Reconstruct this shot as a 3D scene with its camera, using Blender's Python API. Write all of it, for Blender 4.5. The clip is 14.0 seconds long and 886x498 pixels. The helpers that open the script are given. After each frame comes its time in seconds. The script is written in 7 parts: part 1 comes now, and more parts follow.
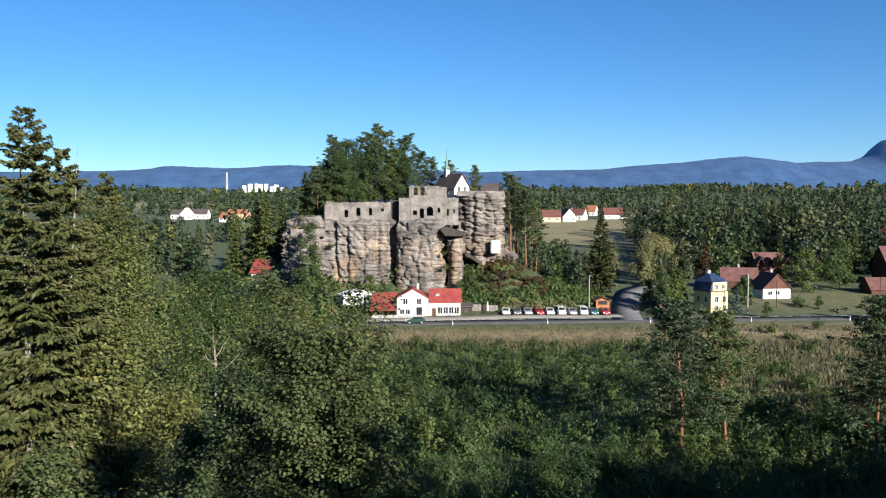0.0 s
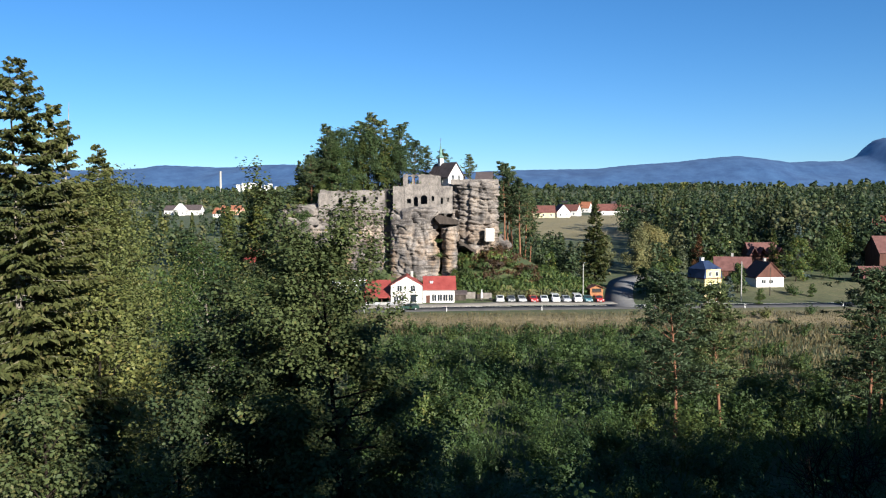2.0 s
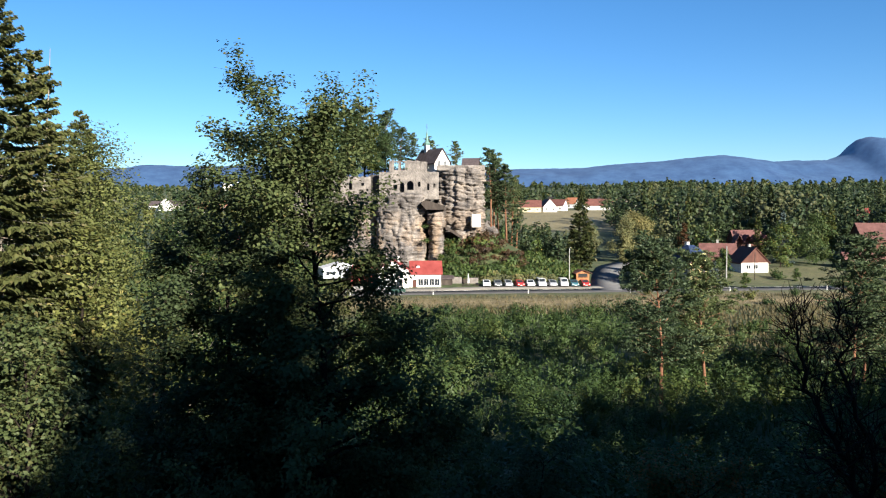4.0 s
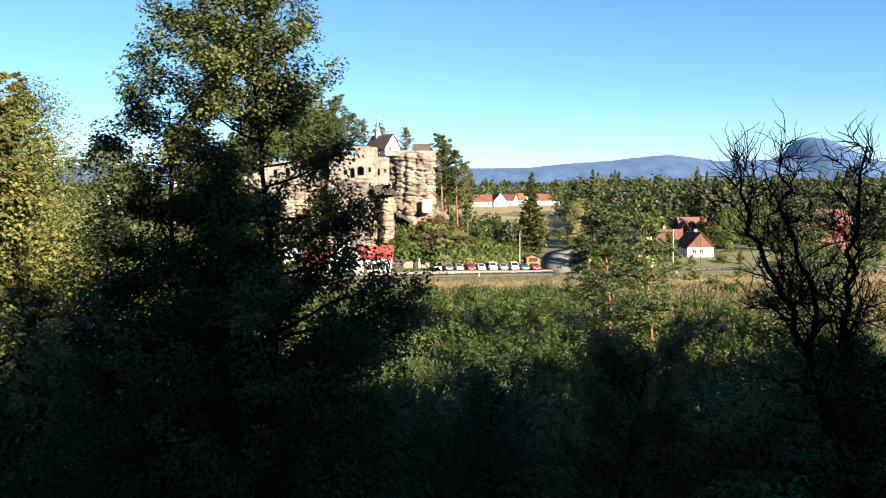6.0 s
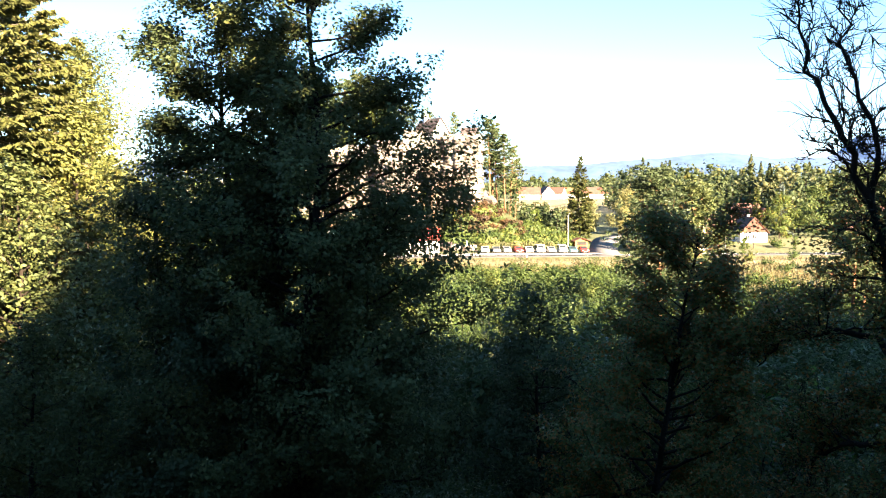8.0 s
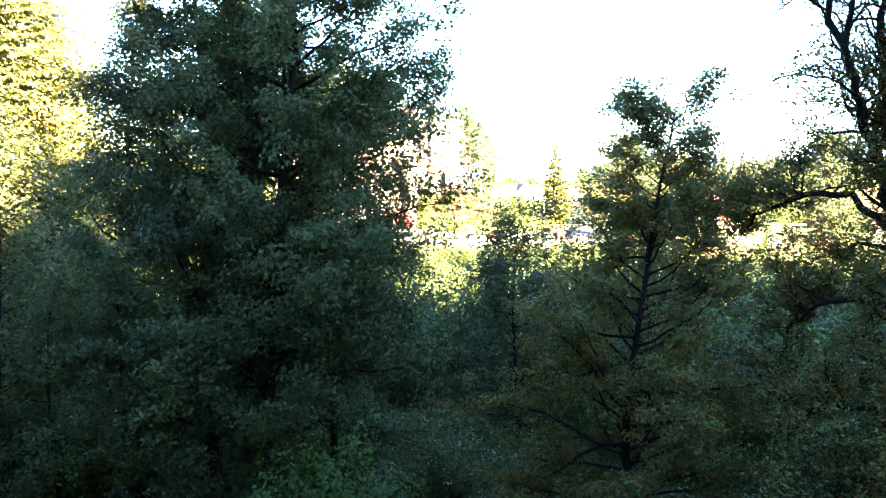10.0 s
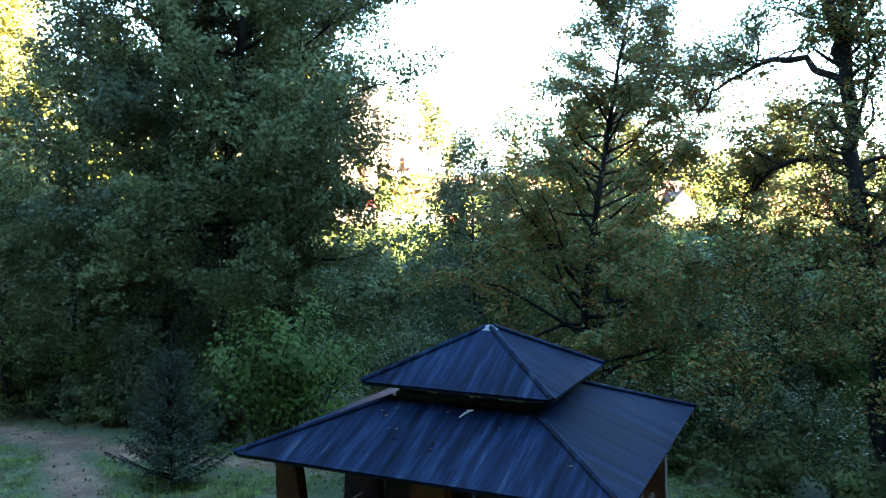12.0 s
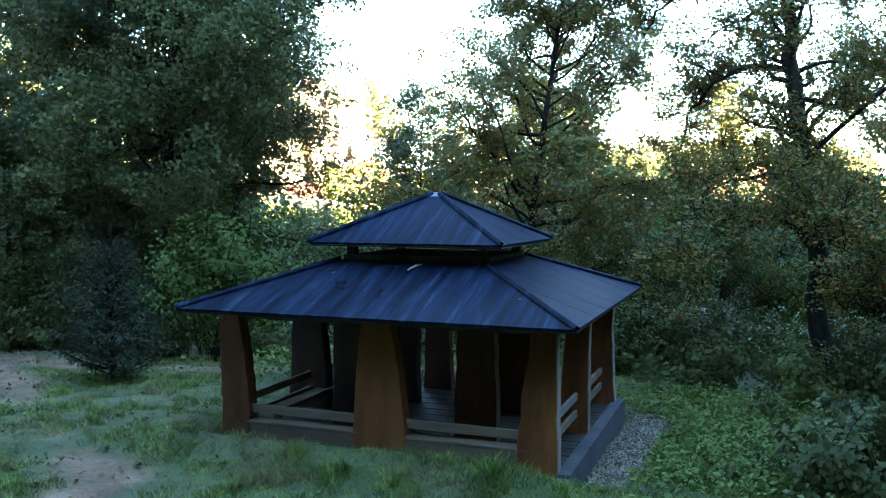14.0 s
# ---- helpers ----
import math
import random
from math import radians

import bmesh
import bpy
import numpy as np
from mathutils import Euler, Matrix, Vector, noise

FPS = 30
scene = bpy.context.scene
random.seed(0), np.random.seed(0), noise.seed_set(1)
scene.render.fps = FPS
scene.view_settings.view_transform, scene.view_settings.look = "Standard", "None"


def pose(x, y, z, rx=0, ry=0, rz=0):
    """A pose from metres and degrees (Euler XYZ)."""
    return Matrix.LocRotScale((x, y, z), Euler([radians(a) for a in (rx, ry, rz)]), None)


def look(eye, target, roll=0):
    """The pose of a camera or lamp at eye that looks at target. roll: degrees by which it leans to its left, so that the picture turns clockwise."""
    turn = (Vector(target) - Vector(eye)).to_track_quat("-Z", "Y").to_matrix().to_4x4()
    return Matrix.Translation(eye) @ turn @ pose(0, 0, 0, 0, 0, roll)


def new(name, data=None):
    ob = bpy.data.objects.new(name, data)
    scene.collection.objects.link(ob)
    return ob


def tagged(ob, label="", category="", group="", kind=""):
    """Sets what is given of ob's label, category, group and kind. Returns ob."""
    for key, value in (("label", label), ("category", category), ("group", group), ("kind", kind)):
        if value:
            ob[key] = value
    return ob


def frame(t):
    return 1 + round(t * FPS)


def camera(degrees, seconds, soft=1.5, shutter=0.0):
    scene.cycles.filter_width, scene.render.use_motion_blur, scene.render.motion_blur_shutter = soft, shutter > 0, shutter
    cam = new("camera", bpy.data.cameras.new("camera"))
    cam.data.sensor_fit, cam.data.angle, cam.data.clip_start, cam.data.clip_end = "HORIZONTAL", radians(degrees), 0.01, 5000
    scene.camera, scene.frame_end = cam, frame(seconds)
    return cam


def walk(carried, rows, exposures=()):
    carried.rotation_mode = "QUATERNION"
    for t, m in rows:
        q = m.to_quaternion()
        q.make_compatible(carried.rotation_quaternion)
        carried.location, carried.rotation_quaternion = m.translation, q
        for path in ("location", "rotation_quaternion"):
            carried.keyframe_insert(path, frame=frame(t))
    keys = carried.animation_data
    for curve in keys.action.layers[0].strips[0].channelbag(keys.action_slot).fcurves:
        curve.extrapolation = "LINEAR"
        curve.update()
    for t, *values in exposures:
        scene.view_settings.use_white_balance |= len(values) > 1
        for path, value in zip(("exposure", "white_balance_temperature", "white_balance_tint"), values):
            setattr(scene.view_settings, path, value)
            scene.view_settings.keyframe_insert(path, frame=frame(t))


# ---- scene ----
cam = camera(56.3, 14.0, soft=1.15)

# the drone sinks straight down: seconds, x, z, yaw, pitch
PATH = [
    (0.0, 0.00, 27.40, 0.0, -2.75, 0.0), (0.5, 0.01, 26.71, -0.2, -2.75, 0.0), (1.0, 0.03, 26.01, -0.4, -2.75, 0.0),
    (1.5, 0.04, 25.29, -0.5, -2.75, 0.0), (2.0, 0.04, 24.54, -0.4, -2.75, 0.0), (2.5, 0.06, 23.75, -0.6, -2.75, 0.0),
    (3.0, 0.07, 22.89, -0.7, -2.75, 0.0), (4.2, 0.12, 20.70, -1.5, -2.75, 0.1), (5.5, 0.17, 18.36, -3.3, -2.75, 0.2),
    (6.0, 0.18, 17.47, -4.7, -2.75, 0.2), (6.5, 0.18, 16.56, -5.8, -2.75, 0.2), (7.0, 0.18, 15.65, -5.7, -2.75, 0.2),
    (7.5, 0.19, 14.73, -3.0, -2.85, 0.1), (8.0, 0.19, 13.79, -1.4, -2.85, 0.1), (9.2, 0.19, 11.55, -1.9, -2.8, 0.1),
    (10.5, 0.15, 9.23, -3.8, -2.6, 0.0), (11.0, 0.15, 8.35, -4.4, -2.65, 0.0), (11.5, 0.15, 7.52, -5.2, -2.7, 0.0),
    (12.0, 0.15, 6.63, -5.9, -2.8, -0.1), (12.5, 0.15, 5.79, -6.8, -2.8, -0.1), (13.0, 0.15, 5.00, -7.7, -2.8, -0.1),
    (13.5, 0.15, 4.46, -8.8, -2.9, -0.1), (14.0, 0.15, 4.32, -9.5, -2.9, -0.1),
]
walk(cam, [(t, pose(x, 0, z, 90 + p, r, yaw)) for t, x, z, yaw, p, r in PATH],
     exposures=[(0, 1.35, 5900, 8), (3.2, 1.5, 6000, 8), (5.3, 2.0, 7000, 9), (6.0, 2.25, 7600, 11), (6.5, 2.55, 8100, 13), (7.0, 2.85, 8400, 14), (7.5, 3.25, 8600, 14), (8.2, 3.9, 8800, 15),
                (10.3, 6.1, 9800, 15), (12.0, 6.55, 10700, 15), (14, 6.78, 11800, 15)])

# ---- light ----
SUN_AZ, SUN_EL = radians(32), radians(20)   # behind the camera and to its right
to_sun = Vector((math.sin(SUN_AZ) * math.cos(SUN_EL), -math.cos(SUN_AZ) * math.cos(SUN_EL), math.sin(SUN_EL)))
world = bpy.data.worlds.new("sky")
scene.world = world
world.use_nodes = True
wn = world.node_tree.nodes
sky = wn.new("ShaderNodeTexSky")
sky.sky_type = "NISHITA"
sky.sun_disc = False
sky.sun_elevation = SUN_EL
sky.sun_rotation = math.atan2(to_sun.x, to_sun.y)
sky.altitude = 1500
sky.air_density, sky.dust_density, sky.ozone_density = 1.0, 0.1, 5.0
wn["Background"].inputs["Strength"].default_value = 0.05
hue = wn.new("ShaderNodeHueSaturation")   # a very clear, deep blue day
hue.inputs["Saturation"].default_value = 1.12
world.node_tree.links.new(sky.outputs[0], hue.inputs["Color"])
world.node_tree.links.new(hue.outputs[0], wn["Background"].inputs["Color"])
sun = new("sun", bpy.data.lights.new("sun", "SUN"))
sun.data.energy, sun.data.angle, sun.data.color = 5.0, radians(0.6), (1.0, 0.89, 0.75)
sun.matrix_world = look(to_sun * 100, (0, 0, 0))


# ---- materials ----
def nodes_of(name):
    m = bpy.data.materials.new(name)
    m.use_nodes = True
    nt = m.node_tree
    return m, nt, nt.nodes["Principled BSDF"]


def ramp(nt, source, stops):
    r = nt.nodes.new("ShaderNodeValToRGB")
    e = r.color_ramp.elements
    while len(e) < len(stops):
        e.new(0.5)
    for el, (p, c) in zip(e, stops):
        el.position, el.color = p, (*c, 1)
    nt.links.new(source, r.inputs[0])
    return r.outputs[0]


def tex(nt, scale, detail=4, rough=0.6, stretch=(1, 1, 1)):
    c = nt.nodes.new("ShaderNodeTexCoord")
    mp = nt.nodes.new("ShaderNodeMapping")
    mp.inputs["Scale"].default_value = stretch
    nt.links.new(c.outputs["Object"], mp.inputs[0])
    n = nt.nodes.new("ShaderNodeTexNoise")
    n.inputs["Scale"].default_value, n.inputs["Detail"].default_value, n.inputs["Roughness"].default_value = scale, detail, rough
    nt.links.new(mp.outputs[0], n.inputs["Vector"])
    return n.outputs["Fac"]


def mix(nt, fac, a, b, mode="MIX"):
    m = nt.nodes.new("ShaderNodeMix")
    m.data_type, m.blend_type = "RGBA", mode
    for sock, v in ((m.inputs[0], fac), (m.inputs[6], a), (m.inputs[7], b)):
        if isinstance(v, (int, float)):
            sock.default_value = v
        elif isinstance(v, tuple):
            sock.default_value = (*v, 1)
        else:
            nt.links.new(v, sock)
    return m.outputs[2]


def bump(nt, bsdf, height, strength, dist):
    b = nt.nodes.new("ShaderNodeBump")
    b.inputs["Strength"].default_value, b.inputs["Distance"].default_value = strength, dist
    nt.links.new(height, b.inputs["Height"])
    nt.links.new(b.outputs[0], bsdf.inputs["Normal"])


def surface(name, dark, light, scale=1.0, fine=12.0, rough=0.8, metal=0.0, stretch=(1, 1, 1), relief=0.3, dist=0.02, mid=None, spread=0.2, spec=0.25):
    """A plain surface with stains at one scale and grain at another."""
    m, nt, b = nodes_of(name)
    big, small = tex(nt, scale, 5, 0.65, stretch), tex(nt, fine, 4, 0.7, stretch)
    stops = [(0.5 - spread, dark), (0.5 + spread, light)] if mid is None else [(0.5 - spread, dark), (0.5, mid), (0.5 + spread, light)]
    col = ramp(nt, big, stops)
    grain = ramp(nt, small, [(0.25, (0.72, 0.72, 0.72)), (0.75, (1.15, 1.15, 1.15))])
    nt.links.new(mix(nt, 1.0, col, grain, "MULTIPLY"), b.inputs["Base Color"])
    b.inputs["Roughness"].default_value, b.inputs["Metallic"].default_value = rough, metal
    b.inputs["Specular IOR Level"].default_value = spec
    if relief:
        bump(nt, b, small, relief, dist)
    return m


def foliage(name, dark, light, odd=None, rough=0.55, through_light=0.3, gloss=0.22, share=0.88, calm=0.5):
    """Leaves: each leaf has its own tint, light comes through them a little."""
    m, nt, b = nodes_of(name)
    g = nt.nodes.new("ShaderNodeNewGeometry")
    o = nt.nodes.new("ShaderNodeObjectInfo")
    dark, light = (tuple(v * 0.56 for v in c) for c in (dark, light))
    odd = tuple(v * 0.56 for v in odd) if odd else None
    mid = tuple((a + b) / 2 for a, b in zip(dark, light))
    stops = [(0.0, tuple(a * (1 - calm) + b * calm for a, b in zip(dark, mid))), (share, tuple(a * (1 - calm) + b * calm for a, b in zip(light, mid)))] + ([(share + 0.07, odd)] if odd else [])
    col = ramp(nt, g.outputs["Random Per Island"], stops)
    patch = ramp(nt, tex(nt, 0.5, 3), [(0.3, (0.7, 0.75, 0.7)), (0.7, (1.25, 1.2, 1.05))])
    own = nt.nodes.new("ShaderNodeAttribute")   # each tree of a wood has its own tone
    own.attribute_name = "tone"
    both = nt.nodes.new("ShaderNodeMath")
    both.operation = "ADD"
    nt.links.new(o.outputs["Random"], both.inputs[0])
    nt.links.new(own.outputs["Fac"], both.inputs[1])
    part_ = nt.nodes.new("ShaderNodeMath")
    part_.operation = "FRACT"
    nt.links.new(both.outputs[0], part_.inputs[0])
    tree = ramp(nt, part_.outputs[0], [(0, (0.66, 0.74, 0.78)), (0.5, (0.95, 1.0, 0.95)), (1, (1.32, 1.22, 1.0))])
    col = mix(nt, 1.0, mix(nt, 1.0, col, patch, "MULTIPLY"), tree, "MULTIPLY")
    nt.links.new(col, b.inputs["Base Color"])
    b.inputs["Roughness"].default_value = rough
    b.inputs["Specular IOR Level"].default_value = gloss
    t = nt.nodes.new("ShaderNodeBsdfTranslucent")
    nt.links.new(col, t.inputs[0])
    s = nt.nodes.new("ShaderNodeMixShader")
    s.inputs[0].default_value = through_light
    nt.links.new(b.outputs[0], s.inputs[1])
    nt.links.new(t.outputs[0], s.inputs[2])
    nt.links.new(s.outputs[0], nt.nodes["Material Output"].inputs[0])
    return m


LEAF_ALDER = foliage("alder_leaves", (0.074, 0.110, 0.052), (0.175, 0.212, 0.098), (0.22, 0.195, 0.085), rough=0.65, gloss=0.14, share=0.92)
LEAF_GREEN = foliage("broad_leaves", (0.060, 0.108, 0.034), (0.155, 0.215, 0.074), (0.25, 0.225, 0.075))
LEAF_YELLOW = foliage("yellowing_leaves", (0.190, 0.195, 0.092), (0.350, 0.338, 0.185), (0.40, 0.345, 0.18))
LEAF_OLIVE = foliage("olive_leaves", (0.104, 0.120, 0.040), (0.232, 0.246, 0.086), (0.28, 0.25, 0.09))
LEAF_RUST = foliage("rusty_leaves", (0.092, 0.132, 0.045), (0.225, 0.258, 0.090), (0.44, 0.185, 0.050), rough=0.55, gloss=0.22, share=0.68)
LEAF_WILLOW = foliage("willow_leaves", (0.070, 0.115, 0.040), (0.150, 0.205, 0.074), (0.22, 0.23, 0.085), calm=0.75)
# LEAF_FAR is cooled and greyed: a little distance haze in the leaf colour
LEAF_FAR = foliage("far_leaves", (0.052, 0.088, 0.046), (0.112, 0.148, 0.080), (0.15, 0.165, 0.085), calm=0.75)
NEEDLE_SPRUCE = foliage("spruce_needles", (0.049, 0.084, 0.025), (0.158, 0.178, 0.048), (0.266, 0.210, 0.073), through_light=0.15)
NEEDLE_PINE = foliage("pine_needles", (0.070, 0.108, 0.055), (0.175, 0.222, 0.108), through_light=0.15)
NEEDLE_BLUE = foliage("blue_spruce_needles", (0.115, 0.162, 0.165), (0.264, 0.310, 0.303), through_light=0.1)
NEEDLE_DARK = foliage("dark_spruce_needles", (0.028, 0.045, 0.018), (0.080, 0.100, 0.036), (0.13, 0.11, 0.045), through_light=0.1)
LEAF_HAZEL = foliage("hazel_leaves", (0.072, 0.155, 0.028), (0.165, 0.305, 0.056), (0.27, 0.28, 0.065), rough=0.6, gloss=0.2)
NEEDLE_OLIVE = foliage("olive_spruce_needles", (0.118, 0.130, 0.042), (0.258, 0.254, 0.096), (0.29, 0.235, 0.105), through_light=0.25)
LEAF_LIGHT = foliage("light_green_leaves", (0.115, 0.150, 0.056), (0.250, 0.282, 0.118), (0.30, 0.28, 0.12))
BARK = surface("bark", (0.008, 0.006, 0.005), (0.042, 0.033, 0.026), 3.0, 16, 0.95, stretch=(1, 1, 0.25), relief=0.9, dist=0.04, spec=0.1)
BARK_PINE = surface("pine_bark", (0.10, 0.045, 0.025), (0.26, 0.13, 0.075), 1.5, 10, 0.9, stretch=(1, 1, 0.3), relief=0.6, dist=0.03)
BARK_PALE = surface("pale_bark", (0.12, 0.10, 0.08), (0.34, 0.31, 0.26), 1.5, 10, 0.85, stretch=(1, 1, 0.3), relief=0.4, dist=0.02)


# ---- mesh helpers ----
def mesh_np(name, verts, faces, mats, mat_ids=None, smooth=False):
    """A mesh from arrays; faces are all of one corner count, or a list of such arrays."""
    me = bpy.data.meshes.new(name)
    verts = np.asarray(verts, dtype=np.float32).reshape(-1, 3)
    groups = [np.asarray(f, dtype=np.int32) for f in (faces if isinstance(faces, list) else [faces])]
    groups = [f for f in groups if len(f)]
    loops = np.concatenate([f.ravel() for f in groups])
    sizes = np.concatenate([np.full(len(f), f.shape[1], dtype=np.int32) for f in groups])
    me.vertices.add(len(verts))
    me.vertices.foreach_set("co", verts.ravel())
    me.loops.add(len(loops))
    me.loops.foreach_set("vertex_index", loops)
    me.polygons.add(len(sizes))
    me.polygons.foreach_set("loop_start", np.concatenate([[0], np.cumsum(sizes)[:-1]]).astype(np.int32))
    for m in mats if isinstance(mats, (list, tuple)) else [mats]:
        me.materials.append(m)
    if mat_ids is not None:
        me.polygons.foreach_set("material_index", np.asarray(mat_ids, dtype=np.int32))
    me.update(calc_edges=True)
    if smooth:
        me.polygons.foreach_set("use_smooth", np.ones(len(sizes), dtype=bool))
    return me


def child(name, data, parent, label=""):
    ob = new(name, data)
    ob.parent = parent
    return tagged(ob, label)


def part(name, bm, mat, parent, label=""):
    """One mesh object under a thing or under a part, from a bmesh in the parent's space."""
    me = bpy.data.meshes.new(name)
    bm.normal_update()
    bm.to_mesh(me)
    bm.free()
    me.materials.append(mat)
    return child(name, me, parent, label)


def parts(name, mat, parent, *items, bevel=0.0, label=""):
    """Several boxes, each a part of its own."""
    return [part(name, boxes(it, bevel=bevel), mat, parent, label) for it in items]


def box(bm, x0, x1, y0, y1, z0, z1, bevel=0.0, m=None):
    r = bmesh.ops.create_cube(bm, size=1.0)
    vs = r["verts"]
    for v in vs:
        v.co = Vector((x0 + (v.co.x + 0.5) * (x1 - x0), y0 + (v.co.y + 0.5) * (y1 - y0), z0 + (v.co.z + 0.5) * (z1 - z0)))
    if bevel:
        es = list({e for v in vs for e in v.link_edges})
        out = bmesh.ops.bevel(bm, geom=es, offset=bevel, segments=1, affect="EDGES")
        vs = list({v for f in out["faces"] for v in f.verts} | {v for v in vs if v.is_valid})
    if m is not None:
        for v in vs:
            v.co = m @ v.co
    return bm


def boxes(*items, bevel=0.0):
    bm = bmesh.new()
    for it in items:
        box(bm, *it, bevel=bevel)
    return bm


def prism(bm, pts, y0, y1):
    """Pulls an outline in x and z through from y0 to y1."""
    a = [bm.verts.new((x, y0, z)) for x, z in pts]
    b = [bm.verts.new((x, y1, z)) for x, z in pts]
    n = len(pts)
    bm.faces.new(a)
    bm.faces.new(b[::-1])
    for i in range(n):
        bm.faces.new((a[(i + 1) % n], a[i], b[i], b[(i + 1) % n]))
    bmesh.ops.recalc_face_normals(bm, faces=bm.faces)
    return bm


def tubes(paths, sides=6):
    """Tapered tubes along paths of (x, y, z, r): the arrays of one mesh."""
    V, F, base = [], [], 0
    for path in paths:
        p = np.asarray(path, dtype=float)
        n = len(p)
        d = np.gradient(p[:, :3], axis=0)
        d /= np.linalg.norm(d, axis=1)[:, None] + 1e-9
        ref = np.array([1.0, 0.0, 0.0]) if abs(d[0, 0]) < 0.8 else np.array([0.0, 1.0, 0.0])
        u = np.cross(d, ref)
        u /= np.linalg.norm(u, axis=1)[:, None] + 1e-9
        w = np.cross(d, u)
        k = sides if p[0, 3] > 0.1 else 4 if p[0, 3] > 0.03 else 3
        a = np.arange(k) * 2 * np.pi / k
        ring = p[:, None, :3] + p[:, None, 3:4] * (np.cos(a)[None, :, None] * u[:, None] + np.sin(a)[None, :, None] * w[:, None])
        V.append(ring.reshape(-1, 3))
        i, j = np.meshgrid(np.arange(n - 1), np.arange(k), indexing="ij")
        q = np.stack([i * k + j, i * k + (j + 1) % k, (i + 1) * k + (j + 1) % k, (i + 1) * k + j], -1).reshape(-1, 4)
        F.append(q + base)
        base += n * k
    return np.concatenate(V), np.concatenate(F)


def leaves(rng, centres, size, droop=0.0, aspect=0.55, along=None, up=0.6, facing=None, loose=0.55):
    """One folded four-cornered leaf at each centre: verts and quads."""
    n = len(centres)
    if along is None:
        along = rng.normal(size=(n, 3))
        along[:, 2] = along[:, 2] * 0.5 - droop
    along = along / (np.linalg.norm(along, axis=1)[:, None] + 1e-9)
    nor = rng.normal(size=(n, 3)) + np.array([0, 0, up])
    if facing is not None:   # leaves of a crown turn to the light, out of the crown
        nor = rng.normal(size=(n, 3)) * loose + facing / (np.linalg.norm(facing, axis=1)[:, None] + 1e-9) * 1.3 + np.array([0, 0, up * 0.6])
        along = along - nor * (np.sum(along * nor, 1) / np.sum(nor * nor, 1))[:, None] * 0.8
        along = along / (np.linalg.norm(along, axis=1)[:, None] + 1e-9)
    side = np.cross(along, nor)
    side /= np.linalg.norm(side, axis=1)[:, None] + 1e-9
    nor = np.cross(side, along)
    s = (np.asarray(size) * rng.uniform(0.65, 1.3, n))[:, None]
    a = centres - along * s * 0.5
    c = centres + along * s * 0.5
    fold = nor * s * 0.12
    b = centres + side * s * aspect * 0.5 + fold
    d = centres - side * s * aspect * 0.5 + fold
    V = np.stack([a, b, c, d], 1).reshape(-1, 3)
    F = np.arange(n * 4).reshape(-1, 4)
    return V, F


def limb(rng, start, direction, length, r0, steps=6, wander=0.18, lift=0.0, r1=0.01):
    p = np.array(start, dtype=float)
    d = np.array(direction, dtype=float)
    d /= np.linalg.norm(d)
    out = [(*p, r0)]
    for i in range(steps):
        d = d + rng.normal(size=3) * wander + np.array([0, 0, lift])
        d /= np.linalg.norm(d)
        p = p + d * length / steps
        out.append((*p, r0 + (r1 - r0) * (i + 1) / steps))
    return out


def tree(name, label, at, trunk_mesh, crown_mesh, scale=1.0, turn=0.0, group="", category="tree"):
    root = tagged(new(name), label, category, group)
    root.matrix_world = pose(*at, 0, 0, turn) @ Matrix.Scale(scale, 4)
    if trunk_mesh:
        child("trunk", trunk_mesh, root)
    if crown_mesh:
        child("crown", crown_mesh, root)
    return root


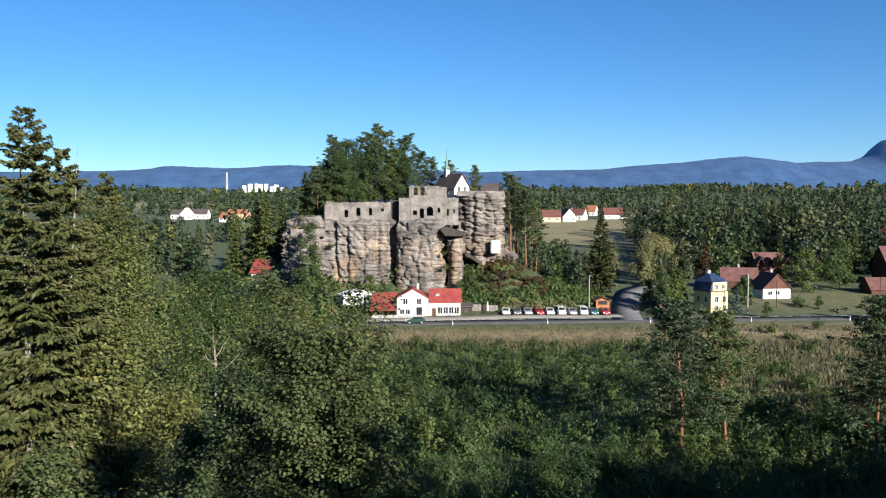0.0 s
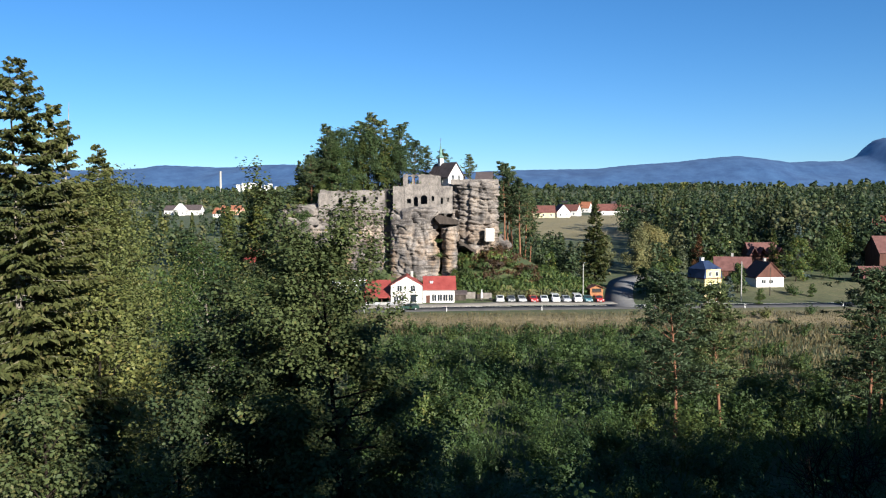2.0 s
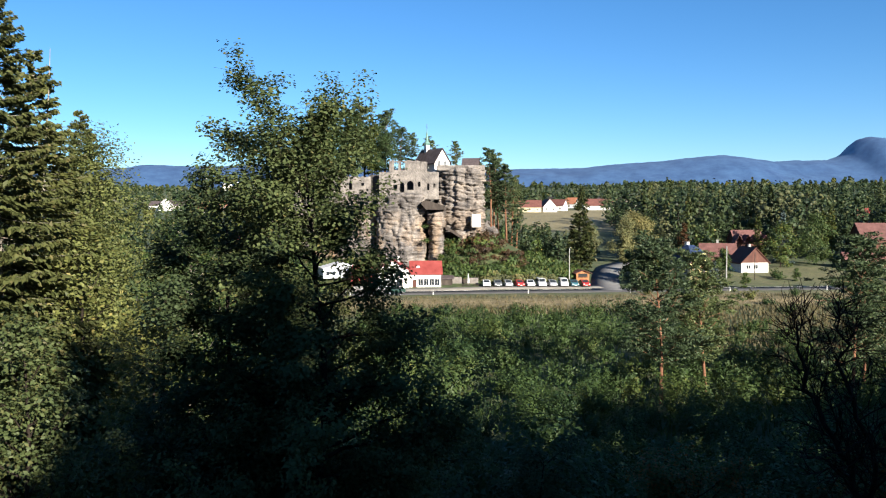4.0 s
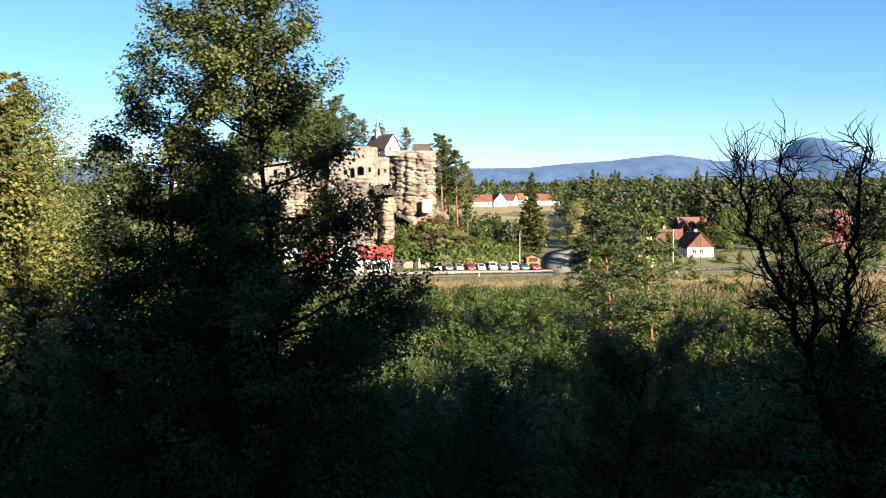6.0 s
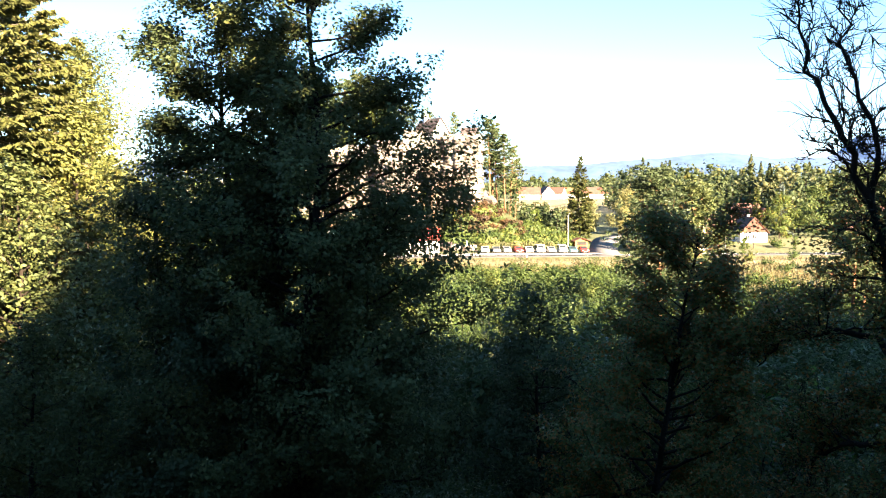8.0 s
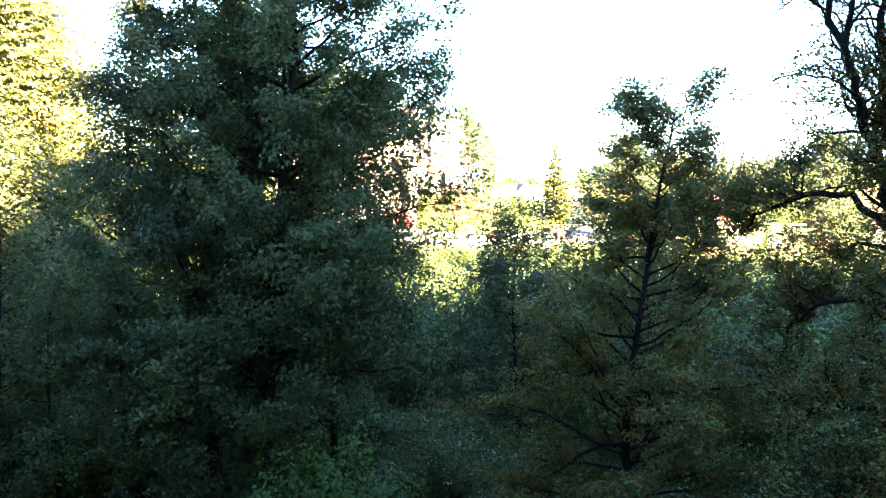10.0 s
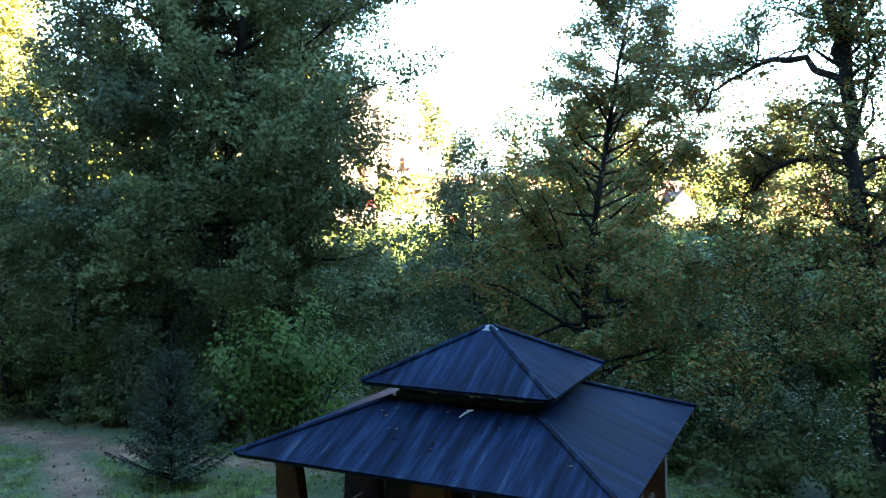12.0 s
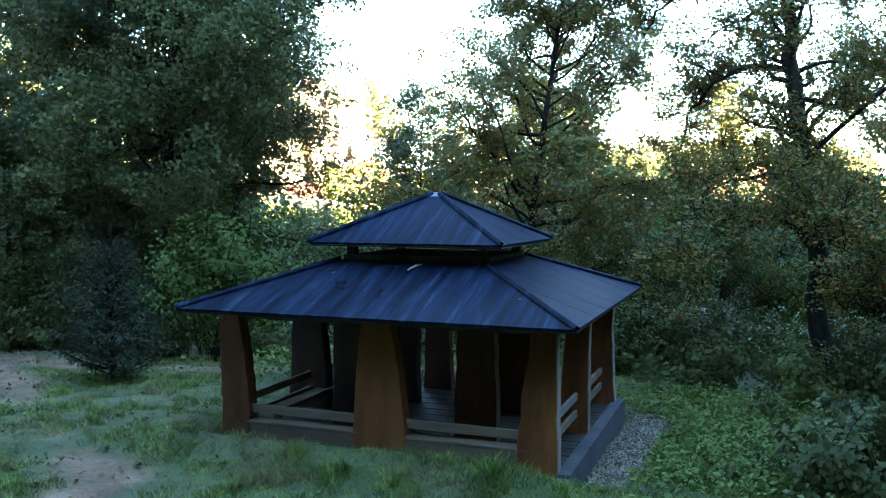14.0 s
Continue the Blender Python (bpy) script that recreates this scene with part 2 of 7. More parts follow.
def broadleaf(seed, height, radius, bare=0.2, n_limbs=26, n_leaves=14000, leaf=0.14, bark=BARK, mat=LEAF_GREEN, trunk_r=None,
              stems=1, shape=0.8, droop=0.15, spread=0.5, clump=None, twigs=5, lean=(0, 0), lift=0.05, aspect=0.6, leafy_to=1.0, flare=0.06, foot=0.7, lumps=True, blunt=0.18, sprays=1.0, flat=0.75, hollow=0.0):
    """Trunk and limbs as tapered tubes, twigs off the limbs, leaves round the twigs: trunk mesh and crown mesh."""
    rng = np.random.default_rng(seed)
    trunk_r = trunk_r or height * 0.013
    clump = clump or radius * 0.16
    paths, tips = [], []
    for s in range(stems):
        a0 = rng.uniform(0, 2 * np.pi) if flare < 0.08 else 2.9 + s * 2.1
        off = np.array([np.cos(a0), np.sin(a0), 0]) * (radius * 0.22 if stems > 1 else 0)
        d = np.array([off[0] * flare + lean[0], off[1] * flare + lean[1], 1.0])
        h = height * (1 if s == 0 else rng.uniform(0.75, 0.95))
        stem = limb(rng, off * foot, d, h * 0.97, trunk_r * (1 if s == 0 else 0.75), 14, 0.045, 0.03, 0.02)
        st = np.array(stem)
        fr = st[:, 2:3] / st[-1, 2]
        want = off[:2] * (foot + flare * h) + np.array(lean) * h
        st[:, :2] += (want - st[-1, :2])[None] * fr
        paths.append(st)
        for i in range(n_limbs // stems):
            f = bare + (1 - bare) * (i + rng.uniform(0, 1)) / (n_limbs // stems)
            f = min(f, 0.985)
            k = f * (len(st) - 1)
            i0 = int(k)
            p = st[i0] + (st[min(i0 + 1, len(st) - 1)] - st[i0]) * (k - i0)
            g = (f - bare) / (1 - bare)
            env = (np.sin(np.pi * (g * 0.86 + 0.14) ** shape)) ** 0.7
            ln = radius * max(blunt, env) * rng.uniform(0.7, 1.12)
            az = i * 2.4 + rng.uniform(-0.5, 0.5) + s * 1.3
            el = spread * (0.2 + g * 1.5) + rng.uniform(-0.2, 0.2)
            dd = (np.cos(az) * np.cos(el), np.sin(az) * np.cos(el), np.sin(el))
            br = limb(rng, p[:3], dd, ln, max(0.02, min(p[3] * 0.6, 0.012 * ln + 0.02)), 6, 0.16, lift, 0.008)
            paths.append(br)
            bp = np.array(br)
            for t in range(max(2, int(twigs * 1.5 * ln / radius))):
                u = rng.uniform(0.3, 1.0)
                k2 = u * 6
                j = min(int(k2), 5)
                q = bp[j] + (bp[j + 1] - bp[j]) * (k2 - j)
                td = (bp[j + 1, :3] - bp[j, :3])
                td = td / np.linalg.norm(td) + rng.normal(size=3) * 0.7
                tw = limb(rng, q[:3], td, ln * rng.uniform(0.2, 0.42), 0.012, 3, 0.2, 0.0, 0.004)
                paths.append(tw)
                tips.extend([x[:3] for x in tw[1:]])
            tips.extend([x[:3] for x in br[3:]])
    V, F = tubes(paths)
    trunk = mesh_np("trunk", V, F, bark, smooth=True)
    crown = None
    if n_leaves:
        tips = np.array(tips)
        tips = tips[tips[:, 2] < height * (leafy_to + rng.normal(size=len(tips)) * 0.05 if leafy_to < 1 else 2)]
        axis = np.array(lean)[None] * tips[:, 2:3]
        if hollow:   # the inside of the crown is bare
            tips = tips[(np.linalg.norm(tips[:, :2] - axis, axis=1) > hollow * rng.uniform(0.5, 1.2, len(tips)) * np.clip((0.92 - tips[:, 2] / height) / 0.5, 0, 1))]
        tips = tips[rng.uniform(size=len(tips)) < sprays]
        pick = tips[rng.integers(0, len(tips), n_leaves)]
        c = pick + np.clip(rng.normal(size=(n_leaves, 3)), -1.6, 1.6) * clump * np.array([1, 1, flat])
        face = (c - pick) / clump + (c - np.array([0, 0, height * 0.42])) / radius
        LV, LF = leaves(rng, c, leaf, droop, aspect, facing=face if lumps else None)
        crown = mesh_np("crown", LV, LF, mat)
    return trunk, crown


def spruce(seed, height, radius, n_branch=150, sprays=60, size=0.5, mat=NEEDLE_SPRUCE, bark=BARK, bare=0.06, sag=0.25, boughs=True, slim=0.42, power=0.75):
    """A spruce: whorls of sagging boughs, each hung with sprays of needles."""
    rng = np.random.default_rng(seed)
    paths = [limb(rng, (0, 0, 0), (0, 0, 1), height, height * 0.011, 10, 0.012, 0.02, 0.015)]
    C, A, S = [], [], []
    for i in range(n_branch):
        f = min(0.992, bare + (1 - bare) * (i / n_branch) ** 0.9 + rng.normal() * 0.008)
        z = f * height
        ln = radius * (1 - (f - bare) / (1 - bare)) ** power * rng.uniform(0.6, 1.15) + 0.25
        az = i * 2.399 + rng.uniform(-0.9, 0.9)
        out = np.array([np.cos(az), np.sin(az), 0])
        rise = 0.5 * f ** 2 - sag
        s = np.linspace(0, 1, 6)
        zz = z + ln * (rise * s + 0.22 * s ** 2)
        pts = out[None] * (s * ln)[:, None]
        pts[:, 2] = zz
        if boughs:
            paths.append([(*p, max(0.006, 0.02 * (1 - 0.8 * t))) for p, t in zip(pts, s)])
        m = max(8, int(sprays * (ln / radius) + 12))
        u = rng.uniform(0.12, 1.0, m) ** 0.8
        cen = out[None] * (u * ln)[:, None]
        cen[:, 2] = z + ln * (rise * u + 0.22 * u ** 2)
        lat = np.array([-out[1], out[0], 0])
        side = rng.normal(size=m) * 0.16 * ln * (1.15 - 0.75 * u)
        cen = cen + lat[None] * side[:, None]
        cen[:, 2] -= np.abs(side) * 0.35 + rng.uniform(0, 0.25, m) * size
        al = out[None] * 0.8 + lat[None] * np.sign(side)[:, None] * 0.7 + rng.normal(size=(m, 3)) * 0.3
        al[:, 2] -= rng.uniform(0.1, 0.9, m)
        C.append(cen), A.append(al), S.append(size * (0.55 + 0.6 * (ln / radius)) * np.ones(m))
    V, F = tubes(paths)
    LV, LF = leaves(rng, np.concatenate(C), np.concatenate(S), along=np.concatenate(A), aspect=slim, up=1.2)
    return mesh_np("trunk", V, F, bark, smooth=True), mesh_np("crown", LV, LF, mat)


def pine(seed, height, radius, n_limbs=30, tufts=9, needles=26, bare=0.45, size=0.3, mat=NEEDLE_PINE, bark=BARK_PINE):
    """A Scots pine: bare reddish trunk, crooked limbs, needle tufts at their ends."""
    rng = np.random.default_rng(seed)
    stem = limb(rng, (0, 0, 0), (0, 0, 1), height * 0.97, height * 0.014, 12, 0.035, 0.02, 0.02)
    st = np.array(stem)
    paths, C = [stem], []
    for i in range(n_limbs):
        f = min(0.985, bare + (1 - bare) * (i + rng.uniform(0, 1)) / n_limbs)
        k = f * 12
        j = min(int(k), 11)
        p = st[j] + (st[j + 1] - st[j]) * (k - j)
        g = (f - bare) / (1 - bare)
        ln = radius * (0.35 + 0.65 * np.sin(np.pi * min(1, g * 0.75 + 0.25)) ** 0.8) * rng.uniform(0.6, 1.1)
        az = i * 2.399 + rng.uniform(-0.5, 0.5)
        br = limb(rng, p[:3], (np.cos(az), np.sin(az), 0.15 + 0.6 * g), ln, 0.05, 5, 0.2, 0.06, 0.012)
        paths.append(br)
        bp = np.array(br)
        for t in range(tufts):
            q = bp[rng.integers(2, 6), :3] + rng.normal(size=3) * np.array([0.2, 0.2, 0.09]) * ln
            C.append(q + rng.normal(size=(needles, 3)) * np.array([0.3, 0.3, 0.12]) * (radius * 0.14 + 0.12))
    C = np.concatenate(C)
    V, F = tubes(paths)
    al = rng.normal(size=(len(C), 3))
    al[:, 2] = np.abs(al[:, 2]) * 0.6
    LV, LF = leaves(rng, C, size, along=al, aspect=0.28, up=0.8)
    return mesh_np("trunk", V, F, bark, smooth=True), mesh_np("crown", LV, LF, mat)


def bush_mesh(seed, height, radius, n, leaf, mat, aspect=0.45, lobes=9, stems=False):
    """A shrub of many arching shoots with leaves along each of them."""
    rng = np.random.default_rng(seed)
    shoots, C = [], []
    for i in range(lobes * 4):
        a = rng.uniform(0, 6.28)
        out = np.sqrt(rng.uniform(0, 1)) * radius
        top = height * (1 - 0.55 * (out / radius) ** 2) * rng.uniform(0.72, 1.08)
        b0 = rng.normal(size=2) * radius * 0.16
        s = np.linspace(0, 1, 6)[:, None]
        d = np.array([np.cos(a), np.sin(a)])
        xy = b0 + d * out * (0.35 * s + 0.65 * s ** 1.7) + np.cumsum(rng.normal(size=(6, 2)), 0) * 0.03 * radius
        z = top * (s[:, 0] ** 0.8)
        p = np.column_stack([xy, z])
        shoots.append(np.column_stack([p, 0.012 * height * (1 - 0.8 * s[:, 0]) * 0.35 + 0.004]))
        m = n // (lobes * 4)
        u = rng.uniform(0.12, 1, m) ** 0.75
        k = u * 5
        j = np.minimum(k.astype(int), 4)
        q = p[j] + (p[j + 1] - p[j]) * (k - j)[:, None]
        C.append(q + rng.normal(size=(m, 3)) * (radius * 0.085 * (1.25 - 0.75 * u))[:, None])
    C = np.concatenate(C)
    C[:, 2] = np.abs(C[:, 2])
    al = rng.normal(size=(len(C), 3)) * 0.7
    al[:, 2] += 0.35
    V, F = leaves(rng, C, leaf, along=al, aspect=aspect, up=0.5, facing=C - np.array([0, 0, height * 0.35]), loose=0.4)
    crown = mesh_np("foliage", V, F, mat)
    if stems:
        V, F = tubes(shoots, 5)
        return mesh_np("stem", V, F, BARK, smooth=True), crown
    return crown


# ---- ground ----
GY = np.array([-120, -60, -25, -8, 0, 18, 24, 32, 45, 120, 158, 164, 190, 215, 300, 400, 540, 800, 1500, 2500, 4800], dtype=float)
GZ = np.array([52, 26, 8, 1.2, 0.75, 0.67, 0.3, -0.5, -0.5, 0.8, 2.6, 3.3, 3.4, 5.5, 8.5, 12.5, 19.3, 24, 52, 85, 110], dtype=float)


def lattice(ix, iy, iz):
    n = (ix * 374761393 + iy * 668265263 + iz * 2147483647 + 1013904223) & 0x7FFFFFFF
    n = ((n ^ (n >> 13)) * 1274126177) & 0x7FFFFFFF
    return ((n ^ (n >> 16)) & 0xFFFF) / 65535.0


def vnoise(x, y, z=0.0):
    """Smooth value noise from 0 to 1 over arrays."""
    x, y, z = np.broadcast_arrays(np.asarray(x, float), np.asarray(y, float), np.asarray(z, float))
    i, j, k = (np.floor(v).astype(np.int64) for v in (x, y, z))
    f, g, h = x - i, y - j, z - k
    f, g, h = (v * v * (3 - 2 * v) for v in (f, g, h))
    out = 0
    for a, b, c in ((a, b, c) for a in (0, 1) for b in (0, 1) for c in (0, 1)):
        out = out + lattice(i + a, j + b, k + c) * (f if a else 1 - f) * (g if b else 1 - g) * (h if c else 1 - h)
    return out


def fbm(x, y, z=0.0, octaves=4):
    t, amp, tot = 0, 1.0, 0
    for o in range(octaves):
        t, tot = t + amp * vnoise(x * 2 ** o, y * 2 ** o, np.asarray(z) * 2 ** o), tot + amp
        amp *= 0.5
    return t / tot


def gz(x, y):
    x, y = np.asarray(x, dtype=float), np.asarray(y, dtype=float)
    z = np.interp(y, GY, GZ)
    mound = np.exp(-(((y - 214) / 14.0) ** 2)) * 8.5 * np.clip((40 - x) / 34, 0, 1) * np.clip((x + 60) / 18, 0, 1)
    mound = mound + 5.5 * np.exp(-(((x - 15) / 10.0) ** 2) - ((y - 208) / 9.0) ** 2)
    far = np.clip((y - 600) / 900, 0, 1)
    roll = (fbm(x / 420 + 7, y / 420 + 3, 0.0, 3) - 0.5) * 46 * far
    near = (fbm(x / 2.3, y / 2.3, 0.0, 3) - 0.5) * 0.28 * np.exp(-np.abs(y - 10) / 40)
    fall = np.clip((x - 5) / 9, 0, 1) * np.clip((40 - y) / 15, 0, 1) * np.clip((y - 4) / 6, 0, 1) * 0.9
    qx, qy = 0.8634 * (x - 2.45) - 0.5045 * (y - 14.335), 0.5045 * (x - 2.45) + 0.8634 * (y - 14.335)
    dip = 0.34 * np.clip((3.3 - np.abs(qx)) / 0.5, 0, 1) * np.clip((3.1 - np.abs(qy)) / 0.5, 0, 1) + 0.30 * np.clip((qx - 1.8) / 1.4, 0, 1) * np.clip((qy + 3.2) / 3.5, 0, 1) * np.clip((9 - qy) / 4, 0, 1)
    bank = 0.24 * np.exp(-(((qy + 3.25) / 0.48) ** 2)) * np.clip((3.6 - np.abs(qx + 0.4)) / 0.8, 0, 1)
    tufts = 0.15 * (fbm(x / 0.55 + 3, y / 0.55, 0.0, 2) - 0.5) * np.clip((23 - y) / 3, 0, 1) * np.clip((y - 6) / 2, 0, 1) * np.clip((11 - np.abs(x)) / 2, 0, 1)
    return z + mound + roll + near - fall + bank + tufts - dip


def ground_at(x, y):
    return float(gz(x, y))


PATHS = [((-15, 30), (-11.7, 26.6), (-8.5, 23.2), (-6.2, 21.6), (-3.2, 20.1), (-0.3, 18.6), (4, 18.8)),
         ((-7.6, 23.2), (-6.0, 18.0), (-3.6, 13.4), (-2.4, 11.6), (-3.0, 6.0), (-3.5, -6))]


def path_distance(x, y):
    d = np.full(np.shape(x), 1e9)
    for line in PATHS:
        for (x0, y0), (x1, y1) in zip(line, line[1:]):
            t = np.clip(((x - x0) * (x1 - x0) + (y - y0) * (y1 - y0)) / ((x1 - x0) ** 2 + (y1 - y0) ** 2), 0, 1)
            d = np.minimum(d, np.hypot(x - x0 - t * (x1 - x0), y - y0 - t * (y1 - y0)))
    return d


def mask(me, name, values):
    at = me.attributes.new(name, "FLOAT", "POINT")
    at.data.foreach_set("value", np.asarray(values, dtype=np.float32).ravel())


def ground():
    def axis(lo, hi, n, fine):
        s = np.linspace(-1, 1, n)
        k = np.sinh(s * fine) / np.sinh(fine)
        return np.where(k < 0, -k * lo, k * hi)
    xs, ys = axis(-3500, 3500, 151, 6.6), axis(-200, 4750, 221, 6.2)
    xs = np.unique(np.concatenate([xs[xs < -18], np.arange(-18, -9, 0.4), np.arange(-9, 10, 0.2), np.arange(10, 18.1, 0.4), xs[xs > 18.2]]))
    ys = np.unique(np.concatenate([ys[ys < -0.1], np.arange(0, 7.5, 0.4), np.arange(7.5, 22, 0.2), np.arange(22, 30, 0.4), ys[ys > 30]]))
    X, Y = np.meshgrid(xs, ys)
    n, m = X.shape
    i, j = np.meshgrid(np.arange(n - 1), np.arange(m - 1), indexing="ij")
    F = np.stack([i * m + j, i * m + j + 1, (i + 1) * m + j + 1, (i + 1) * m + j], -1).reshape(-1, 4)
    mat, nt, b = nodes_of("meadow_ground")
    grass = ramp(nt, tex(nt, 0.4, 5), [(0.3, (0.034, 0.056, 0.014)), (0.5, (0.066, 0.096, 0.026)), (0.62, (0.115, 0.115, 0.046)), (0.8, (0.135, 0.15, 0.056))])
    dirt = ramp(nt, tex(nt, 1.5, 6), [(0.3, (0.17, 0.058, 0.028)), (0.5, (0.28, 0.115, 0.064)), (0.7, (0.38, 0.185, 0.115))])
    straw = ramp(nt, tex(nt, 0.25, 6), [(0.3, (0.20, 0.15, 0.075)), (0.55, (0.33, 0.255, 0.13)), (0.75, (0.43, 0.345, 0.19))])
    mead = ramp(nt, tex(nt, 0.03, 6, 0.7, (1, 3, 1)), [(0.3, (0.20, 0.175, 0.080)), (0.7, (0.35, 0.285, 0.140))])
    col = grass
    for name, c in (("dirt", dirt), ("straw", straw), ("pasture", mead)):
        a = nt.nodes.new("ShaderNodeAttribute")
        a.attribute_name = name
        col = mix(nt, a.outputs["Fac"], col, c)
    col = mix(nt, 1.0, col, ramp(nt, tex(nt, 0.6, 6, 0.75), [(0.3, (0.6, 0.62, 0.6)), (0.7, (1.3, 1.28, 1.25))]), "MULTIPLY")
    fine = tex(nt, 9, 5, 0.75)
    nt.links.new(mix(nt, 1.0, col, ramp(nt, fine, [(0.25, (0.33, 0.33, 0.33)), (0.75, (1.05, 1.05, 1.05))]), "MULTIPLY"), b.inputs["Base Color"])
    b.inputs["Roughness"].default_value = 0.95
    bump(nt, b, fine, 0.6, 0.05)
    me = mesh_np("ground", np.stack([X, Y, gz(X, Y)], -1), F, mat, smooth=True)
    wob = fbm(X / 1.1, Y / 1.1) - 0.5
    mask(me, "dirt", np.clip((0.68 + wob * 1.7 - path_distance(X, Y) - 0.6 * np.exp(-(((Y - 14.6) / 1.3) ** 2))) / 0.5, 0, 0.92))
    strip = np.clip((9.5 + 3 * (fbm(X / 9, Y / 9) - 0.5) - np.abs(Y - 160 - X * 0.03)) / 3, 0, 1)
    field = np.clip((X - 58 + 20 * (fbm(X / 30, Y / 30) - 0.5)) / 12, 0, 1) * np.clip((173 - np.abs(Y - 0.075 * X)) / 6, 0, 1) * np.clip((Y - 118) / 10, 0, 1)
    mask(me, "straw", np.maximum(strip * np.clip((X + 32) / 8, 0, 1), field * 0.35))
    past = np.clip((X - 38) / 10, 0, 1) * np.clip((175 - X) / 15, 0, 1) * np.clip((Y - 360) / 20, 0, 1) * np.clip((600 - Y) / 20, 0, 1)
    lawn = np.clip((X - 70) / 6, 0, 1) * np.clip((130 - X) / 10, 0, 1) * np.clip((Y - 188) / 4, 0, 1) * np.clip((222 - Y) / 8, 0, 1) * 0.35
    hillf = np.exp(-(((X + 330) / 60) ** 2) - ((Y - 1000) / 160) ** 2)
    mask(me, "pasture", np.clip(np.maximum(np.maximum(past, lawn), hillf * 1.6), 0, 1))
    return tagged(new("ground", me), "grassy valley floor with trodden earth path", "ground", kind="structure")


ground()

# ---- sandstone rock with the castle ----
def rock_material():
    m, nt, b = nodes_of("weathered_sandstone")
    base = ramp(nt, tex(nt, 0.2, 7, 0.7), [(0.33, (0.068, 0.062, 0.060)), (0.46, (0.160, 0.144, 0.133)), (0.62, (0.268, 0.238, 0.212))])
    streak = ramp(nt, tex(nt, 0.7, 6, 0.7, (1, 1, 0.2)), [(0.36, (0.55, 0.54, 0.53)), (0.54, (1.0, 1.0, 1.0))])
    beds = tex(nt, 0.8, 8, 0.72, (0.16, 0.16, 1.6))
    bed_c = ramp(nt, beds, [(0.38, (0.58, 0.56, 0.55)), (0.47, (0.97, 0.97, 0.97)), (0.7, (1.12, 1.08, 1.03))])
    rust = ramp(nt, tex(nt, 0.13, 5, 0.6, (1, 1, 0.7)), [(0.48, (1, 1, 1)), (0.60, (1.55, 1.2, 0.82))])   # fresh ochre faces low on the crag
    co = nt.nodes.new("ShaderNodeTexCoord")
    xyz = nt.nodes.new("ShaderNodeSeparateXYZ")
    nt.links.new(co.outputs["Object"], xyz.inputs[0])
    low = nt.nodes.new("ShaderNodeMapRange")
    low.inputs[1].default_value, low.inputs[2].default_value, low.inputs[3].default_value, low.inputs[4].default_value = 12.0, 22.0, 1.0, 0.12
    nt.links.new(xyz.outputs["Z"], low.inputs[0])
    thin = ramp(nt, tex(nt, 1.0, 6, 0.7, (0.16, 0.10, 2.2)), [(0.40, (0.30, 0.28, 0.26)), (0.46, (1, 1, 1))])
    grit = tex(nt, 2.6, 6, 0.75)
    col = mix(nt, 1.0, base, streak, "MULTIPLY")
    col = mix(nt, 1.0, col, bed_c, "MULTIPLY")
    col = mix(nt, low.outputs[0], col, rust, "MULTIPLY")
    col = mix(nt, 0.7, col, thin, "MULTIPLY")
    col = mix(nt, 1.0, col, ramp(nt, grit, [(0.3, (0.7, 0.7, 0.7)), (0.7, (1.2, 1.2, 1.2))]), "MULTIPLY")
    nt.links.new(col, b.inputs["Base Color"])
    b.inputs["Roughness"].default_value = 0.92
    bump(nt, b, mix(nt, 0.5, beds, grit), 0.9, 0.3)
    return m


SANDSTONE = rock_material()
MASONRY = surface("castle_masonry", (0.105, 0.094, 0.086), (0.265, 0.236, 0.208), 0.5, 2.4, 0.92, relief=0.9, dist=0.2, mid=(0.18, 0.161, 0.144), spread=0.17)


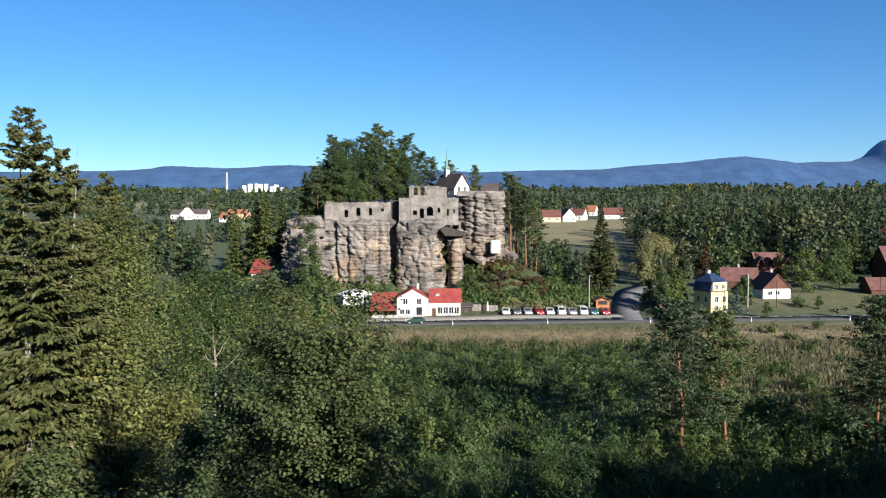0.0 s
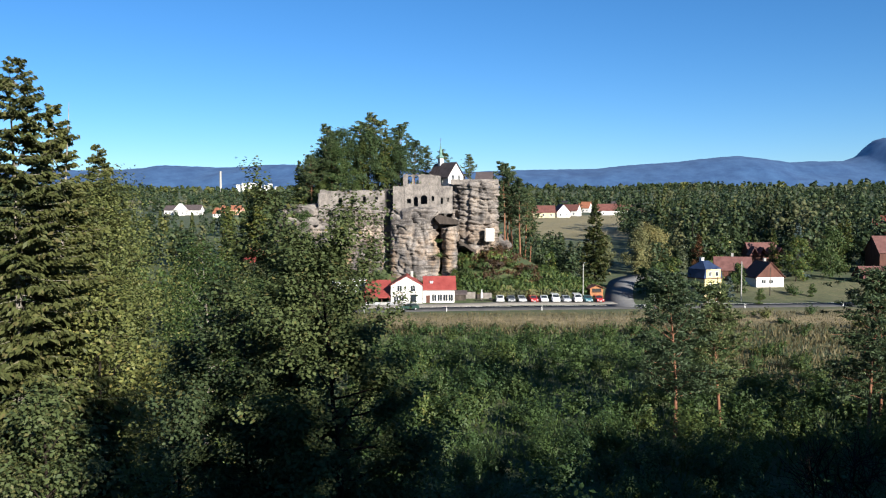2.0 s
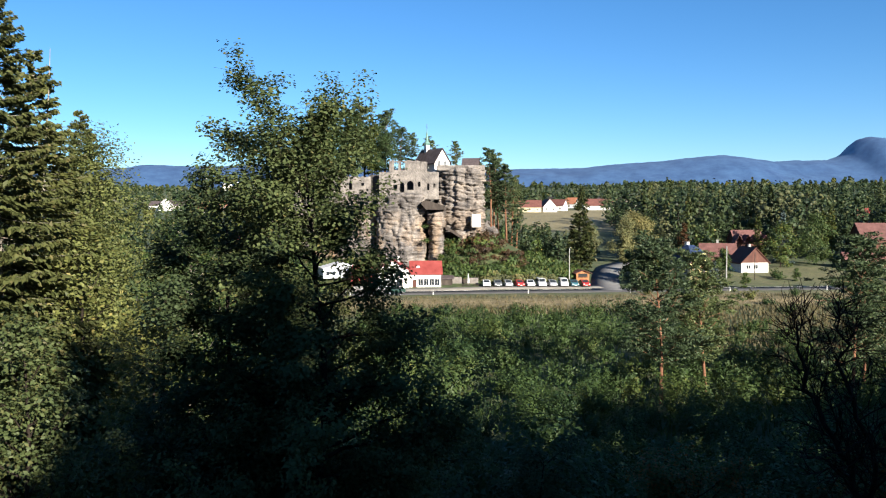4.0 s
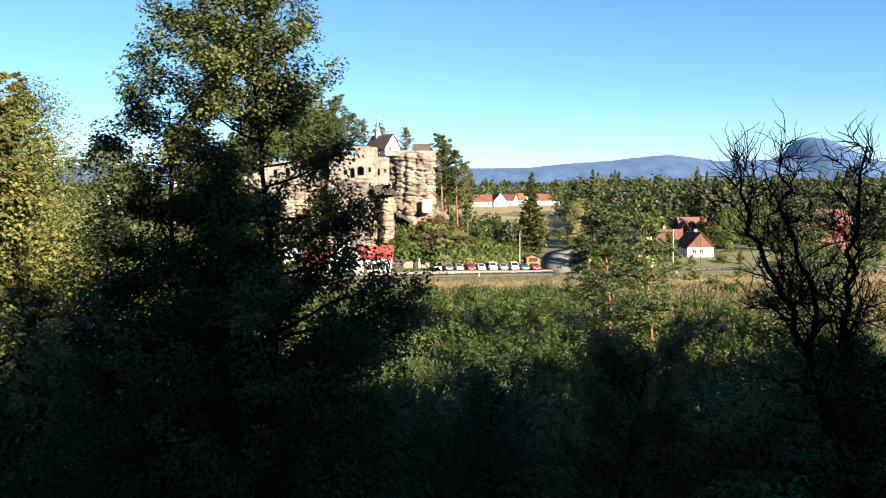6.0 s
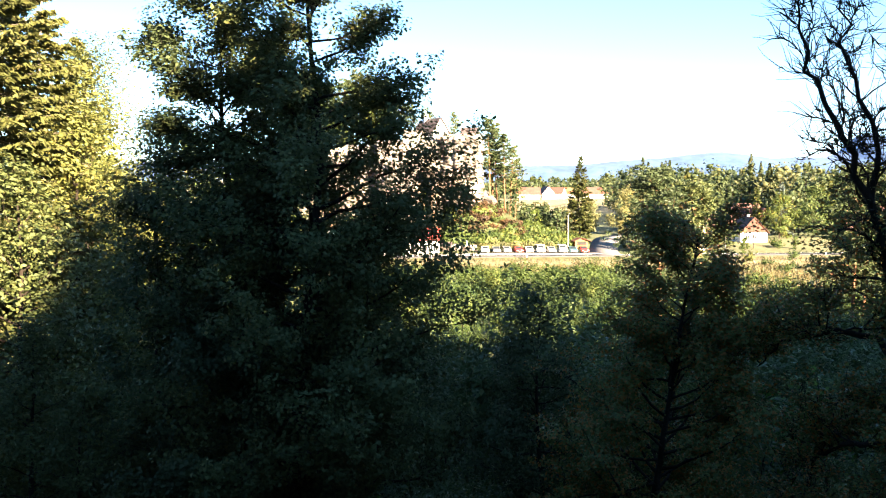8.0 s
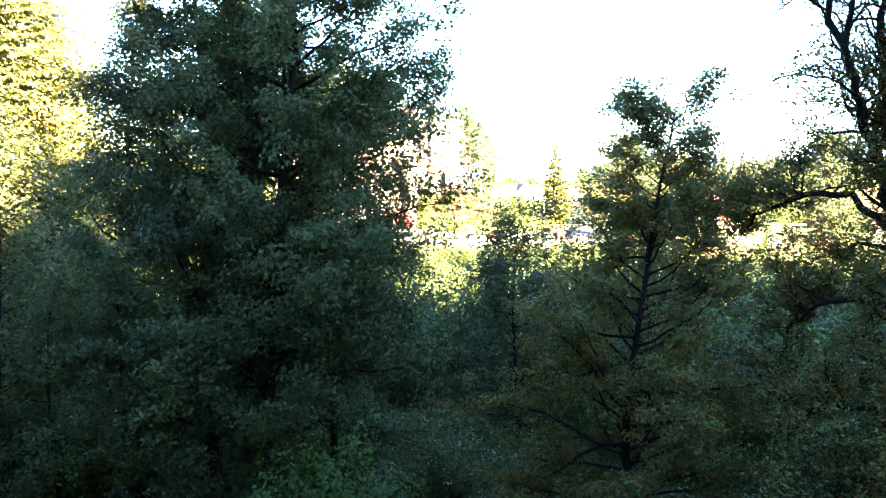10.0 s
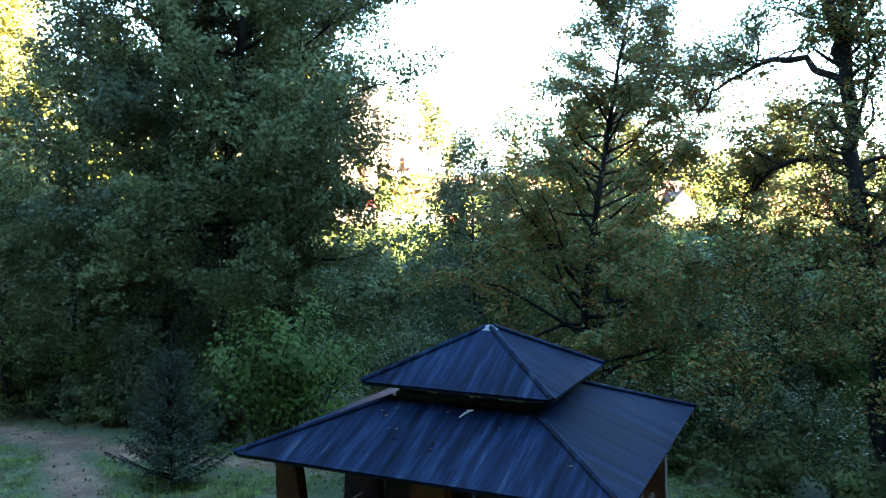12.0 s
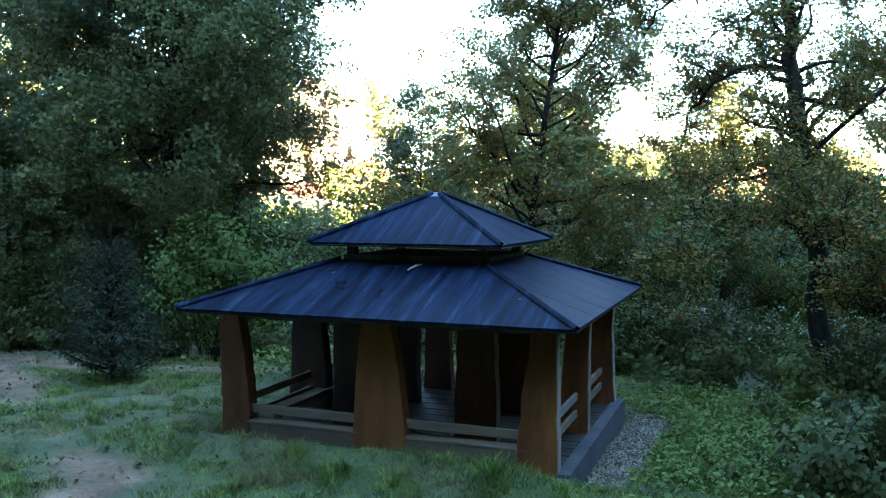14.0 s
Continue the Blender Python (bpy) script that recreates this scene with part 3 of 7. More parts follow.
def rock_mass(name, outline, z0, parent, seed, cracks=(), rough=1.0, rows=150, bedding=0.34, step=0.38):
    """A crag: walls raised on an outline, with bedding ledges, bulges and upright clefts, and a lumpy top. outline: (x, y, top) corners."""
    P = np.array([(x, y) for x, y, _ in outline], float)
    T = np.array([t for _, _, t in outline], float)
    pts, top = [], []
    for i in range(len(P)):
        a, c = P[i], P[(i + 1) % len(P)]
        n = max(2, int(np.hypot(*(c - a)) / step))
        for s in range(n):
            pts.append(a + (c - a) * s / n)
            top.append(T[i] + (T[(i + 1) % len(T)] - T[i]) * s / n)
    pts, top = np.array(pts), np.array(top)
    for _ in range(3):
        pts = (np.roll(pts, 1, 0) + 2 * pts + np.roll(pts, -1, 0)) / 4
    d = np.roll(pts, -1, 0) - np.roll(pts, 1, 0)
    nor = np.stack([d[:, 1], -d[:, 0]], 1)
    nor /= np.linalg.norm(nor, axis=1)[:, None] + 1e-9
    N = len(pts)
    v = np.linspace(0, 1, rows)[:, None]
    top = top + (fbm(pts[:, 0] / 2.5 + seed, pts[:, 1] / 2.5) - 0.5) * 1.6
    Z = z0 + (top[None] - z0) * v
    X, Y = np.broadcast_to(pts[:, 0], Z.shape), np.broadcast_to(pts[:, 1], Z.shape)
    bulge = (fbm(X / 7 + seed, Y / 7, Z / 11, 3) - 0.5) * 4.2
    zb = Z + (fbm(X / 9, Y / 9, Z * 0 + seed, 2) - 0.5) * 3.0
    ledge = (fbm(zb * (0.85 if bedding < 1 else 1.25) + seed * 3, X * 0.05, Y * 0.05, 4) - 0.5) * 2.4 * bedding
    lump = (fbm(X / 1.5, Y / 1.5 + seed, Z / 1.2, 4) - 0.5) * 1.3
    zc = Z * 1.1 + (fbm(X / 5, Y / 5, Z / 9 + seed, 3) - 0.5) * 5.0
    seam = np.abs(fbm(zc, X * 0.06 + seed, Y * 0.06, 2) - 0.5)
    seam = -1.05 * np.exp(-((seam / 0.030) ** 2)) * (0.4 + 0.6 * bedding)
    joint = np.abs(fbm(X / 3.2 + Z / 9 + seed, Y / 3.2, Z / 14, 2) - 0.5)
    joint = -0.9 * np.exp(-((joint / 0.026) ** 2))
    thin = np.abs(fbm(Z * 1.35 + 0.10 * X + (fbm(X / 6, Y / 6, Z / 8 + seed, 2) - 0.5) * 4, X * 0.05 + seed, Y * 0.05, 2) - 0.5)
    thin = -0.62 * np.exp(-((thin / 0.075) ** 2))
    block = np.floor(fbm(X / 2.4 + seed, Y / 2.4, zb / 1.7, 2) * 7) / 7
    flute = (fbm(X / 2.4 + seed, Y / 2.4, Z / 16, 3) - 0.5) * 1.3
    slant = np.abs(fbm((X + Z * 1.3) / 5 + seed, Y / 6, (Z - X * 0.5) / 7, 2) - 0.5)
    slant = -0.7 * np.exp(-((slant / 0.02) ** 2))
    off = (bulge * 0.55 + ledge * 0.25 + lump * 0.36 + (block - 0.5) * 0.45 + flute * 1.1) * rough + seam * 0.5 * bedding + joint * 0.9 + slant + thin * (0.25 + 0.65 * bedding)
    for cx, width, depth in cracks:
        wig = cx + (fbm(Z / 5 + cx, Z * 0 + seed) - 0.5) * 1.6
        off = off - depth * np.exp(-(((X - wig) / width) ** 2)) * (Y < P[:, 1].mean())
    off = off * (1 - 0.6 * np.clip((v - 0.95) / 0.05, 0, 1))
    W = np.stack([X + nor[None, :, 0] * off, Y + nor[None, :, 1] * off, Z], -1)
    rings, cen = [W.reshape(-1, 3)], P.mean(0)
    last = W[-1]
    for k, f in enumerate((0.85, 0.65, 0.4, 0.12)):
        r = last.copy()
        r[:, :2] = cen + (last[:, :2] - cen) * f
        r[:, 2] = last[:, 2] * f + top.mean() * (1 - f) + (fbm(r[:, 0] / 2, r[:, 1] / 2) - 0.35) * 1.5
        rings.append(r)
    V = np.concatenate(rings)
    R = rows + 4
    i, j = np.meshgrid(np.arange(R - 1), np.arange(N), indexing="ij")
    F = np.stack([i * N + j, i * N + (j + 1) % N, (i + 1) * N + (j + 1) % N, (i + 1) * N + j], -1).reshape(-1, 4)
    return child(name, mesh_np(name, V, F, SANDSTONE, smooth=True), parent)


rock = tagged(new("castle_rock"), "tall weathered sandstone crag, grey and ochre", "rock", kind="structure")
rock_mass("crag", [(-40, 209, 24.5), (-34, 204.5, 25), (-28, 204, 25), (-26, 203, 24), (-19, 202, 24), (-12.5, 202.5, 24), (-11, 206, 24.5), (2, 206, 24.5), (4, 225, 30), (0, 246, 30), (-26, 246, 30), (-41, 232, 26)],
          3, rock, 1.3, cracks=((-26.6, 0.5, 1.3), (-23.2, 0.35, 0.9), (-19.4, 0.3, 0.6), (-15.8, 0.35, 1.0), (-12.0, 0.5, 1.4)))
rock_mass("crag", [(-11.4, 201.5, 24.2), (-8, 198.9, 24.3), (-2.5, 198.6, 24.6), (0.2, 201, 24.2), (0.5, 214, 25), (-11, 214, 25)], 3, rock, 4.1, cracks=((-6.0, 0.4, 0.7),), rough=0.7, bedding=0.4)
rock_mass("crag", [(0.9, 200.8, 20.2), (2.4, 198.6, 20.3), (5.0, 199.2, 20.5), (5.6, 204, 21), (4.5, 212, 22), (1.0, 212, 22)], 3, rock, 7.7, rough=0.45, bedding=0.5, step=0.4)
rock_mass("crag", [(3.4, 206.8, 31), (8.5, 203.2, 31.3), (13.6, 203.2, 31.4), (15.6, 206, 31.2), (15.8, 230, 31), (2, 232, 31)], 5, rock, 9.9, cracks=((7.2, 0.35, 0.6), (10.6, 0.3, 0.5)), rough=0.40, bedding=1.1)
rock_mass("crag", [(-40.5, 205, 21), (-36, 202.5, 20.5), (-31, 203.5, 22), (-29, 210, 23), (-38, 214, 23)], 5, rock, 12.4, rough=0.8, bedding=1.0)
rock_mass("crag", [(14.5, 207, 17), (18, 206.5, 15.5), (19.5, 210, 15), (17, 216, 18)], 5, rock, 15.4, rough=0.6, rows=30)
# pale patch on the rock face
bm = bmesh.new()
box(bm, 11.6, 14.0, 201.55, 202.6, 16.6, 19.9, 0.25)
part("cut_face", bm, surface("pale_sandstone", (0.42, 0.38, 0.32), (0.60, 0.56, 0.50), 0.8, 5, 0.9), rock, "pale patch of sandstone on the rock face")


def holed_wall(x0, x1, z0, z1, holes, thick=0.9, ragged=0.0, seed=1):
    """A wall in x and z with openings (x, z, width, height, arched) right through it."""
    rng = np.random.default_rng(seed)
    bm = bmesh.new()
    xs = sorted({x0, x1, *[h[0] - h[2] / 2 for h in holes], *[h[0] + h[2] / 2 for h in holes]})
    for a, b in zip(xs, xs[1:]):
        mid = (a + b) / 2
        inside = [h for h in holes if abs(mid - h[0]) < h[2] / 2]
        if inside:
            h = inside[0]
            box(bm, a, b, 0, thick, z0, h[1])
            box(bm, a, b, 0, thick, h[1] + h[3], z1)
            if h[4]:
                n, r = 6, h[2] / 2
                for sgn in (-1, 1):
                    arc = [(h[0] + sgn * r * math.sin(t * math.pi / 2 / n), h[1] + h[3] - r + r * math.cos(t * math.pi / 2 / n)) for t in range(n + 1)]
                    prism(bm, [(h[0] + sgn * r, h[1] + h[3])] + arc, 0, thick)
        else:
            n = max(1, int((b - a) / 0.55)) if ragged else 1
            for k in range(n):
                up = (float(fbm((a + (b - a) * k / n) / 2.6 + seed, seed * 1.7)) - 0.55) * 3.2 + rng.uniform(-0.25, 0.15)
                box(bm, a + (b - a) * k / n, a + (b - a) * (k + 1) / n, rng.uniform(-0.06, 0.06), thick, z0, z1 + up * ragged)
    return bm


castle = tagged(new("castle_ruin"), "grey masonry walls of a ruined rock castle", "castle", kind="structure")
# near-black stone: the shade behind openings and in the notch, as colour
DARK = surface("shade_dark_stone", (0.03, 0.028, 0.025), (0.07, 0.065, 0.06), 1, 5, 0.95)
w = part("wall", holed_wall(-29, -13.0, 23.0, 29.2, [(-24.0, 25.4, 1.0, 1.9, True), (-21.0, 25.8, 1.1, 2.0, True), (-18.0, 25.9, 0.8, 1.9, True), (-15.0, 26.9, 0.7, 0.7, False)], 1.0, 0.22, 3), MASONRY, castle)
w.location = (0, 205.4, 0)
w = part("wall", holed_wall(-10.8, 3.8, 23.5, 30.3, [(-6.9, 26.0, 1.0, 1.1, False), (-5.2, 25.2, 1.1, 2.4, True), (-3.2, 25.8, 1.6, 2.2, True), (-1.0, 26.6, 0.6, 1.2, True), (1.2, 25.8, 0.5, 1.6, False), (2.7, 26.4, 0.6, 1.0, True)], 1.1, 0.14, 5), MASONRY, castle)
w.location = (0, 203.6, 0)
w = part("wall", holed_wall(-8.5, 1.0, 30.0, 33.1, [(-6.8, 30.9, 1.1, 2.0, True), (-5.2, 30.9, 1.2, 2.1, True)], 0.9, 0.35, 7), MASONRY, castle)
w.location = (0, 208, 0)
part("wall", boxes((-13.4, -10.7, 206.6, 207.6, 24, 29.6)), DARK, castle, "near-black slab for the shaded notch between two walls")
part("wall", boxes((-29.4, -27.2, 204.6, 212, 22, 28.6), bevel=0.3), MASONRY, castle)
part("wall", boxes((3.4, 15.2, 204.6, 205.4, 30.6, 31.9), bevel=0.1), MASONRY, castle, "low parapet along the cliff edge")
part("terrace_wall", boxes((-37.5, -29, 203.4, 204.3, 20.6, 22.6), bevel=0.1), MASONRY, castle)
part("shade_backing", boxes((-28, -13, 209.5, 210, 23, 29)), DARK, castle)
part("shade_backing", boxes((-10, 3.4, 208.5, 209, 23, 30)), DARK, castle)
# dark board roof jutting over the cleft, and the slanting one below
OLDWOOD = surface("old_dark_boards", (0.025, 0.02, 0.016), (0.075, 0.06, 0.05), 1.5, 12, 0.85, stretch=(1, 1, 0.3))
bm = bmesh.new()
prism(bm, [(-0.6, 22.4), (0.3, 23.3), (5.0, 22.0), (5.2, 20.9), (0.6, 21.0)], 198.2, 203.2)
part("board_roof", bm, OLDWOOD, castle, "dark board shelter over a rock cleft")
bm = bmesh.new()
prism(bm, [(5.2, 16.5), (5.6, 17.0), (9.6, 14.4), (9.4, 13.8)], 200.6, 204.2)
part("board_roof", bm, OLDWOOD, castle, "slanting dark board roof")

# ---- chapel ----
PLASTER = surface("white_plaster", (0.52, 0.50, 0.46), (0.68, 0.665, 0.63), 0.8, 8, 0.85, relief=0.15, dist=0.01)
CREAM = surface("yellow_render", (0.46, 0.385, 0.185), (0.57, 0.495, 0.275), 0.6, 8, 0.85, relief=0.15, dist=0.01)
ROOF_RED = surface("red_sheet_roof", (0.19, 0.034, 0.030), (0.29, 0.066, 0.056), 0.6, 6, 0.55, relief=0.2, dist=0.02)
ROOF_TILE = surface("red_tile_roof", (0.092, 0.042, 0.037), (0.165, 0.080, 0.070), 0.8, 5, 0.8, relief=0.5, dist=0.04)
ROOF_RUST = surface("orange_tile_roof", (0.22, 0.085, 0.045), (0.32, 0.135, 0.075), 0.8, 5, 0.8, relief=0.5, dist=0.04)
SLATE = surface("dark_slate_roof", (0.045, 0.035, 0.035), (0.10, 0.08, 0.08), 1.0, 8, 0.7, relief=0.4, dist=0.03)
ROOF_BLUE = surface("dark_blue_roof", (0.014, 0.024, 0.055), (0.04, 0.06, 0.12), 1.0, 8, 0.45, relief=0.3, dist=0.03)
BROWNWOOD = surface("brown_stained_boards", (0.055, 0.022, 0.016), (0.12, 0.05, 0.035), 1.0, 10, 0.75, stretch=(1, 1, 0.3))
COPPER = surface("green_copper", (0.09, 0.17, 0.15), (0.16, 0.28, 0.24), 1.5, 8, 0.6, metal=0.2)
CONCRETE = surface("grey_concrete", (0.22, 0.215, 0.2), (0.38, 0.37, 0.35), 1.0, 10, 0.9)
METAL = surface("galvanised_steel", (0.30, 0.31, 0.32), (0.45, 0.46, 0.47), 2.0, 15, 0.5, metal=0.7)


def glass_material():
    m, nt, b = nodes_of("window_glass")
    b.inputs["Base Color"].default_value = (0.02, 0.025, 0.03, 1)
    b.inputs["Roughness"].default_value = 0.08
    b.inputs["Specular IOR Level"].default_value = 0.35
    bump(nt, b, tex(nt, 1.2, 2), 0.05, 0.02)
    return m


GLASS = glass_material()
FRAME = surface("white_window_frame", (0.62, 0.61, 0.58), (0.80, 0.79, 0.76), 2, 12, 0.6, relief=0.0)


def place(name, label, category, at, turn=0.0, kind="", group=""):
    ob = tagged(new(name), label, category, group, kind)
    ob.matrix_world = pose(*at, 0, 0, turn)
    return ob


def window(house, x, z, w, h, y, face=0.0):
    """A framed window with two panes set on a wall that faces -y; face turns it about the house's z."""
    m = pose(0, 0, 0, 0, 0, face)
    wn_ = part("window", boxes((x - w / 2 - 0.07, x + w / 2 + 0.07, y - 0.05, y + 0.02, z - 0.08, z)), FRAME, house)
    wn_.matrix_basis = m
    bm = boxes((x - w / 2 - 0.06, x - w / 2, y - 0.04, y + 0.03, z, z + h), (x + w / 2, x + w / 2 + 0.06, y - 0.04, y + 0.03, z, z + h),
               (x - w / 2 - 0.06, x + w / 2 + 0.06, y - 0.04, y + 0.03, z + h, z + h + 0.06), (x - 0.03, x + 0.03, y - 0.03, y + 0.03, z, z + h))
    part("window_frame", bm, FRAME, wn_)
    for a, b in ((x - w / 2, x - 0.03), (x + 0.03, x + w / 2)):
        part("pane", boxes((a, b, y - 0.012, y + 0.012, z, z + h)), GLASS, wn_)
    return wn_


def gable_walls(w, d, h, rise, t=0.3):
    """Walls of a house w wide in x, d deep in y, with its gable ends facing y; hollow inside."""
    bm = bmesh.new()
    box(bm, -w / 2, -w / 2 + t, -d / 2 + t, d / 2 - t, 0, h)
    box(bm, w / 2 - t, w / 2, -d / 2 + t, d / 2 - t, 0, h)
    for y in (-d / 2, d / 2 - t):
        prism(bm, [(-w / 2, 0), (w / 2, 0), (w / 2, h), (0, h + rise), (-w / 2, h)], y, y + t)
    return bm


def gable_roof(w, d, h, rise, over=0.4, t=0.22):
    """Two roof slopes with overhang; ridge along y."""
    bm = bmesh.new()
    k = rise / (w / 2)
    for s in (-1, 1):
        e = (w / 2 + over) * s
        prism(bm, [(e, h - over * k), (0, h + rise), (0, h + rise + t), (e, h - over * k + t)], -d / 2 - over, d / 2 + over)
    return bm


def gable_house(name, label, at, turn, w, d, h, rise, wall, roof, windows=(), doors=(), chimney=None, category="house", over=0.4):
    ob = place(name, label, category, at, turn)
    part("wall", gable_walls(w, d, h, rise), wall, ob)
    r = part("roof", gable_roof(w, d, h, rise, over), roof, ob)
    for face, x, z, ww, hh in windows:
        window(ob, x, z, ww, hh, -(d if face in (0, 180) else w) / 2 - 0.01, face)
    for face, x, ww, hh in doors:
        dd = part("door", boxes((x - ww / 2, x + ww / 2, -(d if face in (0, 180) else w) / 2 - 0.05, -(d if face in (0, 180) else w) / 2 + 0.02, 0.02, hh)), BROWNWOOD, ob)
        dd.matrix_basis = pose(0, 0, 0, 0, 0, face)
    if chimney:
        cx, cy, top = chimney
        part("chimney", boxes((cx - 0.3, cx + 0.3, cy - 0.3, cy + 0.3, h + rise * 0.3, top), (cx - 0.38, cx + 0.38, cy - 0.38, cy + 0.38, top, top + 0.12)), CONCRETE, r)
    return ob


chapel = gable_house("chapel", "small white chapel with dark slate roof and spire", (2.2, 212.5, 30.4), 32, 4.5, 9.5, 2.5, 3.3, PLASTER, SLATE,
                     windows=[(0, -0.85, 1.15, 0.7, 1.6), (0, 0.85, 1.15, 0.7, 1.6), (270, 1.6, 0.9, 0.7, 1.4)], category="chapel")
bm = boxes((-0.55, 0.55, 1.8, 2.9, 5.2, 7.2), bevel=0.05)
turret = part("turret", bm, PLASTER, chapel, "white ridge turret")
bm = bmesh.new()
for z0_, z1_, r0_, r1_ in ((7.2, 7.6, 0.75, 0.85), (7.6, 8.3, 0.85, 0.35), (8.3, 8.7, 0.35, 0.35), (8.7, 11.3, 0.42, 0.03)):
    c = bmesh.ops.create_cone(bm, segments=8, radius1=r0_, radius2=r1_, depth=z1_ - z0_, cap_ends=True)
    bmesh.ops.translate(bm, verts=c["verts"], vec=(0, 2.35, (z0_ + z1_) / 2))
part("spire", bm, COPPER, turret, "green copper spire")
bm = boxes((-0.035, 0.035, 2.31, 2.39, 11.2, 12.6), (-0.3, 0.3, 2.32, 2.38, 12.0, 12.08))
part("cross", bm, SLATE, turret)
gable_house("hut", "small stone hut with dark hipped roof", (12.0, 209, 31.0), 80, 3.2, 3.6, 1.3, 1.4, PLASTER, SLATE, category="hut")

# ---- the road and the car park ----
ASPHALT = surface("worn_asphalt", (0.045, 0.045, 0.047), (0.085, 0.083, 0.082), 0.3, 12, 0.9, relief=0.3, dist=0.01)
PALE_ASPHALT = surface("sunbleached_asphalt", (0.10, 0.10, 0.102), (0.165, 0.162, 0.158), 0.3, 12, 0.9, relief=0.3, dist=0.01)
GRAVELLY = surface("pale_gravel_yard", (0.13, 0.12, 0.105), (0.22, 0.205, 0.18), 0.4, 10, 0.95, relief=0.4, dist=0.02)
WHITEPAINT = surface("white_road_paint", (0.5, 0.5, 0.48), (0.75, 0.75, 0.72), 1.5, 15, 0.8, relief=0.0)


def strip(name, label, line, width, mat, lift, category, thick=0.12, kind="structure"):
    """A band of paving along a line, laid over the ground."""
    P = np.array(line, float)
    seg = np.hypot(*np.diff(P, axis=0).T)
    s = np.concatenate([[0], np.cumsum(seg)])
    t = np.linspace(0, s[-1], max(3, int(s[-1] / 3)))
    C = np.stack([np.interp(t, s, P[:, 0]), np.interp(t, s, P[:, 1])], 1)
    for _ in range(4):
        C[1:-1] = (C[:-2] + 2 * C[1:-1] + C[2:]) / 4
    d = np.gradient(C, axis=0)
    d /= np.linalg.norm(d, axis=1)[:, None]
    n = np.stack([-d[:, 1], d[:, 0]], 1)
    L, R = C + n * width / 2, C - n * width / 2
    zc = np.maximum(np.maximum(gz(L[:, 0], L[:, 1]), gz(R[:, 0], R[:, 1])), gz(C[:, 0], C[:, 1])) + lift
    m = len(C)
    V = np.concatenate([np.column_stack([L, zc]), np.column_stack([R, zc]), np.column_stack([L, zc - thick - 0.4]), np.column_stack([R, zc - thick - 0.4])])
    i = np.arange(m - 1)
    F = np.concatenate([np.stack([i, i + m, i + m + 1, i + 1], 1), np.stack([i, i + 1, i + 1 + 2 * m, i + 2 * m], 1), np.stack([i + m, i + 3 * m, i + 3 * m + 1, i + m + 1], 1)])
    return tagged(new(name, mesh_np(name, V, F, mat)), label, category, kind=kind)


ROAD = [(-75, 166), (-40, 170), (-20, 172.5), (10, 176), (40, 178.5), (90, 182.5), (140, 186), (220, 190)]
strip("road", "dark worn asphalt main road through the valley", ROAD, 7.0, ASPHALT, 0.05, "road")
strip("side_road", "asphalt side road climbing past the spruce", [(40.2, 178.5), (41.5, 188), (45, 204), (50, 221), (58, 231), (70, 236)], 6.6, PALE_ASPHALT, 0.07, "road")
strip("road_edge_line", "thin white painted line along the road", [(x, y + 3.2) for x, y in ROAD[1:]], 0.16, WHITEPAINT, 0.062, "marking", 0.0)
strip("road_edge_line", "thin white painted line along the road", [(x, y - 3.2) for x, y in ROAD[1:]], 0.16, WHITEPAINT, 0.062, "marking", 0.0)
strip("yard", "pale gravel car park beside the road", [(-17, 180.2), (4, 182.4), (12, 184.5), (40, 187)], 7.5, GRAVELLY, 0.03, "car park")

# ---- the inn ----
inn = place("inn", "white rendered inn with bright red roofs", "house", (-6.9, 187.5, 3.3), 2)
part("wall", gable_walls(7.0, 8.0, 4.3, 2.0), PLASTER, inn)
part("roof", gable_roof(7.0, 8.0, 4.3, 2.0, 0.2, 0.16), ROOF_RED, inn)
parts("wall", PLASTER, inn, (3.62, 10.7, -3.2, -2.9, 0, 3.4), (10.4, 10.7, -2.9, 3.4, 0, 3.4), (3.62, 10.4, 3.1, 3.4, 0, 3.4))
bm = bmesh.new()
for sgn in (-1, 1):
    prism(bm, [(sgn * 3.7, 3.2), (0, 5.9), (0, 6.1), (sgn * 3.7, 3.42)], 3.65, 11.1)
for v in bm.verts:
    v.co = Vector((v.co.y, -v.co.x + 0.1, v.co.z))
bmesh.ops.recalc_face_normals(bm, faces=bm.faces)
wing_roof = part("roof", bm, ROOF_RED, inn)
bm = bmesh.new()
prism(bm, [(-3.2, 3.4), (3.4, 3.4), (0.1, 5.85)], 10.42, 10.68)
for v in bm.verts:
    v.co = Vector((v.co.y, v.co.x, v.co.z))
part("wall", bm, PLASTER, inn)
bm = bmesh.new()
prism(bm, [(-9.4, 1.5), (-3.65, 1.5), (-3.65, 1.72), (-9.4, 1.72)], -4.0, 3.0)
for v in bm.verts:
    v.co.z += (v.co.y + 4.0) * 0.47
part("roof", bm, ROOF_RED, inn)
parts("wall", BROWNWOOD, inn, (-9.2, -9.0, -3.4, 2.8, 0, 1.7), (-9.0, -3.7, 2.6, 2.8, 0, 3.6), label="dark boards under the lean-to roof")
for k in range(4):
    part("post", boxes((-9.1 + k * 1.75, -8.95 + k * 1.75, -3.7, -3.55, 0, 1.6)), BROWNWOOD, inn)
for x, z, ww, hh in ((-1.6, 3.0, 0.95, 1.25), (1.4, 3.0, 0.95, 1.25), (-2.35, 0.75, 0.95, 1.1), (-1.1, 0.75, 0.95, 1.1)):
    window(inn, x, z, ww, hh, -4.01)
for x in (6.15, 7.4, 8.65, 9.85):
    window(inn, x, 0.75, 1.0, 1.45, -3.21)
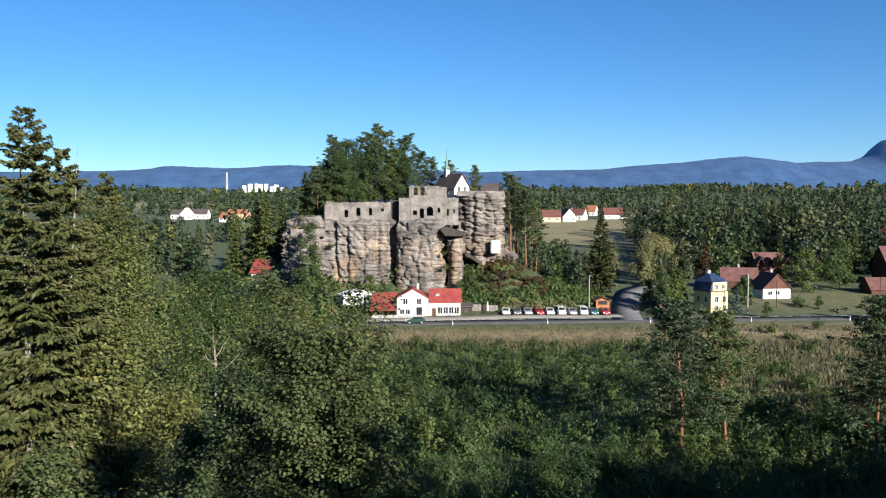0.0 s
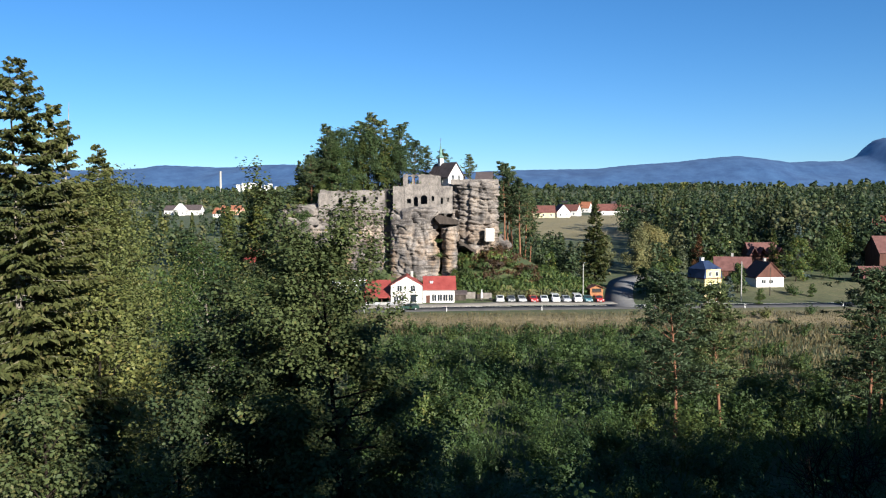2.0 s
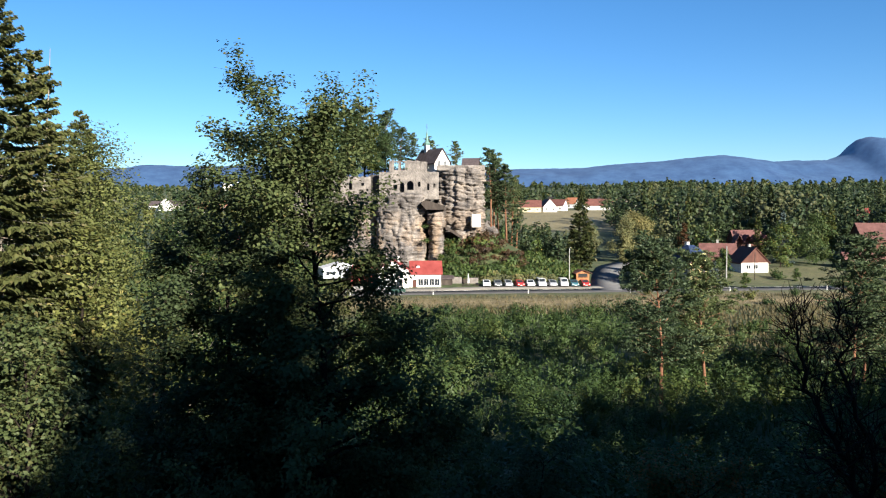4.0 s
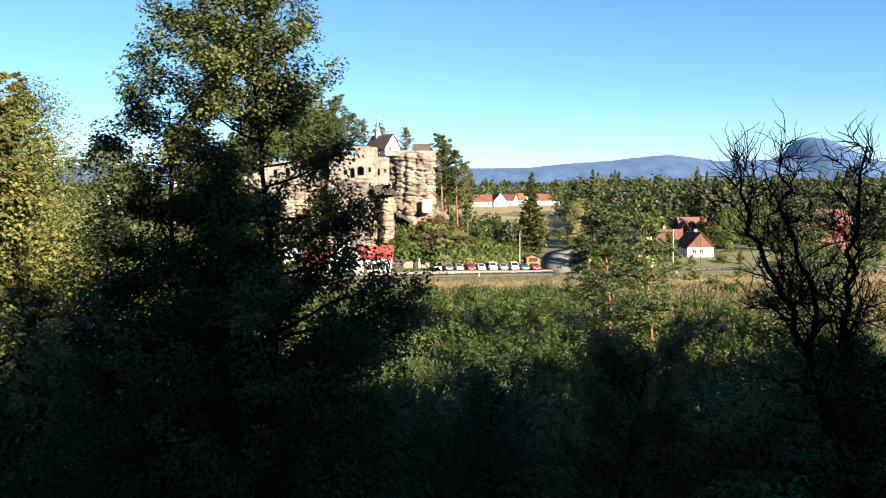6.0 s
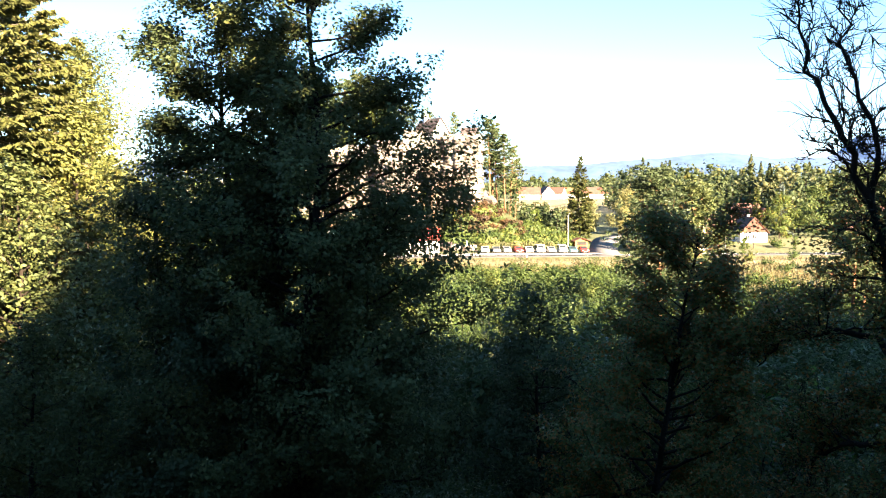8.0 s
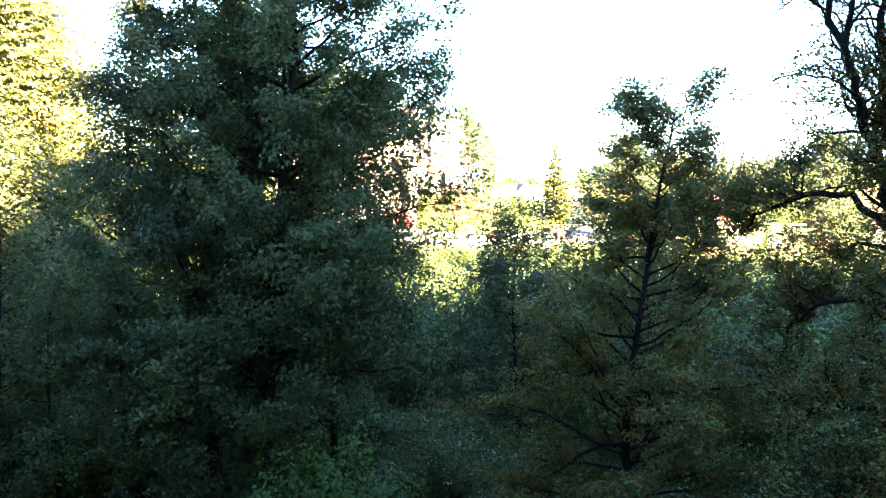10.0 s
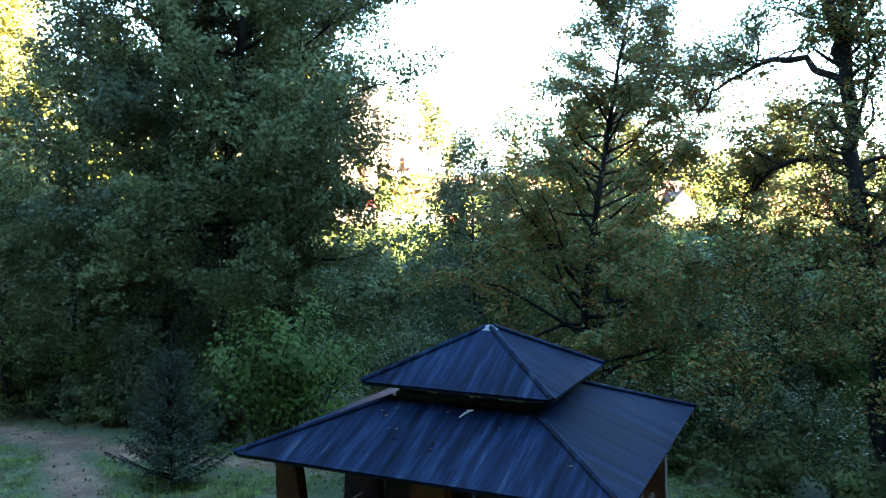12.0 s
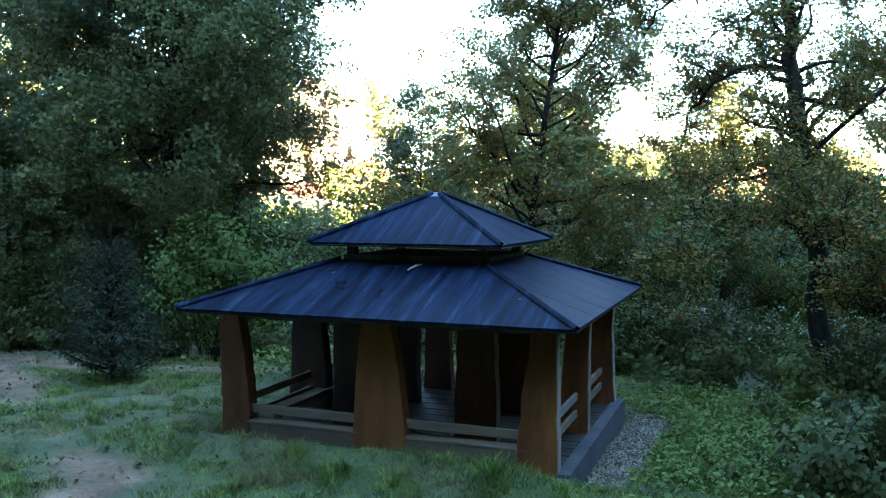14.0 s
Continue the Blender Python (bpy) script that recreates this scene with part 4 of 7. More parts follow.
part("door", boxes((0.85, 2.1, -4.06, -3.98, 0.02, 2.3)), GLASS, inn, "dark glazed double door")
part("door", boxes((4.35, 5.2, -3.26, -3.18, 0.02, 2.0)), BROWNWOOD, inn)
part("sign_lettering", boxes(*[(-2.4 + k * 0.42, -2.1 + k * 0.42, -4.03, -4.0, 2.45, 2.75) for k in range(11)]), surface("faded_red_lettering", (0.5, 0.36, 0.32), (0.62, 0.48, 0.44), 2, 12, 0.8), inn, "faded lettering bars")
part("chimney", boxes((0.9, 1.5, 1.5, 2.1, 5.0, 7.1)), CONCRETE, inn)
sk = part("skylight", boxes((5.2, 6.0, -2.0, -1.4, 4.55, 5.1)), METAL, wing_roof)
for k in range(7):
    part("fence_panel", boxes((-9 + k * 1.6, -7.5 + k * 1.6, -6.0, -5.92, 0.05, 0.85)), METAL if k % 2 else CONCRETE, inn)

tent = place("marquee", "white party marquee with arched windows", "tent", (-19.5, 194, 5.2), 22)
TARP = surface("white_tarpaulin", (0.46, 0.47, 0.49), (0.62, 0.63, 0.65), 1.0, 6, 0.6, relief=0.1)
part("canopy", gable_roof(9.5, 5.0, 2.3, 1.2, 0.2, 0.08), TARP, tent)
part("side_wall", gable_walls(9.5, 5.0, 2.3, 1.2, 0.06), TARP, tent)
for k in range(6):
    part("window", holed_wall(-4.3 + k * 1.45, -3.1 + k * 1.45, 0.5, 1.9, [(-3.7 + k * 1.45, 0.7, 0.8, 1.0, True)], 0.02), TARP, tent).location = (0, -2.56, 0)
    part("pane", boxes((-4.05 + k * 1.45, -3.35 + k * 1.45, -2.55, -2.53, 0.72, 1.6)), GLASS, tent)

gable_house("shed", "weathered wooden shed by the car park", (5.2, 189, 3.4), 90, 3.4, 2.6, 1.9, 0.5, OLDWOOD, SLATE, category="shed")
place_wall = place("stone_wall", "low stone garden wall with open gate", "wall", (9.4, 190, 3.3), 0)
parts("wall", MASONRY, place_wall, (-2.8, -0.6, -0.3, 0.3, 0, 2.2), (0.5, 3.2, -0.3, 0.3, 0, 2.0), bevel=0.06)
part("gate", boxes((-0.6, 0.5, -0.05, 0.05, 0, 1.7)), OLDWOOD, place_wall)
um = place("folded_parasol", "white folded parasol on a pole", "parasol", (10.2, 188.0, 3.35))
bm = bmesh.new()
c = bmesh.ops.create_cone(bm, segments=8, radius1=0.28, radius2=0.06, depth=2.0, cap_ends=True)
bmesh.ops.translate(bm, verts=c["verts"], vec=(0, 0, 2.0))
part("canopy", bm, TARP, um)
part("pole", boxes((-0.03, 0.03, -0.03, 0.03, 0, 3.1)), METAL, um)
for k in range(2):
    tb = place("picnic_table", "brown wooden picnic table outside the inn", "table", (9.6 + k * 2.4, 186.9, 3.38), 4)
    part("tabletop", boxes((-0.9, 0.9, -0.35, 0.35, 0.7, 0.76)), OLDWOOD, tb)
    for sgn in (-1, 1):
        part("bench", boxes((-0.9, 0.9, sgn * 0.7 - 0.13, sgn * 0.7 + 0.13, 0.42, 0.47)), OLDWOOD, tb)
        part("leg", boxes((sgn * 0.7 - 0.05, sgn * 0.7 + 0.05, -0.7, 0.7, 0, 0.42), (sgn * 0.7 - 0.05, sgn * 0.7 + 0.05, -0.06, 0.06, 0.42, 0.7)), OLDWOOD, tb)


# ---- cars ----
def paint(name, c):
    m, nt, b = nodes_of(name)
    nt.links.new(ramp(nt, tex(nt, 1.5, 4), [(0.3, tuple(v * 0.88 for v in c)), (0.7, c)]), b.inputs["Base Color"])
    b.inputs["Roughness"].default_value = 0.28
    b.inputs["Coat Weight"].default_value = 0.6
    return m


PAINTS = {"white": paint("white_car_paint", (0.75, 0.76, 0.77)), "silver": paint("silver_car_paint", (0.34, 0.35, 0.37)), "grey": paint("grey_car_paint", (0.13, 0.14, 0.15)),
          "red": paint("red_car_paint", (0.42, 0.03, 0.025)), "teal": paint("teal_car_paint", (0.05, 0.14, 0.17)), "green": paint("dark_green_car_paint", (0.012, 0.04, 0.03))}
RUBBER = surface("black_rubber", (0.015, 0.015, 0.015), (0.03, 0.03, 0.03), 3, 20, 0.85)
LAMP = surface("clear_headlight", (0.6, 0.6, 0.6), (0.8, 0.8, 0.8), 5, 20, 0.15, relief=0.0)


def car(kind, colour, at, turn):
    """A car that points to -y."""
    ob = place("car", f"{colour} parked {'van' if kind == 'van' else 'hatchback'} beside the road" if colour != "green" else "dark green estate car on the road", "car", at, turn, group="parked cars" if colour != "green" else "")
    if kind == "van":
        low = [(-2.2, 0.3), (-2.25, 0.9), (-1.6, 1.15), (-0.95, 1.85), (2.2, 1.9), (2.25, 0.3)]
        glass = [(-1.5, 1.16), (-1.0, 1.76), (1.9, 1.78), (1.95, 1.16)]
        wt = 0.06
    else:
        low = [(-2.0, 0.28), (-2.08, 0.62), (-1.9, 0.82), (-1.0, 0.98), (-0.25, 1.45), (1.35, 1.48), (1.95, 0.98), (2.02, 0.32)]
        glass = [(-0.88, 1.0), (-0.22, 1.38), (1.28, 1.41), (1.7, 1.0)]
        wt = 0.14
    def hull(pts, hw, taper):
        bm = bmesh.new()
        prism(bm, pts, -hw, hw)
        for v in bm.verts:
            f = max(0, v.co.z - 0.9)
            v.co = Vector((v.co.y * (1 - taper * f), v.co.x, v.co.z))
        bmesh.ops.recalc_face_normals(bm, faces=bm.faces)
        return bm
    bm = hull(low, 0.86, wt)
    bmesh.ops.bevel(bm, geom=list(bm.edges), offset=0.06, segments=2, affect="EDGES")
    body = part("body", bm, PAINTS[colour], ob)
    part("side_window", hull(glass, 0.868, wt), GLASS, body)
    bm = bmesh.new()
    if kind == "van":
        q = [(-0.7, -1.58, 1.2), (0.7, -1.58, 1.2), (0.66, -1.02, 1.78), (-0.66, -1.02, 1.78)]
    else:
        q = [(-0.68, -0.98, 1.02), (0.68, -0.98, 1.02), (0.62, -0.3, 1.42), (-0.62, -0.3, 1.42)]
    off = Vector((0, -0.025, 0.035))
    vs = [bm.verts.new(Vector(p) + off) for p in q] + [bm.verts.new(Vector(p)) for p in q]
    for f in ((0, 1, 2, 3), (7, 6, 5, 4), (0, 4, 5, 1), (1, 5, 6, 2), (2, 6, 7, 3), (3, 7, 4, 0)):
        bm.faces.new([vs[i] for i in f])
    part("windscreen", bm, GLASS, body)
    front = low[1][0]
    for sx in (-0.6, 0.6):
        part("headlight", boxes((sx - 0.17, sx + 0.17, front - 0.03, front + 0.12, 0.6, 0.76), bevel=0.02), LAMP, body)
    part("number_plate", boxes((-0.26, 0.26, front - 0.04, front + 0.05, 0.38, 0.49)), WHITEPAINT, body)
    part("bumper", boxes((-0.8, 0.8, front - 0.02, front + 0.15, 0.25, 0.36), bevel=0.02), RUBBER, body)
    for sx in (-0.78, 0.78):
        for sy in (-1.3, 1.25):
            bm = bmesh.new()
            bmesh.ops.create_cone(bm, segments=16, radius1=0.31, radius2=0.31, depth=0.2, cap_ends=True, matrix=pose(sx, sy, 0.31, 0, 90, 0))
            wh = part("wheel", bm, RUBBER, ob)
            bm = bmesh.new()
            bmesh.ops.create_cone(bm, segments=10, radius1=0.19, radius2=0.17, depth=0.22, cap_ends=True, matrix=pose(sx * 1.015, sy, 0.31, 0, 90, 0))
            part("rim", bm, METAL, wh)
    return ob


for k, (x, kind, colour) in enumerate([(14.2, "car", "white"), (16.7, "car", "grey"), (19.1, "car", "silver"), (21.7, "car", "red"), (24.2, "car", "white"), (26.7, "van", "white"),
                                       (29.2, "car", "silver"), (31.8, "van", "white"), (34.2, "car", "teal"), (36.7, "car", "red")]):
    car(kind, colour, (x, 186.3 + 0.05 * (x - 14), ground_at(x, 186.5) + 0.06), 3 + (k * 37 % 7) - 3)
car("car", "green", (-5.8, 173.2, 3.42), -84)

# ---- posts, lamps, kiosk ----
def pole(name, label, at, h, r=0.09, arm=0.0, mat=CONCRETE):
    ob = place(name, label, "pole", at)
    V, F = tubes([[(0, 0, 0, r * 1.4), (0, 0, h * 0.5, r * 1.15), (0, 0, h, r)]], 8)
    child("pole", mesh_np("pole", V, F, mat, smooth=True), ob)
    if arm:
        V, F = tubes([[(0, 0, h - 0.05, 0.05), (0, -arm * 0.5, h + 0.25, 0.045), (0, -arm, h + 0.3, 0.04)]], 6)
        child("arm", mesh_np("arm", V, F, METAL), ob)
        part("lamp_head", boxes((-0.15, 0.15, -arm - 0.5, -arm, h + 0.22, h + 0.36), bevel=0.04), METAL, ob)
    return ob


pole("street_lamp", "pale concrete street lamp by the car park", (33.4, 188.5, 3.5), 8.6, arm=1.0)
pole("utility_pole", "tall pale concrete pole beside the road", (69.5, 188.0, 3.6), 9.0, 0.12)
for x, y in ((79.5, 196.5), (106, 200), (118, 178), (60, 176)):
    pole("utility_pole", "slim wooden utility pole with a wire", (x, y, ground_at(x, y) - 0.05), 6.8, 0.09, mat=OLDWOOD)
for x, y in ((2.0, 171.0), (22, 172.8), (44, 174.4), (-15, 169.2), (66, 176.2), (88, 178)):
    mk = place("road_marker", "white roadside marker post with dark band", "post", (x, y, ground_at(x, y) - 0.05))
    part("post", boxes((-0.07, 0.07, -0.05, 0.05, 0, 1.0), bevel=0.015), FRAME, mk)
    part("band", boxes((-0.075, 0.075, -0.055, 0.055, 0.72, 0.86)), RUBBER, mk)
ki = place("kiosk", "orange wooden kiosk with brown roof", "kiosk", (37.6, 196.5, ground_at(37.6, 196.5) - 0.1), 8)
part("wall", gable_walls(3.2, 2.8, 2.0, 0.6, 0.12), surface("orange_boards", (0.20, 0.085, 0.035), (0.33, 0.15, 0.065), 1, 10, 0.8), ki)
part("roof", gable_roof(3.2, 2.8, 2.0, 0.6, 0.6, 0.12), BROWNWOOD, ki)
part("counter", boxes((-1.2, 1.2, -1.65, -1.4, 0.95, 1.05)), BROWNWOOD, ki)
part("hatch", boxes((-1.1, 1.1, -1.43, -1.39, 1.06, 1.8)), RUBBER, ki)
sg = place("road_sign", "round red and white traffic sign", "sign", (48.8, 184.5, 3.5), 10)
part("post", boxes((-0.03, 0.03, -0.03, 0.03, 0, 2.6)), METAL, sg)
bm = bmesh.new()
bmesh.ops.create_cone(bm, segments=20, radius1=0.35, radius2=0.35, depth=0.03, cap_ends=True, matrix=pose(0, -0.05, 2.3, 90, 0, 0))
disc = part("disc", bm, ROOF_RED, sg)
part("bar", boxes((-0.25, 0.25, -0.08, -0.066, 2.24, 2.36)), WHITEPAINT, disc)

# ---- houses on the valley's far side ----
yh = place("house", "pale yellow house with dark blue hipped mansard roof", "house", (61.2, 188.5, 3.4), 28)
part("wall", boxes((-2.6, 2.6, -2.6, 2.6, 0, 5.6)), CREAM, yh)
part("plinth", boxes((-2.66, 2.66, -2.66, 2.66, 0, 0.9)), CONCRETE, yh, "grey rendered base")
part("cornice", boxes((-2.75, 2.75, -2.75, 2.75, 5.42, 5.6)), BROWNWOOD, yh)


def frustum(bm, w0, d0, z0, w1, d1, z1):
    a = [bm.verts.new((sx * w0, sy * d0, z0)) for sx, sy in ((-1, -1), (1, -1), (1, 1), (-1, 1))]
    b = [bm.verts.new((sx * w1, sy * d1, z1)) for sx, sy in ((-1, -1), (1, -1), (1, 1), (-1, 1))]
    bm.faces.new(a[::-1])
    bm.faces.new(b)
    for i in range(4):
        bm.faces.new((a[i], a[(i + 1) % 4], b[(i + 1) % 4], b[i]))
    return bm


bm = bmesh.new()
frustum(bm, 2.9, 2.62, 5.61, 2.35, 2.6, 7.6)
frustum(bm, 2.5, 2.75, 7.6, 0.9, 0.25, 9.4)
yroof = part("roof", bm, ROOF_BLUE, yh)
part("gable_wall", boxes((-2.2, 2.2, -2.68, -2.3, 5.62, 7.58)), CREAM, yh)
for x in (-1.05, 1.05):
    window(yh, x, 6.0, 0.75, 1.05, -2.69)
for x, z in ((-0.9, 3.0), (1.5, 3.0), (-0.9, 1.0), (1.5, 1.0)):
    window(yh, x, z, 0.95, 1.3, -2.67 if z < 2 else -2.61)
for x in (-1.2, 1.2):
    window(yh, x, 3.0, 0.8, 1.2, -2.61, 270)
chim = part("chimney", boxes((-0.4, 0.4, 0.6, 1.3, 8.3, 10.0)), PLASTER, yroof)
part("chimney_cap", boxes((-0.5, 0.5, 0.5, 1.4, 10.0, 10.12)), CONCRETE, chim)
gable_house("house", "cottage with brown boarded gable above white walls", (83.5, 211, 4.9), 8, 7.4, 7.0, 2.6, 3.6, PLASTER, BROWNWOOD, windows=[(0, -1.8, 1.0, 1.1, 0.9), (0, 0.2, 1.0, 1.1, 0.9), (0, 0.0, 3.2, 0.9, 1.0)], chimney=(0.6, 0.5, 7.0))
ob = bpy.data.objects["house.001"]
bm = bmesh.new()
prism(bm, [(-3.75, 2.55), (3.75, 2.55), (0, 6.2)], -3.62, -3.52)
part("gable_boards", bm, BROWNWOOD, ob, "dark brown vertical boards")
gable_house("house", "dark house with weathered red roof", (79.5, 222, 5.6), 75, 6, 9, 3.0, 3.0, BROWNWOOD, ROOF_TILE, chimney=(0.5, 0, 7))
gable_house("house", "dark timber house with dusty red gables", (94, 240, 6.2), 90, 6, 8, 5.5, 3.0, BROWNWOOD, ROOF_TILE)
for x in (90.6, 93.2, 95.8, 98.2):
    gz_ = place("roof_gable", "dusty red roof gable on a dark house", "roof", (x, 236.8, 11.6), 0)
    part("roof", gable_roof(2.2, 3.0, 0, 1.9, 0.15, 0.15), ROOF_TILE, gz_)
gable_house("house", "large house with red roof and timber balcony", (131, 234, 5.6), 84, 10, 14, 7.0, 4.2, BROWNWOOD, ROOF_TILE, windows=[(270, -3, 1.2, 1.3, 1.3), (270, 0, 1.2, 1.3, 1.3), (270, 3, 1.2, 1.3, 1.3)])
gable_house("outbuilding", "long low outbuilding with red tiled roof", (121, 216, 4.4), 86, 7, 20, 2.4, 2.6, BROWNWOOD, ROOF_TILE, category="shed")
gable_house("outbuilding", "open timber shelter with brown roof", (55.5, 196, 3.6), 65, 4, 4, 2.4, 1.4, BROWNWOOD, ROOF_TILE, category="shed")
gable_house("house", "red-roofed cottage among trees under the rock", (-46.0, 214, 9.0), 70, 4.6, 5.5, 2.4, 2.8, PLASTER, ROOF_RED, chimney=(0.4, -1.5, 5.9))
PALE_CREAM = surface("pale_cream_render", (0.42, 0.36, 0.23), (0.54, 0.48, 0.33), 0.6, 8, 0.85)
ROOF_BROWN = surface("brown_tile_roof", (0.09, 0.035, 0.030), (0.16, 0.068, 0.054), 0.8, 5, 0.8, relief=0.5, dist=0.04)
# farm and hamlet on the rise
FAR = [("house", "cream farmhouse with brown hipped roof", (69, 540, 18.6), 86, 9, 15, 3.6, 4.2, PALE_CREAM, ROOF_BROWN), ("house", "farmhouse with orange gabled roof", (82, 548, 18.8), 10, 9, 11, 3.6, 5.0, PLASTER, ROOF_TILE),
       ("barn", "long white barn with brown tiled roof", (92, 575, 19.2), 60, 9, 14, 4.0, 4.0, PLASTER, ROOF_BROWN), ("house", "long white manor with red roof", (128, 600, 18.4), 88, 10, 24, 3.6, 4.6, PLASTER, ROOF_BROWN),
       ("house", "white house with red hipped roof", (146, 596, 18.0), 20, 10, 12, 5.0, 5.0, PLASTER, ROOF_TILE), ("house", "small house with dark red roof", (140, 570, 18.2), 85, 7, 9, 3.0, 3.6, BROWNWOOD, ROOF_TILE),
       ("house", "white house far off among trees", (117, 760, 25), 30, 9, 10, 4.0, 5.0, PLASTER, SLATE), ("house", "white house far off among trees", (168, 780, 26), 60, 9, 10, 4.0, 5.0, PLASTER, SLATE),
       ("house", "red-roofed house far off among trees", (125, 700, 24), 60, 9, 10, 4.0, 5.0, PLASTER, ROOF_RUST), ("house", "white house far off among trees", (198, 720, 26), 10, 9, 10, 4.0, 6.0, PLASTER, ROOF_TILE),
       ("house", "red-roofed house behind the wood", (212, 400, 24), 80, 9, 12, 5.0, 4.0, BROWNWOOD, ROOF_RED),
       ("house", "low white house with dark roof", (-176, 600, 18.5), 84, 8, 13, 4.0, 3.5, PLASTER, SLATE), ("house", "white gabled house on the far meadow", (-182, 590, 18.5), 5, 8, 9, 4.0, 4.5, PLASTER, PLASTER),
       ("house", "low white house with dark roof", (-190, 596, 18.5), 80, 7, 9, 4.0, 3.0, PLASTER, SLATE), ("hall", "long low hall with an orange roof", (-150, 610, 20), 88, 10, 15, 4.0, 3.0, surface("pink_render", (0.45, 0.24, 0.16), (0.58, 0.34, 0.24)), ROOF_RUST),
       ("house", "cottage with orange roof in the far wood", (-140, 540, 18.5), 70, 7, 9, 3.0, 3.4, PLASTER, ROOF_RUST)]
for name, label, at, turn, w_, d_, h_, rise, wall, roof in FAR:
    z = ground_at(at[0], at[1]) - 0.3
    gable_house(name, label, (at[0], at[1], z), turn, w_, d_, h_, rise, wall, roof, category=name,
                windows=[(f, x, 1.2, 1.0, 1.3) for f in (0, 90, 270) for x in ((-w_ / 4, w_ / 4) if f == 0 else (-d_ / 3, 0, d_ / 3))])
ch = place("factory_chimney", "tall pale factory chimney on the horizon", "chimney", (-651, 2500, ground_at(-651, 2500) - 2))
V, F = tubes([[(0, 0, 0, 4.2), (0, 0, 30, 3.5), (0, 0, 140.5 - ground_at(-651, 2500), 3.0)]], 12)
child("shaft", mesh_np("shaft", V, F, CONCRETE, smooth=True), ch)
for k, (x, w_, h_) in enumerate(((-622, 10, 9), (-606, 14, 12), (-590, 9, 16), (-578, 13, 13), (-562, 12, 17), (-547, 10, 12), (-533, 13, 14), (-516, 9, 9), (-500, 10, 6), (-640, 8, 5))):
    z = 27.4 + (371 - 332) * 1.775 - (4, 2, 5, 3, 6, 8, 5, 9, 10, 8)[k]
    bl = place("apartment_block", "white apartment block on the far hill", "building", (x, 2600 + k * 9, z), 12 * (k % 3), group="apartment blocks")
    part("wall", boxes((-w_ / 2, w_ / 2, -6, 6, -25, h_)), PLASTER, bl)
    for r_ in range(int(h_ / 4)):
        part("window_band", boxes((-w_ / 2 + 1.5, w_ / 2 - 1.5, -6.1, -5.9, r_ * 4 + 1.2, r_ * 4 + 2.6)), GLASS, bl)

# ---- distant hills ----
def hills():
    sky_x = np.array([-2000, 0, 150, 230, 320, 400, 530, 700, 850, 1000, 1060, 1130, 1200, 1310, 1350, 1400, 1500, 1522, 1538, 1556, 1572, 1592, 1620, 1640, 1700, 1900, 4000], float)
    sky_y = np.array([310, 306, 305, 303, 296, 299, 294, 301, 306, 302, 301, 294, 289, 278, 283, 290, 287, 280, 264, 250, 246, 249, 262, 276, 291, 296, 310], float)
    xs = np.linspace(-3300, 3300, 420)
    top = 27.4 + (371 - np.interp(784 + xs / 4000 * 1465, sky_x, sky_y)) * 4000 / 1465
    depth = np.linspace(0, 1, 16)
    X = np.broadcast_to(xs, (16, 420))
    Y = 3300 + 700 * depth[:, None] + 0 * X
    prof = np.sin(depth * np.pi / 2) ** 1.3
    Z = 40 + (top[None] - 40) * prof[:, None] + (fbm(X / 160, Y / 160, 0.0, 4) - 0.5) * 38 * (1 - depth[:, None]) * depth[:, None] * 4
    Z = Z + (fbm(X / 18, Y / 18, 0.0, 2) - 0.5) * 5
    i, j = np.meshgrid(np.arange(15), np.arange(419), indexing="ij")
    F = np.stack([i * 420 + j, i * 420 + j + 1, (i + 1) * 420 + j + 1, (i + 1) * 420 + j], -1).reshape(-1, 4)
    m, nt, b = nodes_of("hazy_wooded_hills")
    # distance haze is painted as a blue base colour with a weak glow
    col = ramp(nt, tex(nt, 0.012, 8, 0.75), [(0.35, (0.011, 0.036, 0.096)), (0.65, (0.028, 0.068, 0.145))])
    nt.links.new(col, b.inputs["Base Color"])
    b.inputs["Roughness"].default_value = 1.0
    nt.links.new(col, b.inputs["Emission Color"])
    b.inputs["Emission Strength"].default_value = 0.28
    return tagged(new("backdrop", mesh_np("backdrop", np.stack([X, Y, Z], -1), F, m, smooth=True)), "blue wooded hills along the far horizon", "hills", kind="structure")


hills()

